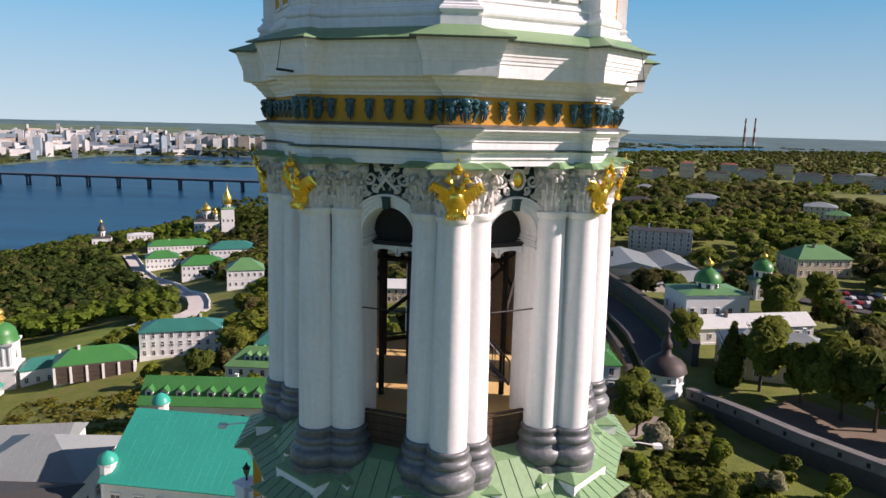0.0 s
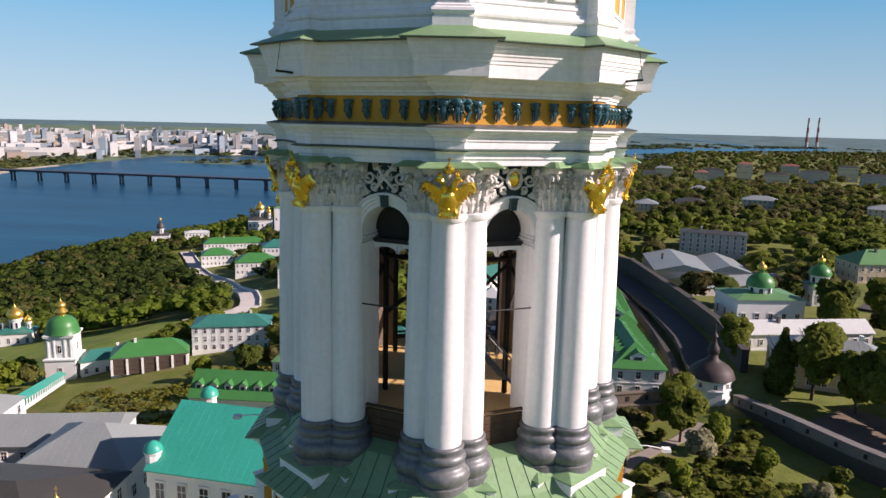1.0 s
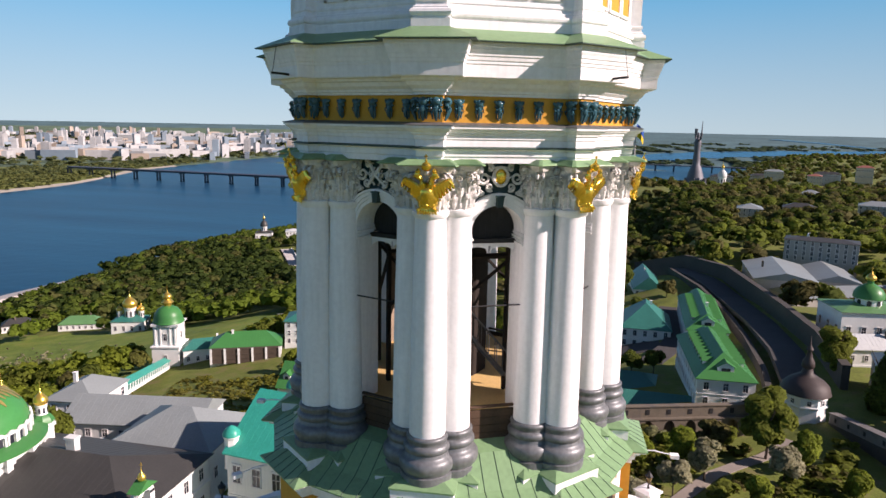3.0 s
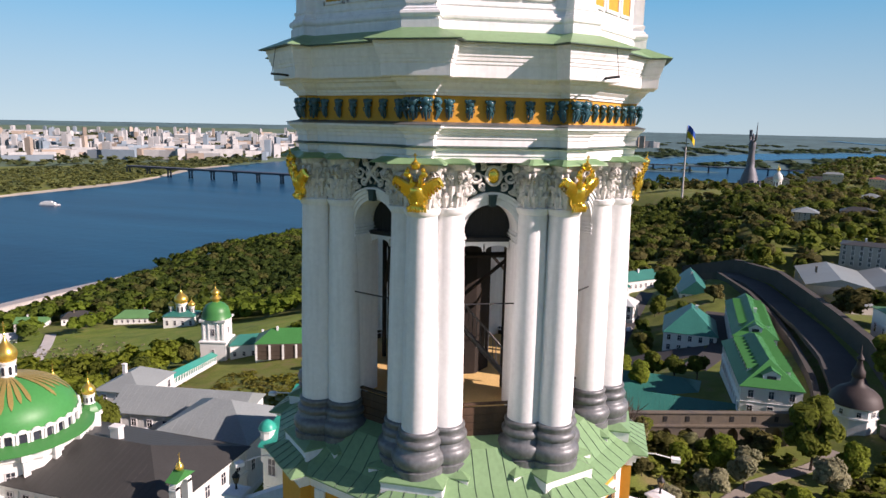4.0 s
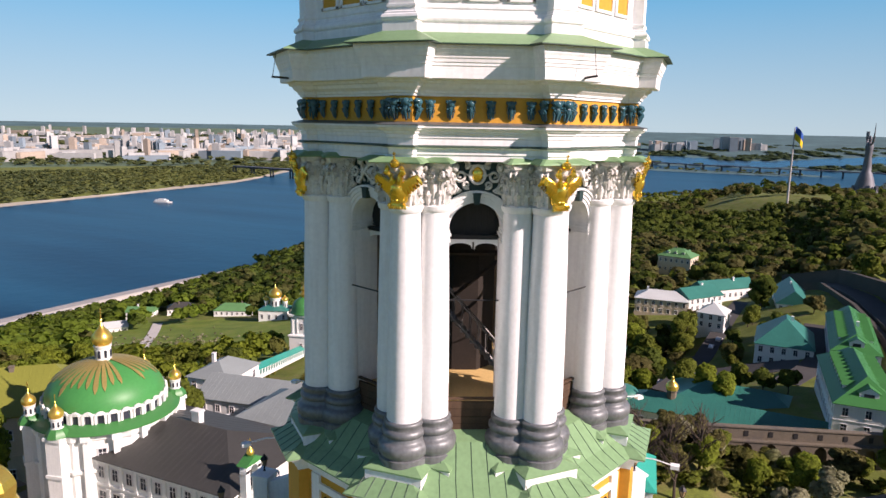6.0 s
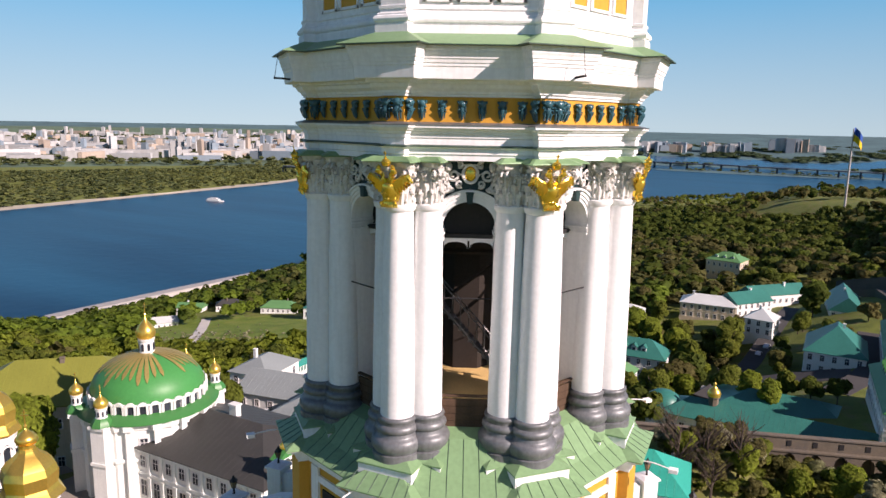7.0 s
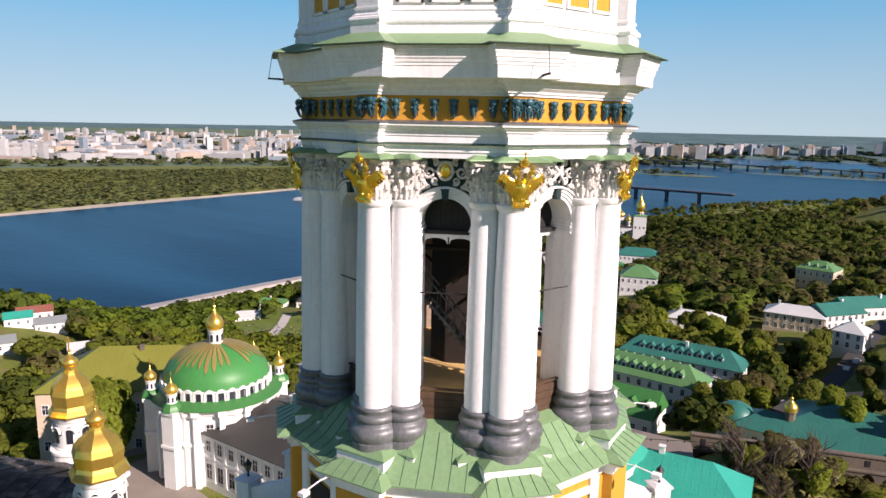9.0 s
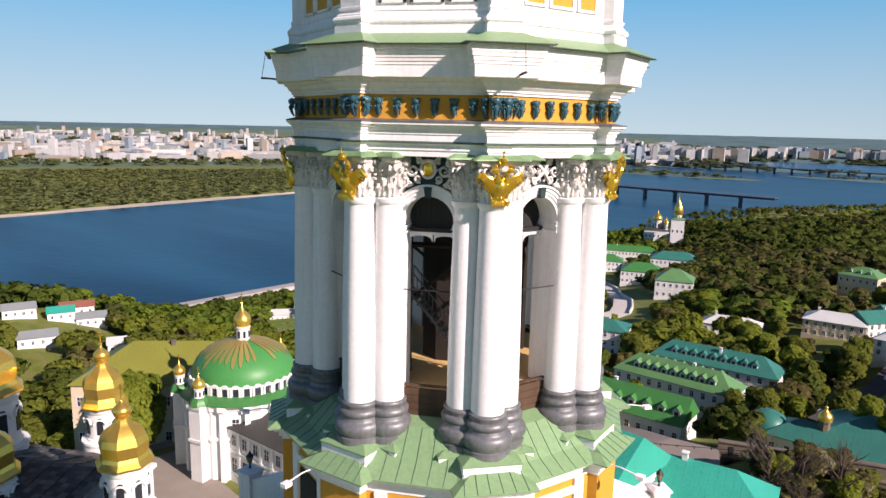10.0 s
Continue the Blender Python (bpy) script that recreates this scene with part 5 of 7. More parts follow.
for i in range(16):
    a = math.pi / 8 * (i + 0.5)
    g = Geo()
    g.box(10.4 * math.cos(a), 10.4 * math.sin(a), 5.2, 1.2, 0.9, 15.0, a)
    g.box(10.6 * math.cos(a), 10.6 * math.sin(a), 13.3, 1.5, 1.3, 0.9, a)
    part("buttress", g, WALLW, ref)
for i in range(8):
    for z in (3.4, 10.2):
        part("window", WIN["l" if z < 5 else "m"], None, ref, m=pose(0, 0, 0, 0, 0, 45 * i + 90) @ pose(0, -9.95, z))
g = Geo()
g.lathe([(11.4, 13.8), (11.4, 13.95), (9.5, 14.9)], 40)
part("roof", g, RGREEN, ref, "bright green metal skirt", smooth=30)
g = Geo()
g.lathe([(9.2, 14.6), (9.2, 16.1), (9.5, 16.3), (9.5, 16.5)], 48)
dr = part("drum", g, WALLW, ref, smooth=30)
g = Geo()
g.box(0, 0, 0, 0.14, 0.9, 1.5)
pane_me = g.mesh("window", PANE)
g = Geo()
arcs = []
for i in range(9):
    a = math.pi * i / 8
    arcs.append([(0, 0.62 * math.cos(a), 0.5 + 0.62 * math.sin(a)), (0.3, 0.62 * math.cos(a), 0.5 + 0.62 * math.sin(a)), (0.3, 0.98 * math.cos(a), 0.5 + 0.98 * math.sin(a)), (0, 0.98 * math.cos(a), 0.5 + 0.98 * math.sin(a))])
g.loft(arcs)
for s in (-1, 1):
    g.box(0.15, s * 0.8, -0.2, 0.3, 0.36, 1.5)
arch_me = g.mesh("window_arch", WALLW)
for i in range(32):
    a = 360 / 32 * i
    m = pose(9.22 * math.cos(radians(a)), 9.22 * math.sin(radians(a)), 15.5, 0, 0, a) @ Matrix.Diagonal((1, 0.88, 0.95, 1))
    w = part("window", pane_me, None, dr, m=m)
    part("window_arch", arch_me, None, dr, m=m @ pose(0, 0, 0))
g = Geo()
dome = [(9.1 * math.cos(a), 16.4 + 5.9 * math.sin(a)) for a in (radians(90) * i / 12 for i in range(12))] + [(1.1, 22.2)]
g.lathe(dome, 48)
dm = part("dome", g, mat("green dome paint", (0.04, 0.235, 0.06), 0.45, vary=0.1, scale=0.4, bump=0.05), ref, "bright green painted dome", smooth=60)
RAYS = mat("worn gilded rays", (0.36, 0.28, 0.09), 0.45, 0.4, vary=0.2, scale=0.8)
rng = random.Random(3)
for i in range(36):
    a = 2 * math.pi * i / 36
    low = 0.24 + 0.20 * abs(math.sin(i * math.pi / 4.5)) + rng.uniform(-0.04, 0.04)
    g = Geo()
    rr = []
    for j in range(9):
        e = radians(90) * (low + (0.97 - low) * j / 8)
        r, z = 9.16 * math.cos(e), 16.43 + 5.96 * math.sin(e)
        w = (0.045 + 0.05 * j / 8) * (1.0 if j else 0.15) * (0.8 + 0.2 * rng.random())
        rr.append([(r * math.cos(a + s * w), r * math.sin(a + s * w), z + d) for s, d in ((-1, 0), (1, 0), (1, 0.05), (-1, 0.05))])
    g.loft(rr)
    if rng.random() < 0.88:
        part("gilded_ray", g, RAYS, dm)
cupola(ref, 0, 0, 22.1, 1.25, 2.6, 4.0, crossh=2.2)
for a in (58, 104, 238, 282):
    x, y = 11.0 * math.cos(radians(a)), 11.0 * math.sin(radians(a))
    g = Geo()
    g.box(x, y, 5.0, 2.5, 2.5, 17, radians(a))
    g.box(x, y, 13.6, 3.0, 3.0, 0.5, radians(a))
    g.box(x, y, 7.6, 2.9, 2.9, 0.5, radians(a))
    part("turret_base", g, WALLW, ref)
    g = Geo()
    g.lathe([(1.8, 13.8), (1.6, 14.4), (1.2, 14.9), (1.0, 15.1)], 8, x, y)
    part("turret_roof", g, RGREEN, ref, smooth=30)
    cupola(ref, x, y, 15.0, 0.85, 1.7, 2.4, crossh=1.4)
# its long hall
hall = root("refectory_hall", -66.0, 80.6, -4.8, 0, "long white refectory hall under a dark grey sheet roof", "hall")
FOOT.append((-66, 80.6, 17, 12, 0))
g = Geo()
g.loft([[(sx * (15 + e) - (5 if sx < 0 else 0), sy * (10.3 + e), z) for sx, sy in ((-1, -1), (1, -1), (1, 1), (-1, 1))] for e, z in ((0.2, -2), (0.2, 0.6), (0, 0.7), (0, 4.6), (0.25, 4.7), (0.25, 5.1), (0, 5.2), (0, 8.3), (0.3, 8.5), (0.3, 8.8), (0.5, 9.0), (0.5, 9.1))])
part("wall", g, WALLW, hall)
rg_, seams_ = roof_geo(35, 20.6, 9.1, 3.6, "hip", 0.6)
hall_roof = part("roof", rg_, RDARK, hall, m=pose(-2.5, 0, 0))
tagged(part("standing_seams", seams_, RDARK, hall_roof), kind="stuff")
g = Geo()
g.box(0, 0, 0, 0.6, 0.5, 3.6)
g.box(0, 0, 1.7, 0.85, 0.6, 0.3)
g.box(0, 0, -1.7, 0.85, 0.6, 0.3)
hall_pil = g.mesh("pilaster", WALLW)
for i in range(11):
    for s in (-1, 1):
        for z in (2.6, 6.8):
            part("pilaster", hall_pil, None, hall, m=pose(-14.5 + 2.9 * i, s * 10.35, z))
for i in range(10):
    for s in (-1, 1):
        m = pose(-13.05 + 2.9 * i, s * 10.3, 0, 0, 0, 0 if s < 0 else 180)
        part("window", WIN["m"], None, hall, m=m @ pose(0, 0, 6.9))
        part("window", WIN["l"], None, hall, m=m @ pose(0, 0, 2.4))
for i in range(5):
    for z in (2.4, 6.9):
        part("window", WIN["m"], None, hall, m=pose(15, -8 + 4 * i, z, 0, 0, 90))
g = Geo()
for y in (-1.25, 1.25):
    g.box(16.2, -7.3 + y, 10.2, 1.1, 0.9, 4.4)
rr_ = []
for i in range(9):
    a = math.pi * i / 8
    rr_.append([(x, -7.3 + 0.85 * math.cos(a), 12.0 + 0.85 * math.sin(a)) if k else (x, -7.3 + 1.75 * math.cos(a), 12.0 + 1.6 * math.sin(a)) for x, k in ((15.65, 0), (16.75, 0), (16.75, 1), (15.65, 1))])
g.loft(rr_)
g.box(16.2, -7.3, 8.0, 1.6, 4.2, 0.5)
part("bell_gable", g, WALLW, hall)
g = Geo()
g.add([(15.3, -9.3, 13.2), (17.1, -9.3, 13.2), (17.1, -5.3, 13.2), (15.3, -5.3, 13.2), (15.4, -7.3, 14.3), (17.0, -7.3, 14.3)], [(0, 1, 5, 4), (2, 3, 4, 5), (1, 2, 5), (3, 0, 4), (3, 2, 1, 0)])
part("bell_gable_roof", g, RGREEN, hall)
g = Geo()
onion(g, 0.55, 14.2, 1.5, 16.2, -7.3)
cross(g, 16.2, -7.3, 15.6, 1.1)
part("cupola", g, DOMEGOLD, hall, smooth=50)
g = Geo()
g.box(-1.0, 0.7, 12.8, 1.5, 1.1, 3.0)
g.box(-1.0, 0.7, 14.4, 1.8, 1.4, 0.3)
part("chimney", g, WALLW, hall)
house(-82.0, 101.5, -9.0, 4, 30, 9, 5, 1.0, "hip", RDARK, "low outbuilding under a dark flat sheet roof", rows=1, chim=1, win="s", wall=WALLG, group="monastery houses")

# ---- the cathedral with the golden domes ----
cath = root("golden_domed_cathedral", -79.5, 41.0, -5.2, 25, "white cathedral with gilded faceted domes and grey tiled roof", "cathedral")
FOOT.append((-82, 44, 24, 20, 0))
g = Geo()
g.box(-3, -2.5, 4, 30, 21, 14)
g.box(-3, -2.5, 10.8, 30.8, 21.8, 0.6)
part("wall", g, WALLW, cath)
for i in range(7):
    for s in (-1, 1):
        g = Geo()
        g.box(-15 + 4 * i, -13.1 if s < 0 else 8.1, 4, 0.9, 0.5, 13)
        part("buttress", g, WALLW, cath)
g = Geo()
n = 26
for i in range(n):
    for j in range(16):
        for s in (-1, 1):
            x0, x1 = -17.4 + 28.8 * i / n, -17.4 + 28.8 * (i + 1) / n - 0.06
            half = 13.4 if s < 0 else 8.6
            y0, y1 = half * j / 16, half * (j + 1) / 16 - 0.04
            zf = lambda y: 14.05 - y * 2.95 / half
            lift = 0.07 * ((i * 7 + j * 3) % 3)
            q = [(x0, s * y0, zf(y0) + lift), (x1, s * y0, zf(y0) + lift), (x1, s * y1, zf(y1) + lift), (x0, s * y1, zf(y1) + lift)]
            q += [(a, b, c - 0.2) for a, b, c in q]
            g.add(q, [(3, 2, 1, 0) if s > 0 else (0, 1, 2, 3), (0, 1, 5, 4), (1, 2, 6, 5), (2, 3, 7, 6), (3, 0, 4, 7)])
tagged(part("roof_tile_field", g, RTILE, cath, "patched dark grey roof tiles"), kind="stuff")


def gold_dome(x, y, z, r, h, drumh):
    g = Geo()
    g.lathe([(r * 1.25, -4), (r * 1.25, z - 0.6), (r * 1.32, z - 0.4), (r * 1.32, z), (r * 1.05, z + 0.1)], 16, x, y)
    part("turret_base", g, WALLW, cath, smooth=30)
    d = drum(cath, x, y, z, r, drumh, 8)
    g = Geo()
    rr = []
    for j in range(9):
        b = math.pi * j / 8
        rr.append([(q, w * math.cos(b), drumh * 0.55 + w * 0.9 * math.sin(b)) for q, w in ((-0.05, 0.28 * r), (0.25, 0.28 * r), (0.25, 0.36 * r), (-0.05, 0.36 * r))])
    g.loft(rr)
    hood = g.mesh("hood_mould", WALLW)
    for i in range(8):
        a = math.pi / 4 * (i + 0.5)
        part("hood_mould", hood, None, d, m=pose(x + r * math.cos(a), y + r * math.sin(a), z, 0, 0, math.degrees(a)))
    g = Geo()
    prof = [(1.30, 0.0), (1.32, 0.03), (1.12, 0.10), (1.05, 0.16), (1.10, 0.26), (1.12, 0.34), (1.02, 0.44), (0.80, 0.53), (0.52, 0.60), (0.36, 0.66), (0.33, 0.70)]
    g.lathe([(a * r, z + drumh + b * h) for a, b in prof], 8, x, y, a0=math.pi / 8)
    dd = part("dome", g, DOMEGOLD, cath, "gilded faceted pear-shaped dome", smooth=18)
    g = Geo()
    g.lathe([(0.30 * r, z + drumh + 0.69 * h), (0.30 * r, z + drumh + 0.76 * h), (0.42 * r, z + drumh + 0.77 * h)], 8, x, y)
    onion(g, 0.44 * r, z + drumh + 0.76 * h, 0.24 * h, x, y, 10)
    cross(g, x, y, z + drumh + 0.98 * h, 0.26 * h)
    part("lantern", g, DOMEGOLD, dd, smooth=40)


def at_cath(wx, wy):
    v = pose(-79.5, 41.0, 0, 0, 0, 25).inverted() @ Vector((wx, wy, 0))
    return v.x, v.y


gold_dome(*at_cath(-60.6, 43.6), 13.0, 2.65, 8.2, 6.0)
gold_dome(*at_cath(-86.0, 53.6), 11.2, 2.75, 9.6, 5.4)
gold_dome(*at_cath(-91.0, 39.6), 13.5, 3.5, 10.5, 8.0)
gold_dome(*at_cath(-78.0, 34.3), 9.6, 3.0, 9.6, 5.4)


# ---- smaller churches and towers ----
def belfry(x, y, z, w, h, label):
    """A square two-tier gate tower with a green dome and a gilded top."""
    t = root("church_tower", x, y, z, 15, label, "church tower")
    FOOT.append((x, y, w / 2 + 2, w / 2 + 2, 0))
    g = Geo()
    k = w / 2
    prof = [(k * 1.05, -6), (k * 1.05, 0.45 * h), (k * 1.13, 0.47 * h), (k * 1.13, 0.5 * h), (k * 0.92, 0.52 * h), (k * 0.92, 0.93 * h), (k * 1.05, 0.95 * h), (k * 1.08, h)]
    g.loft([[(a * r, b * r, zz) for a, b in ((-1, -1), (1, -1), (1, 1), (-1, 1))] for r, zz in prof])
    part("wall", g, WALLW, t)
    g = Geo()
    g.box(0, 0, 0, 0.5, 0.35, 0.4 * h)
    pil = g.mesh("pilaster", WALLW)
    for a in range(4):
        m = pose(0, 0, 0, 0, 0, 90 * a)
        for s in (-0.85, -0.4, 0.4, 0.85):
            part("pilaster", pil, None, t, m=m @ pose(s * k * 0.9, -k * 0.94, 0.72 * h))
        part("window", WIN["l"], None, t, m=m @ pose(0, -k * 0.93, 0.7 * h))
        part("window", WIN["m"], None, t, m=m @ pose(0, -k * 1.06, 0.25 * h))
    g = Geo()
    g.lathe([(k * 1.2, h), (k * 1.22, h + 0.15), (k * 1.12, h + 0.12 * w), (k * 1.08, h + 0.25 * w), (k * 0.98, h + 0.40 * w), (k * 0.75, h + 0.54 * w), (k * 0.45, h + 0.62 * w), (k * 0.28, h + 0.66 * w)], 24)
    part("dome", g, RGREEN, t, "green painted dome", smooth=50)
    g = Geo()
    b = h + 0.65 * w
    g.lathe([(0.28 * k, b), (0.30 * k, b + 0.1 * w), (0.46 * k, b + 0.14 * w), (0.3 * k, b + 0.24 * w), (0.2 * k, b + 0.3 * w)], 12)
    onion(g, 0.36 * k, b + 0.28 * w, 0.34 * w)
    cross(g, 0, 0, b + 0.6 * w, 0.22 * w)
    part("cupola", g, DOMEGOLD, t, "gilded cupola", smooth=45)


belfry(-161.2, 243, -43.5, 10.2, 18, "white two-tier gate tower with green dome and gilded cupola")


def church(x, y, z, yaw, L, W, H, roof, label, domes, wall=WALLW, win="l", gold=DOMEGOLD, pitch=0.22):
    """A plain church body with a hipped roof and cupolas (x, y, drum radius, drum height, dome height)."""
    c = root("church", x, y, z, yaw, label, "church")
    FOOT.append((x, y, L / 2 + 2, W / 2 + 2, radians(yaw)))
    g = Geo()
    prof = [(0.2, -6), (0.2, 0.8), (0, 0.9), (0, H - 0.6), (0.25, H - 0.5), (0.25, H - 0.25), (0.5, H - 0.1), (0.5, H)]
    g.loft([[(sx * (L / 2 + e), sy * (W / 2 + e), zz) for sx, sy in ((-1, -1), (1, -1), (1, 1), (-1, 1))] for e, zz in prof])
    part("wall", g, wall, c)
    part("roof", roof_geo(L, W, H, W * pitch, "hip")[0], roof, c)
    for s in (-1, 1):
        n = max(2, round(L / 4.5))
        for i in range(n):
            part("window", WIN[win], None, c, m=pose(-L / 2 + L * (i + 0.5) / n, s * W / 2, H * 0.5, 0, 0, 0 if s < 0 else 180))
        n = max(2, round(W / 5))
        for i in range(n):
            part("window", WIN[win], None, c, m=pose(s * L / 2, -W / 2 + W * (i + 0.5) / n, H * 0.5, 0, 0, 90 * s))
    for dx, dy, r, dh, oh, m in domes:
        drum(c, dx, dy, H + 0.3, r, dh + W * 0.2, 8)
        g = Geo()
        top = H + 0.3 + dh + W * 0.2
        if m is gold:
            onion(g, r * 1.3, top, oh, dx, dy)
        else:
            g.lathe([(r * 1.2, top), (r * 1.15, top + 0.25 * oh), (r * 0.9, top + 0.5 * oh), (r * 0.5, top + 0.68 * oh), (r * 0.25, top + 0.76 * oh), (r * 0.25, top + 0.95 * oh)], 20, dx, dy)
        d = part("dome", g, m, c, smooth=50)
        g = Geo()
        if m is not gold:
            onion(g, r * 0.42, top + 0.9 * oh, 0.5 * oh, dx, dy)
        cross(g, dx, dy, top + (1.36 * oh if m is not gold else oh * 0.98), max(1.6, oh * 0.3))
        part("cross", g, gold, d)
    return c


church(-256, 345, -68, 20, 18, 13, 8, RDTEAL, "small white church with a teal roof and gilded domes", [(0, 0, 3.2, 4, 8, DOMEGOLD), (6, 0, 1.6, 2, 4, DOMEGOLD), (-6, 0, 1.4, 2, 3.5, DOMEGOLD)])
church(-258, 742, -64, 20, 26, 18, 12, RDARK, "white many-domed church with dark roofs and gilded tops", [(0, 0, 4, 6, 10, DOMEGOLD), (9, 4, 2, 3, 6, DOMEGOLD), (-9, 4, 2, 3, 6, DOMEGOLD), (9, -5, 2, 3, 6, DOMEGOLD)])
church(-229, 722, -60, 20, 13, 13, 24, RPALE, "tall white bell tower with a gilded dome and spire", [(0, 0, 3.6, 1, 19, DOMEGOLD)])
church(-362, 722, -80, 20, 18, 13, 10, RDARK, "small white chapel with a dark pointed roof", [(0, 0, 3.5, 4, 9, RDARK)])
church(88, 230, -8.5, 8, 22, 16, 11.8, RPALE, "white church with a pale green roof and green dome", [(0, 0, 3.7, -0.6, 5.8, RGREEN)], pitch=0.09)
church(119, 258, -8, 8, 9, 8.5, 9.4, RPALE, "white chapel with a small green dome", [(0, 0, 3.2, 1.6, 5, RGREEN)])

# corner turret of the rampart
tur = root("rampart_turret", 52.2, 157.5, -7.6, 20, "white octagonal rampart turret with a dark brown dome", "turret")
FOOT.append((53.5, 160, 8, 8, 0))
g = Geo()
g.lathe([(5.6, -4), (5.2, 6.5), (5.6, 6.8), (5.6, 7.2), (5.3, 7.4), (5.3, 9.6), (5.8, 9.9), (6.0, 10.3)], 8)
tw = part("wall", g, WALLW, tur)
tur.scale = (0.84, 0.84, 0.76)
g = Geo()
g.lathe([(6.2, 10.3), (6.1, 10.6), (5.6, 12.2), (4.4, 13.6), (2.6, 14.8), (1.5, 15.6), (1.2, 17.2), (1.6, 17.6), (1.5, 19.0), (0.9, 20.2), (0.5, 22.0), (0.9, 22.6), (0.2, 24.0), (0.05, 26.5)], 16)
part("dome", g, mat("dark brown shingle", (0.05, 0.038, 0.034), 0.6, vary=0.2, scale=1.0), tur, "dark shingled dome with a spire", smooth=50)
for i in range(8):
    part("window", WIN["s"], None, tur, m=pose(0, 0, 0, 0, 0, 22.5 + 45 * i) @ pose(0, -5.0, 8.4))

# ramparts and the arcaded wall
# paler than the wall body: skylight on the upper band is painted in
RAMPTOP = mat("grey weathered parapet", (0.17, 0.165, 0.155), 0.9, vary=0.3, scale=0.8, stain=(0.10, 0.095, 0.09), bump=0.3, bump_scale=3)
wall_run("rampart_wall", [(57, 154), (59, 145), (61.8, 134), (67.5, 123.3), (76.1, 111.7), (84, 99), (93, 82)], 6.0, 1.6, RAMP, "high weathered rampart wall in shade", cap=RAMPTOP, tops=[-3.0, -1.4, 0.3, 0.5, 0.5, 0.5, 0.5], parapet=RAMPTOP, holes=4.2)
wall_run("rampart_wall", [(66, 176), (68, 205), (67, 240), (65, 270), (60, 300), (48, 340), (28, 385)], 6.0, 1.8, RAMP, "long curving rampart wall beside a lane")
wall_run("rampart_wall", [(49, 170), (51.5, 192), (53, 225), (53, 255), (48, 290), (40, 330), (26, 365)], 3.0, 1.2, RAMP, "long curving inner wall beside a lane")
strip("road", [(57, 172), (60, 205), (60, 240), (57, 275), (52, 305), (41, 345), (24, 384)], 9, ASPHALT, "dark asphalt lane between two walls")
arcade = root("arcaded_wall", 0, 0, 0, 0, "long stone wall with blind arches above the park", "wall")
A0, A1 = Vector((-14.0, 131.5)), Vector((44.5, 151))
AD = (A1 - A0).normalized()
AYAW = math.degrees(math.atan2(AD.y, AD.x))
g = Geo()
bay, nb = 4.6, int((A1 - A0).length / 4.6)
for i in range(nb):
    x0 = i * bay
    for s in (0, 1):
        g.box(x0 + (0.55 if s == 0 else bay - 0.55), 0.6, 1.0, 1.1, 1.6, 6.0)
    pts = [(x0 + bay / 2 + (bay / 2 - 1.1) * math.cos(math.pi * j / 8), 2.2 + 1.6 * math.sin(math.pi * j / 8)) for j in range(9)]
    for (xa, za), (xb, zb) in zip(pts[:-1], pts[1:]):
        g.add([(xa, -0.2, za), (xb, -0.2, zb), (xb, -0.2, 4.1), (xa, -0.2, 4.1), (xa, 1.4, za), (xb, 1.4, zb)], [(1, 0, 3, 2), (0, 1, 5, 4)])
part("arcade", g, WALLB, arcade, m=pose(A0.x, A0.y, -8.0, 0, 0, AYAW))
g = Geo()
LA = nb * bay
g.box(LA / 2, 1.6, 0.4, LA, 0.4, 7.4)
g.box(LA / 2, 0.7, 4.2, LA, 2.2, 0.3)
g.box(LA / 2, 1.0, 5.4, LA, 0.9, 2.4)
g.box(LA / 2, 1.0, 6.72, LA, 1.3, 0.25)
part("wall_body", g, WALLB, arcade, m=pose(A0.x, A0.y, -8.0, 0, 0, AYAW))
# loopholes are flat black plates that stand for the shade inside
g = Geo()
g.box(0, 0, 0, 0.8, 0.12, 1.1)
loop_mesh = g.mesh("loophole", DARK)
for i in range(nb):
    part("loophole", loop_mesh, None, arcade, m=pose(A0.x, A0.y, -8.0, 0, 0, AYAW) @ pose((i + 0.5) * bay, 0.52, 5.5))
FOOT.append(((A0.x + A1.x) / 2, (A0.y + A1.y) / 2, 37, 4, math.atan2(AD.y, AD.x)))

ap = root("chapel_apse", -15.0, 176.4, -18.6, -2.6, "round white apse under a teal half dome", "apse")
g = Geo()
g.lathe([(4.0, -3), (4.0, 4.9), (4.2, 5.2), (4.3, 5.6)], 24)
part("wall", g, WALLW, ap, smooth=30)
g = Geo()
g.lathe([(4.5, 5.6), (4.3, 6.5), (3.5, 7.8), (2.1, 8.6), (0.1, 9.0)], 24)
part("roof", g, RDTEAL, ap, smooth=50)
house(12.5, 175.1, -18.6, -2.6, 53, 12.0, 5.6, 3.2, "hip", RDTEAL, "low gallery with a long dull teal roof behind a wall", rows=1, chim=0, group="monastery houses")
house(-8.5, 101.5, -5.5, 8, 20, 11, 10.0, 4.0, "hip", RTEAL, "house under a turquoise hipped roof below the tower", rows=1, group="monastery houses")

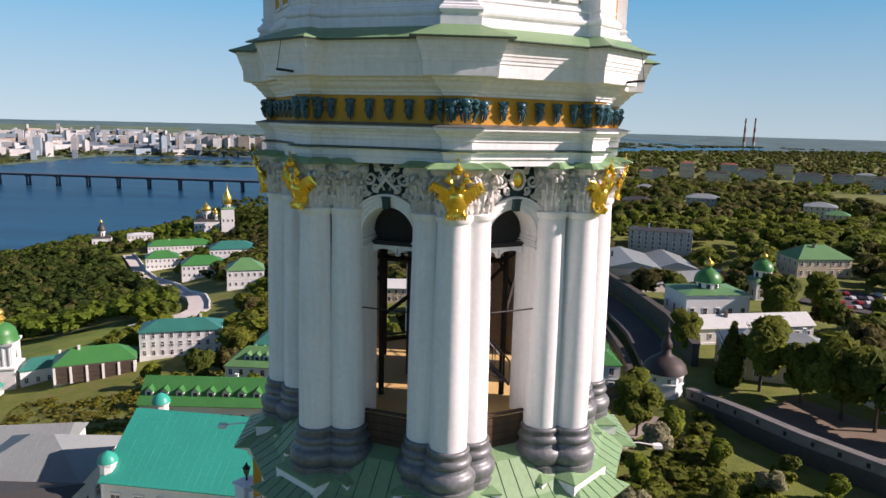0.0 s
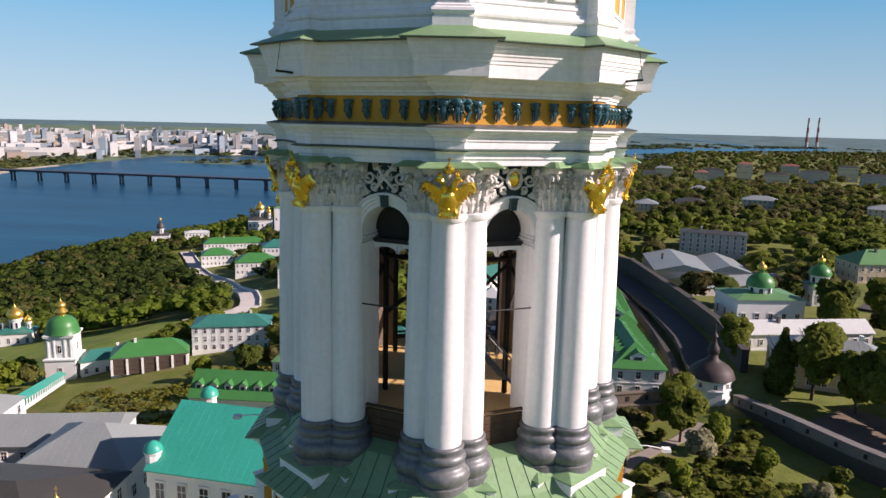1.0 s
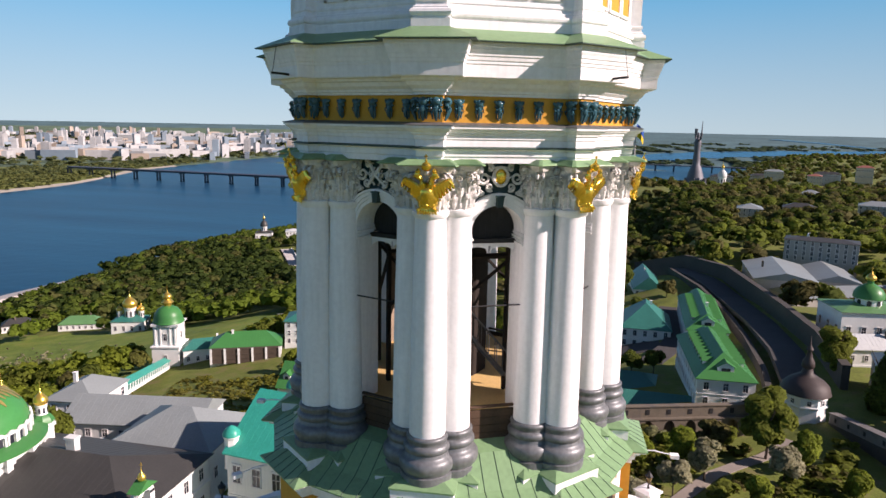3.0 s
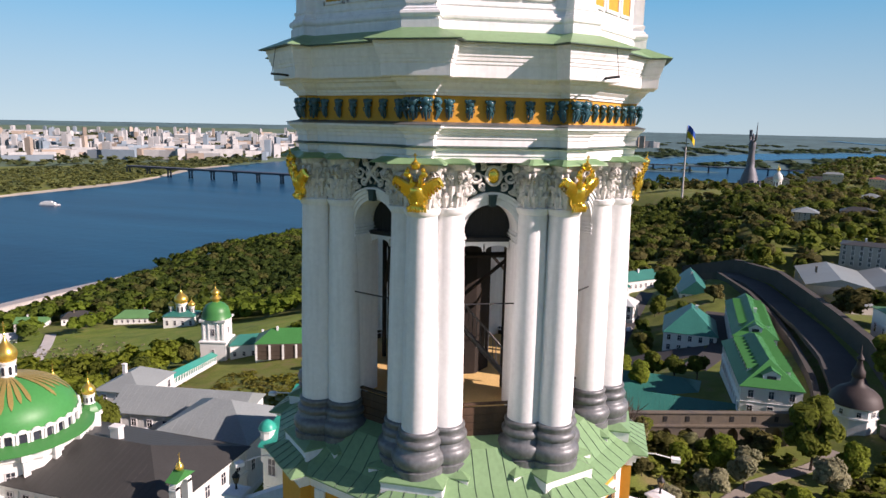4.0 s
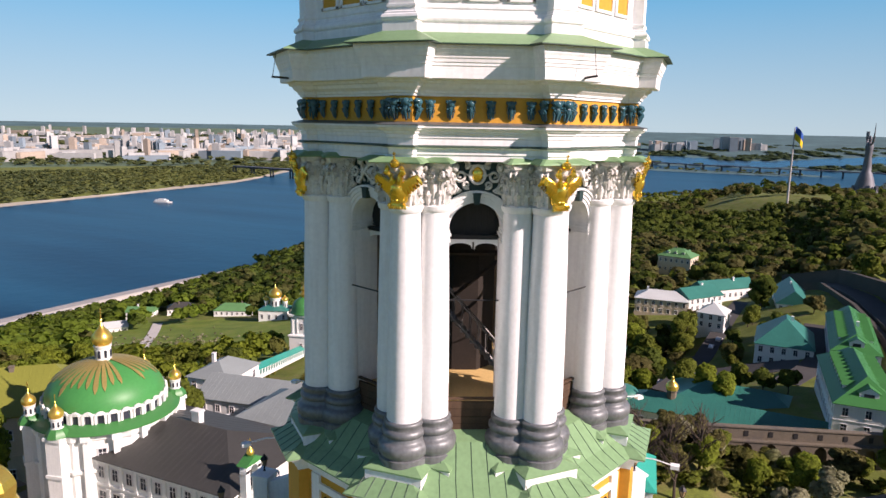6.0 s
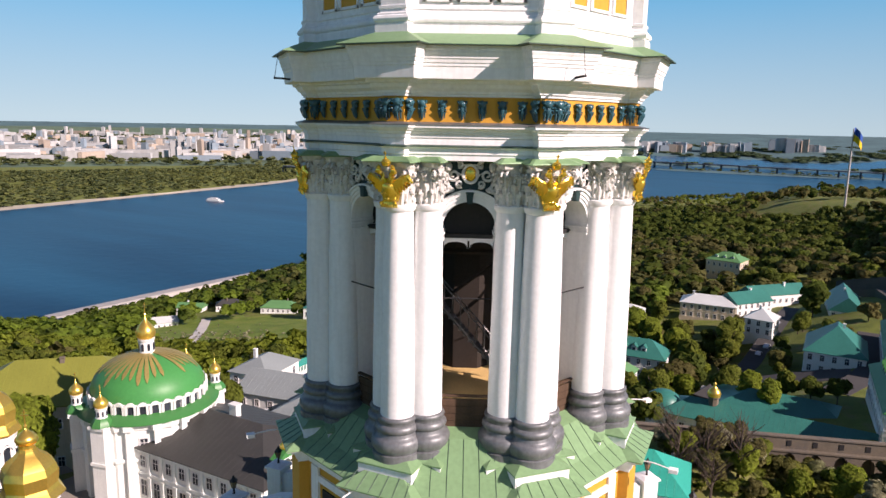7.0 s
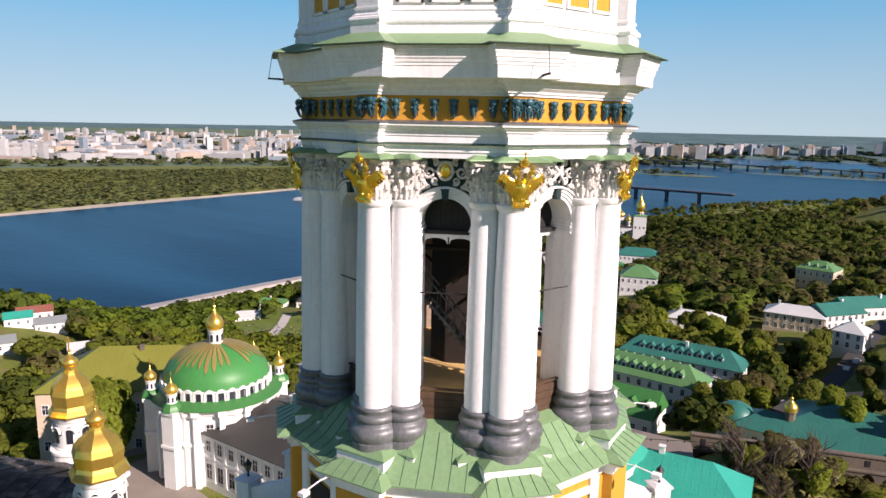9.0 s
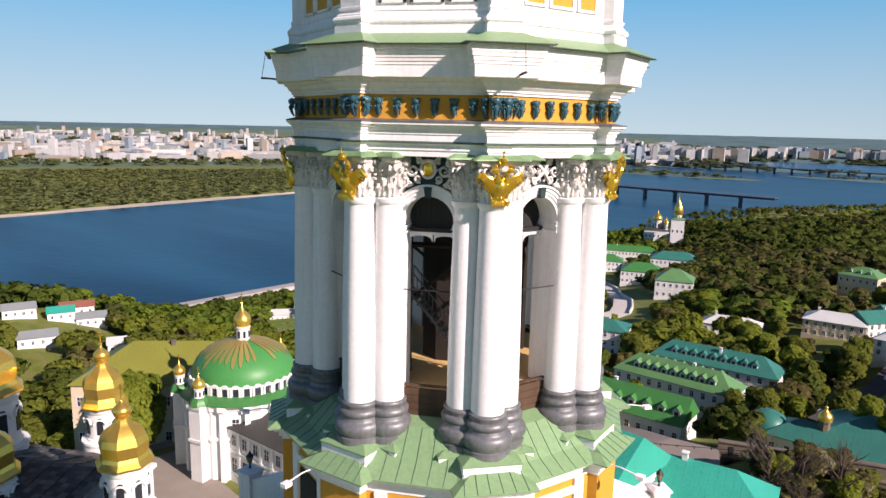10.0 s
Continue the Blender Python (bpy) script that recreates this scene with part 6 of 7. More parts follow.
for x, y, z, r, h in ((-45.2, 88.0, 6.0, 1.1, 3.2), (-67.7, 158.7, -17.0, 1.8, 4.8)):
    tt = root("roof_turret", x, y, z, 0, "small white turret with a turquoise cap on a gable", "turret", "gable turrets")
    g = Geo()
    g.lathe([(r, -8.0 if r > 1.5 else -1.5), (r, h), (r * 1.18, h + 0.2), (r * 1.18, h + 0.5)], 8)
    part("wall", g, WALLW, tt)
    g = Geo()
    g.lathe([(r * 1.27, h + 0.5), (r * 1.1, h + 0.5 + 0.55 * r), (r * 0.64, h + 0.5 + r), (0.1, h + 0.5 + 1.3 * r)], 10)
    part("cap", g, RTEAL, tt, smooth=40)

# covered stair, paths, roads, courtyard
house(-146.5, 249.5, -44.0, 35, 22, 9, 8, 3.2, "hip", RDTEAL, "white wing with a teal roof beside a gate tower", rows=1, group="monastery houses")

# small gilded cupola on the ridge of the gallery
cu = root("roof_cupola", -3.0, 175.1, -12.0, 0, "small gilded cupola on a brown drum over a teal roof", "cupola")
g = Geo()
g.lathe([(1.35, -1.2), (1.35, 0.2), (1.2, 0.3), (1.2, 3.2), (1.5, 3.35), (1.5, 3.6)], 8)
part("drum", g, WALLB, cu)
g = Geo()
g.lathe([(1.45, 3.6), (1.62, 4.3), (1.4, 5.0), (0.8, 5.6), (0.4, 6.0), (0.3, 6.4), (0.42, 6.7), (0.1, 7.1)], 16)
part("dome", g, DOMEGOLD, cu, smooth=50)
g = Geo()
cross(g, 0, 0, 7.0, 1.1)
part("cross", g, DOMEGOLD, cu)
cs = root("covered_stairway", 0, 0, 0, 0, "long covered stairway with a turquoise roof", "stairway")
P0, P1 = Vector((-120.0, 153.0, -17.0)), Vector((-157.0, 233.0, -38.5))
SD = (P1 - P0).normalized()
SN = Vector((-SD.y, SD.x, 0)).normalized()
for fx, fy in ((-124, 162), (-132, 179), (-140, 196), (-148, 213), (-155, 228)):
    FOOT.append((fx, fy, 9, 4, math.atan2(SD.y, SD.x)))
g = Geo()
g.loft([[tuple(p + SN * w + Vector((0, 0, z))) for w, z in ((-1.7, -3.4), (1.7, -3.4), (1.7, 0), (-1.7, 0))] for p in (P0, P1)])
part("wall", g, WALLW, cs)
g = Geo()
g.loft([[tuple(p + SN * w + Vector((0, 0, z))) for w, z in ((-2.3, -0.15), (2.3, -0.15), (2.3, 0.05), (0, 1.3), (-2.3, 0.05))] for p in (P0, P1)])
part("roof", g, RTEAL, cs)
for i in range(24):
    p = P0.lerp(P1, (i + 0.5) / 24)
    for w in (-1.74, 1.74):
        g = Geo()
        q = p + SN * w
        g.box(q.x, q.y, q.z - 1.25, 1.9, 0.1, 1.4, math.atan2(SD.y, SD.x))
        part("opening", g, RDTEAL, cs)
strip("path", [(-262, 238), (-275, 258), (-300, 287), (-331, 321)], 6, CONCRETE, "pale straight path across a meadow", category="path")
WINDING = [(-307, 662), (-285, 626), (-264, 590), (-242, 556), (-203, 504), (-180, 462), (-159, 423), (-143, 390), (-132, 364), (-126, 346), (-127, 334), (-136, 324), (-150, 318)]
strip("road", WINDING, 11, CONCRETE, "pale winding road down a wooded slope")
for hx, hy in WINDING[:-2]:
    FOOT.append((hx + 10, hy + 2, 10, 9, 0))
    hl = math.hypot(hx, hy)
    FOOT.append((hx * (1 - 22 / hl), hy * (1 - 22 / hl), 9, 9, 0))
wall_run("road_parapet", [(x + 5.2, y + 1.0) for x, y in WINDING[:-3]], 1.5, 0.7, WALLW, "low white parapet along a winding road")
wall_run("road_parapet", [(x - 5.0, y - 2.0) for x, y in WINDING[:-3]], 1.0, 0.6, WALLG, "low grey parapet along a winding road")
HIGHWAY = [(-488, 312), (-482, 380), (-477, 430), (-471, 480), (-463, 530), (-452, 580), (-438, 622), (-426, 655)]
viaduct = strip("road", HIGHWAY, 11, GREYROAD, "riverside highway curving on a low viaduct", zs=-93.6)
for (hx, hy), (kx, ky) in zip(HIGHWAY[:-1], HIGHWAY[1:]):
    n = int(math.hypot(kx - hx, ky - hy) / 7)
    for i in range(n):
        g = Geo()
        g.box(hx + (kx - hx) * i / n + 4.5, hy + (ky - hy) * i / n + 1.5, -98.6, 1.2, 1.2, 7.5)
        part("viaduct_pillar", g, WALLW, viaduct)
wall_run("highway_parapet", [(x + 5.6, y + 1.6) for x, y in HIGHWAY], 3.4, 0.4, WALLG, "low pale parapet along a riverside highway")
strip("path", [(20, 110), (29, 124), (40, 136), (47, 146)], 2.5, PAVING, "pale winding park path", category="path")
strip("pavement", [(-44, 115), (-26.4, 121), (-12, 125.8)], 10, PAVING, "worn paved terrace above a slope", category="pavement")
# white flank of an outdoor stair below the wall
flank = root("stair_flank", 0, 0, 0, 0, "sloping whitewashed stair flank in the scrub", "stair")
g = Geo()
rows = []
for i in range(9):
    u = i / 8
    x, y, w = -2.5 - 0.8 * u, 119 + 15 * u, 1.7 - 1.1 * u
    z = ground_at(x, y)
    rows.append([(x - w, y, z - 1), (x + w, y, z - 1), (x + w, y, z + 0.5 + 0.3 * u), (x - w, y, z + 0.5 + 0.3 * u)])
g.loft(rows)
part("flank", g, WALLW, flank)
fence = root("terrace_fence", 0, 0, 0, 0, "dark iron railing along a terrace edge", "fence")
for i in range(17):
    fa = -40 + 3.0 * i
    fx, fy = -14 + 0.9486 * fa, 131.5 + 0.3165 * fa - 0.6
    g = Geo()
    g.box(fx, fy, ground_at(fx, fy) + 0.5, 0.16, 0.16, 1.5)
    part("post", g, IRON, fence)
    if i < 16:
        ex, ey = fx + 2.846, fy + 0.95
        g = Geo()
        for z in (0.55, 1.15):
            g.tube([(fx, fy, ground_at(fx, fy) + z), (ex, ey, ground_at(ex, ey) + z)], 0.06, 5)
        part("rail", g, IRON, fence)
strip("pavement", [(24, 208), (30, 222), (35, 240), (35, 275)], 7, ASPHALT, "dark asphalt yard between houses", category="yard")
strip("pavement", [(2, 226), (14, 229), (28, 228)], 11, ASPHALT, "dark asphalt yard before a house", category="yard")
strip("pavement", [(-50, 160), (-33, 150), (-12, 148)], 14, PAVING, "grey paved terrace beside a wall", category="pavement")
strip("pavement", [(-100, 66), (-82, 63), (-60, 60), (-40, 52)], 12, PAVING, "pale stone paved courtyard", category="pavement")
strip("pavement", [(72, 148), (88, 126), (104, 96)], 26, DIRT, "bare brown earth yard behind a wall", category="yard")
strip("pavement", [(140, 262), (160, 245)], 34, ASPHALT, "dark asphalt car park", category="car park")
strip("road", [(-10, 215), (0, 250), (5, 290), (10, 330)], 6, ASPHALT, "narrow lane between the houses")
church_by = house(-114, 82, -12, 42, 34, 20, 15, 6, "hip", ROLIVE, "long cream house under an olive green roof", wall=WALLC, rows=2)

# ---- parked cars ----
def car(x, y, yaw, paint):
    c = root("car", x, y, ground_at(x, y) + 0.14, yaw, "parked car on dark asphalt", "car", "parked cars")
    g = Geo()
    g.loft([[(a, s * 0.85, z) for a, z in ((-2.1, 0.3), (2.1, 0.3), (2.1, 0.75), (1.0, 0.92), (0.5, 1.4), (-1.3, 1.42), (-1.9, 0.95), (-2.1, 0.85))] for s in (-1, 1)])
    part("body", g, paint, c)
    g = Geo()
    g.loft([[(a, s * 0.87, z) for a, z in ((0.75, 0.98), (0.42, 1.34), (-1.25, 1.35), (-1.7, 0.98))] for s in (-1, 1)])
    part("windows", g, PANE, c)
    for sx in (-1.3, 1.35):
        for sy in (-0.8, 0.8):
            g = Geo()
            g.lathe([(0.33, -0.1), (0.33, 0.1)], 12)
            part("wheel", g, IRON, c, m=pose(sx, sy, 0.33, 90, 0, 0))


PAINTS = [mat("car paint " + n, c, 0.3, 0.2, vary=0.03) for n, c in (("white", (0.7, 0.7, 0.7)), ("dark", (0.03, 0.03, 0.04)), ("silver", (0.4, 0.41, 0.43)), ("red", (0.3, 0.03, 0.03)))]
rng = random.Random(8)
for i in range(9):
    for j in range(4):
        if rng.random() < 0.75:
            car(137 + 3.1 * i + rng.uniform(-0.2, 0.2) + 1.2 * j, 242 + 6.6 * j + rng.uniform(-0.4, 0.4), 84 + rng.uniform(-4, 4), rng.choice(PAINTS))
for x, y in ((2, 262), (4, 270), (6, 300), (-11, 228), (-9, 236)):
    car(x, y, 80, PAINTS[0])

# ---- river bridge ----
br = root("river_bridge", -330, 1520, WATER, 175.3, "long low girder bridge on paired river piers", "bridge")
g = Geo()
g.box(510, 0, 25.4, 1060, 22, 1.8)
g.box(510, -8, 23.2, 1060, 1.4, 3.4)
g.box(510, 8, 23.2, 1060, 1.4, 3.4)
part("deck", g, STEEL, br)
g = Geo()
for s in (-5, 5):
    g.lathe([(2.5, -6), (2.2, 18.0), (3.2, 19.6), (3.2, 20.6)], 10, 0, s)
g.box(0, 0, 20.6, 5.2, 18, 2.2)
pier_mesh = g.mesh("pier", STEEL)
for i in range(15):
    part("pier", pier_mesh, None, br, m=pose(50 + 71 * i, 0, 0))
br2 = root("river_bridge", -1150, 2980, WATER, -12, "distant low bridge across the river channels", "bridge")
g = Geo()
g.box(900, 0, 22.5, 1800, 20, 3)
part("deck", g, STEEL, br2)
for i in range(28):
    part("pier", pier_mesh, None, br2, m=pose(20 + 65 * i, 0, 0))

# ---- monument hill: statue, flag, white church ----
st = root("monument", 131, 990, -23, 200, "tall grey metal monument statue on a stepped round base", "monument")
st.scale = (0.92, 0.92, 0.845)
STEELM = mat("dull stainless steel", (0.13, 0.135, 0.15), 0.6, 0.3, vary=0.1, scale=0.1)
g = Geo()
g.lathe([(19, -4), (18, 4), (15, 8), (12.5, 14), (9.5, 26), (7, 34), (5.6, 36), (5.4, 44), (4.2, 56), (4.6, 66), (5.0, 72), (3.6, 76), (1.6, 78), (2.2, 81), (1.6, 85), (0.4, 87)], 18)
for i in range(6):
    g.box(15 * math.cos(i), 15 * math.sin(i), 6, 5, 3, 20, i, taper=0.5)
g.tube([(0, 3, 73), (0, 8, 79), (0, 9, 86)], 1.6, 8)
g.tube([(0, 9, 86), (0, 9.5, 104)], 0.9, 6, r1=0.3)
g.tube([(0, -3, 73), (0, -7, 78), (0, -8, 84)], 1.6, 8)
g.box(-0.5, -8.4, 87.5, 1.0, 7, 10)
part("statue", g, STEELM, st, smooth=35)
church(163, 976, -25.5, 10, 22, 16, 8, RWHITE, "white hilltop church with a tall white drum", [(0, 0, 5, 8, 12, RWHITE)])
fl = root("flagpole", 38, 712, ground_at(38, 712), 0, "tall pale flagpole with a blue and yellow flag", "flagpole")
g = Geo()
g.lathe([(1.0, -1), (0.8, 40), (0.4, 70)], 10)
part("pole", g, WALLG, fl, smooth=40)
for nm, z0, c in (("flag_blue", 65.0, (0.01, 0.08, 0.35)), ("flag_yellow", 59.0, (0.75, 0.50, 0.01))):
    g = Geo()
    rr = []
    for i in range(11):
        u = i / 10
        sag = -6 * u * u - 2 * u
        yy = 1.2 * math.sin(u * 7)
        rr.append([(0.5 + 7 * u, yy - 0.05, z0 + sag), (0.5 + 7 * u, yy + 0.05, z0 + sag), (0.5 + 7 * u, yy + 0.05, z0 + 6 + sag), (0.5 + 7 * u, yy - 0.05, z0 + 6 + sag)])
    g.loft(rr)
    part(nm, g, mat(nm, c, 0.7), fl)
for i, (x, y) in enumerate(((1552, 3741), (1607, 3751))):
    ch = root("power_station_chimney", x * 0.99, y * 0.99, ground_at(x * 0.99, y * 0.99), 0, "distant banded power station chimney", "chimney", "power station chimneys")
    g = Geo()
    for k in range(6):
        g.lathe([(8 - 0.7 * k, 24 * k - (30 if k == 0 else 0)), (7.4 - 0.7 * k, 24 * (k + 1))], 12, mi=k % 2)
    part("shaft", g, [WALLG, RRED], ch)
boat = root("river_boat", -1010, 985, WATER, 10, "small white passenger boat on the river", "boat")
g = Geo()
g.loft([[(x, s * w, z) for x, w, z in ((-18, 3.5, 0), (12, 3.5, 0), (20, 0.3, 0.4), (20, 0.4, 3), (12, 4, 2.6), (-18, 4, 2.6))] for s in (-1, 1)])
part("hull", g, WALLW, boat)
g = Geo()
g.box(-3, 0, 4, 26, 6, 3)
g.box(-2, 0, 6.5, 14, 5, 2)
part("cabin", g, WALLW, boat)

# ---- the far city ----
rng = np.random.default_rng(11)
CITY = mat("far apartment blocks", (0.40, 0.41, 0.40), 0.8, vary=0.2, scale=0.12, island=0.25)
CITYB = mat("far pink apartment blocks", (0.36, 0.30, 0.24), 0.8, vary=0.24, scale=0.03, island=0.3)
CITYD = mat("far blue-grey towers", (0.20, 0.26, 0.30), 0.8, vary=0.12, scale=0.12, island=0.3)


def far_place(az, true):
    r = true if true < 3200 else 3200 + 1700 * math.log(true / 3200) / math.log(7)
    return r * math.cos(az), r * math.sin(az), r / true


cities = [Geo(), Geo(), Geo()]
for i in range(1750):
    az = radians(rng.uniform(84, 178))
    true = rng.uniform(2750, 7600) if rng.random() < 0.75 else rng.uniform(2800, 4200)
    if az < radians(109.5):
        continue
    x, y, k = far_place(az, true)
    if inland(x, y)[1] < 30 or (x > -1900 and y < 1750):
        continue
    tall = rng.random()
    w, d, h = (rng.uniform(18, 30), rng.uniform(16, 24), rng.uniform(38, 78)) if tall < 0.24 else (rng.uniform(60, 160), rng.uniform(14, 20), rng.uniform(20, 36))
    kind = 0 if rng.random() < 0.70 else (1 if rng.random() < 0.42 else 2)
    if az < radians(118) and rng.random() < 0.4:
        kind = 2
    z = ground_at(x, y)
    yaw = rng.choice([0.4, 0.4 + math.pi / 2, 1.0]) + rng.normal(0, 0.1)
    cities[kind].box(x, y, z + h * k / 2 - 3, w * k, d * k, h * k + 6, yaw)
    if tall < 0.24 and rng.random() < 0.6:
        cities[kind].box(x, y, z + h * k, w * k * 0.4, d * k * 0.5, 8 * k, yaw)
# groups of tall slabs beyond the river channels: bearing, distance, spread, count, height, kinds
for az0, true, spread, n, tall, kinds in ((108.2, 3950, 1.5, 22, 62, (0, 0, 1)), (105.4, 3900, 1.1, 14, 60, (1, 0)), (103.2, 4600, 1.5, 16, 52, (0, 0, 2)), (101.2, 4750, 0.9, 11, 58, (2, 0)),
                                          (98.6, 4800, 2.0, 20, 58, (0, 1, 0, 2)), (96.2, 5000, 0.9, 10, 48, (0, 0, 2)), (94.7, 5200, 0.5, 6, 62, (2, 2)), (92.0, 5350, 1.4, 13, 88, (2, 0, 1)), (90.0, 5700, 0.5, 4, 46, (0,))):
    for i in range(n):
        x, y, k = far_place(radians(az0 + spread * rng.uniform(-1, 1)), true * rng.uniform(0.97, 1.08))
        h, z = tall * rng.uniform(0.75, 1.12), ground_at(x, y)
        cities[kinds[i % len(kinds)]].box(x, y, z + h * k / 2 - 3, rng.uniform(26, 62) * k, 20 * k, h * k + 6, rng.choice([0.1, 0.4, 1.5]) + rng.normal(0, 0.1))
for g, m, n in zip(cities, (CITY, CITYB, CITYD), ("pale", "pinkish", "blue-grey")):
    tagged(part("far_city_blocks", g, m), n + " apartment blocks of a distant city", "city", kind="stuff")

q_trees = []
for i in range(5200):
    az = radians(rng.uniform(106, 178))
    x, y, k = far_place(az, rng.uniform(2500, 7000))
    if inland(x, y)[1] > 20:
        q_trees.append((x, y, ground_at(x, y), k))


# river channels across the far plain: bearing, near and far edge
FARWATER = mat("pale far water", (0.03, 0.10, 0.17), 0.22, vary=0.15, scale=0.02)


def channel(rows, label):
    g, n = Geo(), 10
    rings = []
    for (a0, n0, f0), (a1, n1, f1) in zip(rows, rows[1:]):
        for j in range(n):
            u = j / n
            ring = []
            wob = 1 + 0.012 * math.sin(2.3 * (a0 + (a1 - a0) * u)) + 0.008 * math.sin(7.1 * (a0 + (a1 - a0) * u))
            for v in np.linspace(0, 1, 9):
                x, y, k = far_place(radians(a0 + (a1 - a0) * u), ((n0 + (n1 - n0) * u) * (1 - v) + (f0 + (f1 - f0) * u) * v) * wob)
                ring.append((x, y, EYE_Z - (EYE_Z + 99.5) * k + 1.6))
            rings.append(ring)
    g.v = [p for r in rings for p in r]
    g.f = [(9 * i + j, 9 * i + j + 1, 9 * i + j + 10, 9 * i + j + 9) for i in range(len(rings) - 1) for j in range(8)]
    g.m = [0] * len(g.f)
    tagged(part("water", g, FARWATER, smooth=60), label, "river", kind="structure")


channel([(66, 6300, 7300), (68.8, 6000, 6900), (72.6, 5350, 6200), (78.2, 4400, 5500), (82, 3900, 5000), (85.5, 3440, 4350), (88.6, 3160, 3800), (92, 3120, 3640), (95, 3250, 3950), (101.4, 3300, 4000), (104.5, 3700, 3820)], "pale blue river channel across a far plain")
channel([(77.9, 11600, 11800), (77.2, 11200, 11900), (74.5, 9300, 9900), (72.2, 7900, 8250), (70.8, 7000, 7300)], "thin pale winding river arm on a far plain")
p_trees = []
for i in range(5200):
    az, true = rng.uniform(62, 110), rng.uniform(3000, 7800)
    near, far = np.interp(az, [66, 68.8, 72.6, 78.2, 82, 85.5, 88.6, 92, 95, 101.4, 104.5], [6300, 6000, 5350, 4400, 3900, 3440, 3160, 3120, 3250, 3300, 3700]), np.interp(az, [66, 68.8, 72.6, 78.2, 82, 85.5, 88.6, 92, 95, 101.4, 104.5], [7300, 6900, 6200, 5500, 5000, 4350, 3800, 3640, 3950, 4000, 3820])
    patch = math.sin(0.9 * az + 0.0021 * true) + math.sin(2.1 * az - 0.0043 * true) + (1.0 if true < near or far < true < far * 1.2 else 0)
    x, y, k = far_place(radians(az), true)
    if near * 0.98 < true < far * 1.02 or patch < 0.5 or math.hypot(x, y) < 3100:
        continue
    p_trees.append((x, y, ground_at(x, y), k))

# ---- trees and woods ----
def leaf_mat(name, color, stain, grain=1.6):
    m = mat(name, color, 0.75, vary=0.22, scale=0.12, island=0.12, stain=stain)
    nt = m.node_tree
    b = nt.nodes["Principled BSDF"]
    b.inputs["Specular IOR Level"].default_value = 0.15
    tr, mx = nt.nodes.new("ShaderNodeBsdfTranslucent"), nt.nodes.new("ShaderNodeMixShader")
    mx.inputs[0].default_value = 0.5
    col = b.inputs["Base Color"].links[0].from_socket
    geo, fine = nt.nodes.new("ShaderNodeNewGeometry"), nt.nodes.new("ShaderNodeTexNoise")
    fine.inputs["Scale"].default_value, fine.inputs["Detail"].default_value, fine.inputs["Roughness"].default_value = grain, 4, 0.7
    nt.links.new(geo.outputs["Position"], fine.inputs["Vector"])
    rng_, mul = nt.nodes.new("ShaderNodeMapRange"), nt.nodes.new("ShaderNodeVectorMath")
    rng_.inputs["From Min"].default_value, rng_.inputs["From Max"].default_value = 0.34, 0.66
    rng_.inputs["To Min"].default_value, rng_.inputs["To Max"].default_value = (0.45, 1.5) if grain > 1 else (0.7, 1.3)
    nt.links.new(fine.outputs["Fac"], rng_.inputs["Value"])
    mul.operation = "SCALE"
    nt.links.new(col, mul.inputs[0])
    nt.links.new(rng_.outputs["Result"], mul.inputs["Scale"])
    nt.links.new(mul.outputs[0], b.inputs["Base Color"])
    nt.links.new(mul.outputs[0], tr.inputs["Color"])
    bump = nt.nodes.new("ShaderNodeBump")
    bump.inputs["Strength"].default_value, bump.inputs["Distance"].default_value = 0.8 if grain > 1 else 0.4, 0.7 / grain
    nt.links.new(fine.outputs["Fac"], bump.inputs["Height"])
    nt.links.new(bump.outputs["Normal"], b.inputs["Normal"])
    nt.links.new(b.outputs[0], mx.inputs[1])
    nt.links.new(tr.outputs[0], mx.inputs[2])
    nt.links.new(mx.outputs[0], nt.nodes["Material Output"].inputs["Surface"])
    return m


LEAVES = [leaf_mat("fresh yellow-green leaves", (0.205, 0.255, 0.028), (0.15, 0.205, 0.026)), leaf_mat("mid green leaves", (0.15, 0.185, 0.027), (0.18, 0.20, 0.03)),
          leaf_mat("olive brown buds", (0.16, 0.15, 0.05), (0.145, 0.155, 0.035)), leaf_mat("dark green leaves", (0.092, 0.128, 0.021), (0.125, 0.152, 0.027))]
# far leaves: the veil of distance haze is blended into their colours
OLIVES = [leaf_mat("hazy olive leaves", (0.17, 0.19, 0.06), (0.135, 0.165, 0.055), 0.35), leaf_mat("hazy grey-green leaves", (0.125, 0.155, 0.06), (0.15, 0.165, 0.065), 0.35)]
BLOSSOM = leaf_mat("pale blossom", (0.34, 0.33, 0.20), (0.20, 0.23, 0.08))


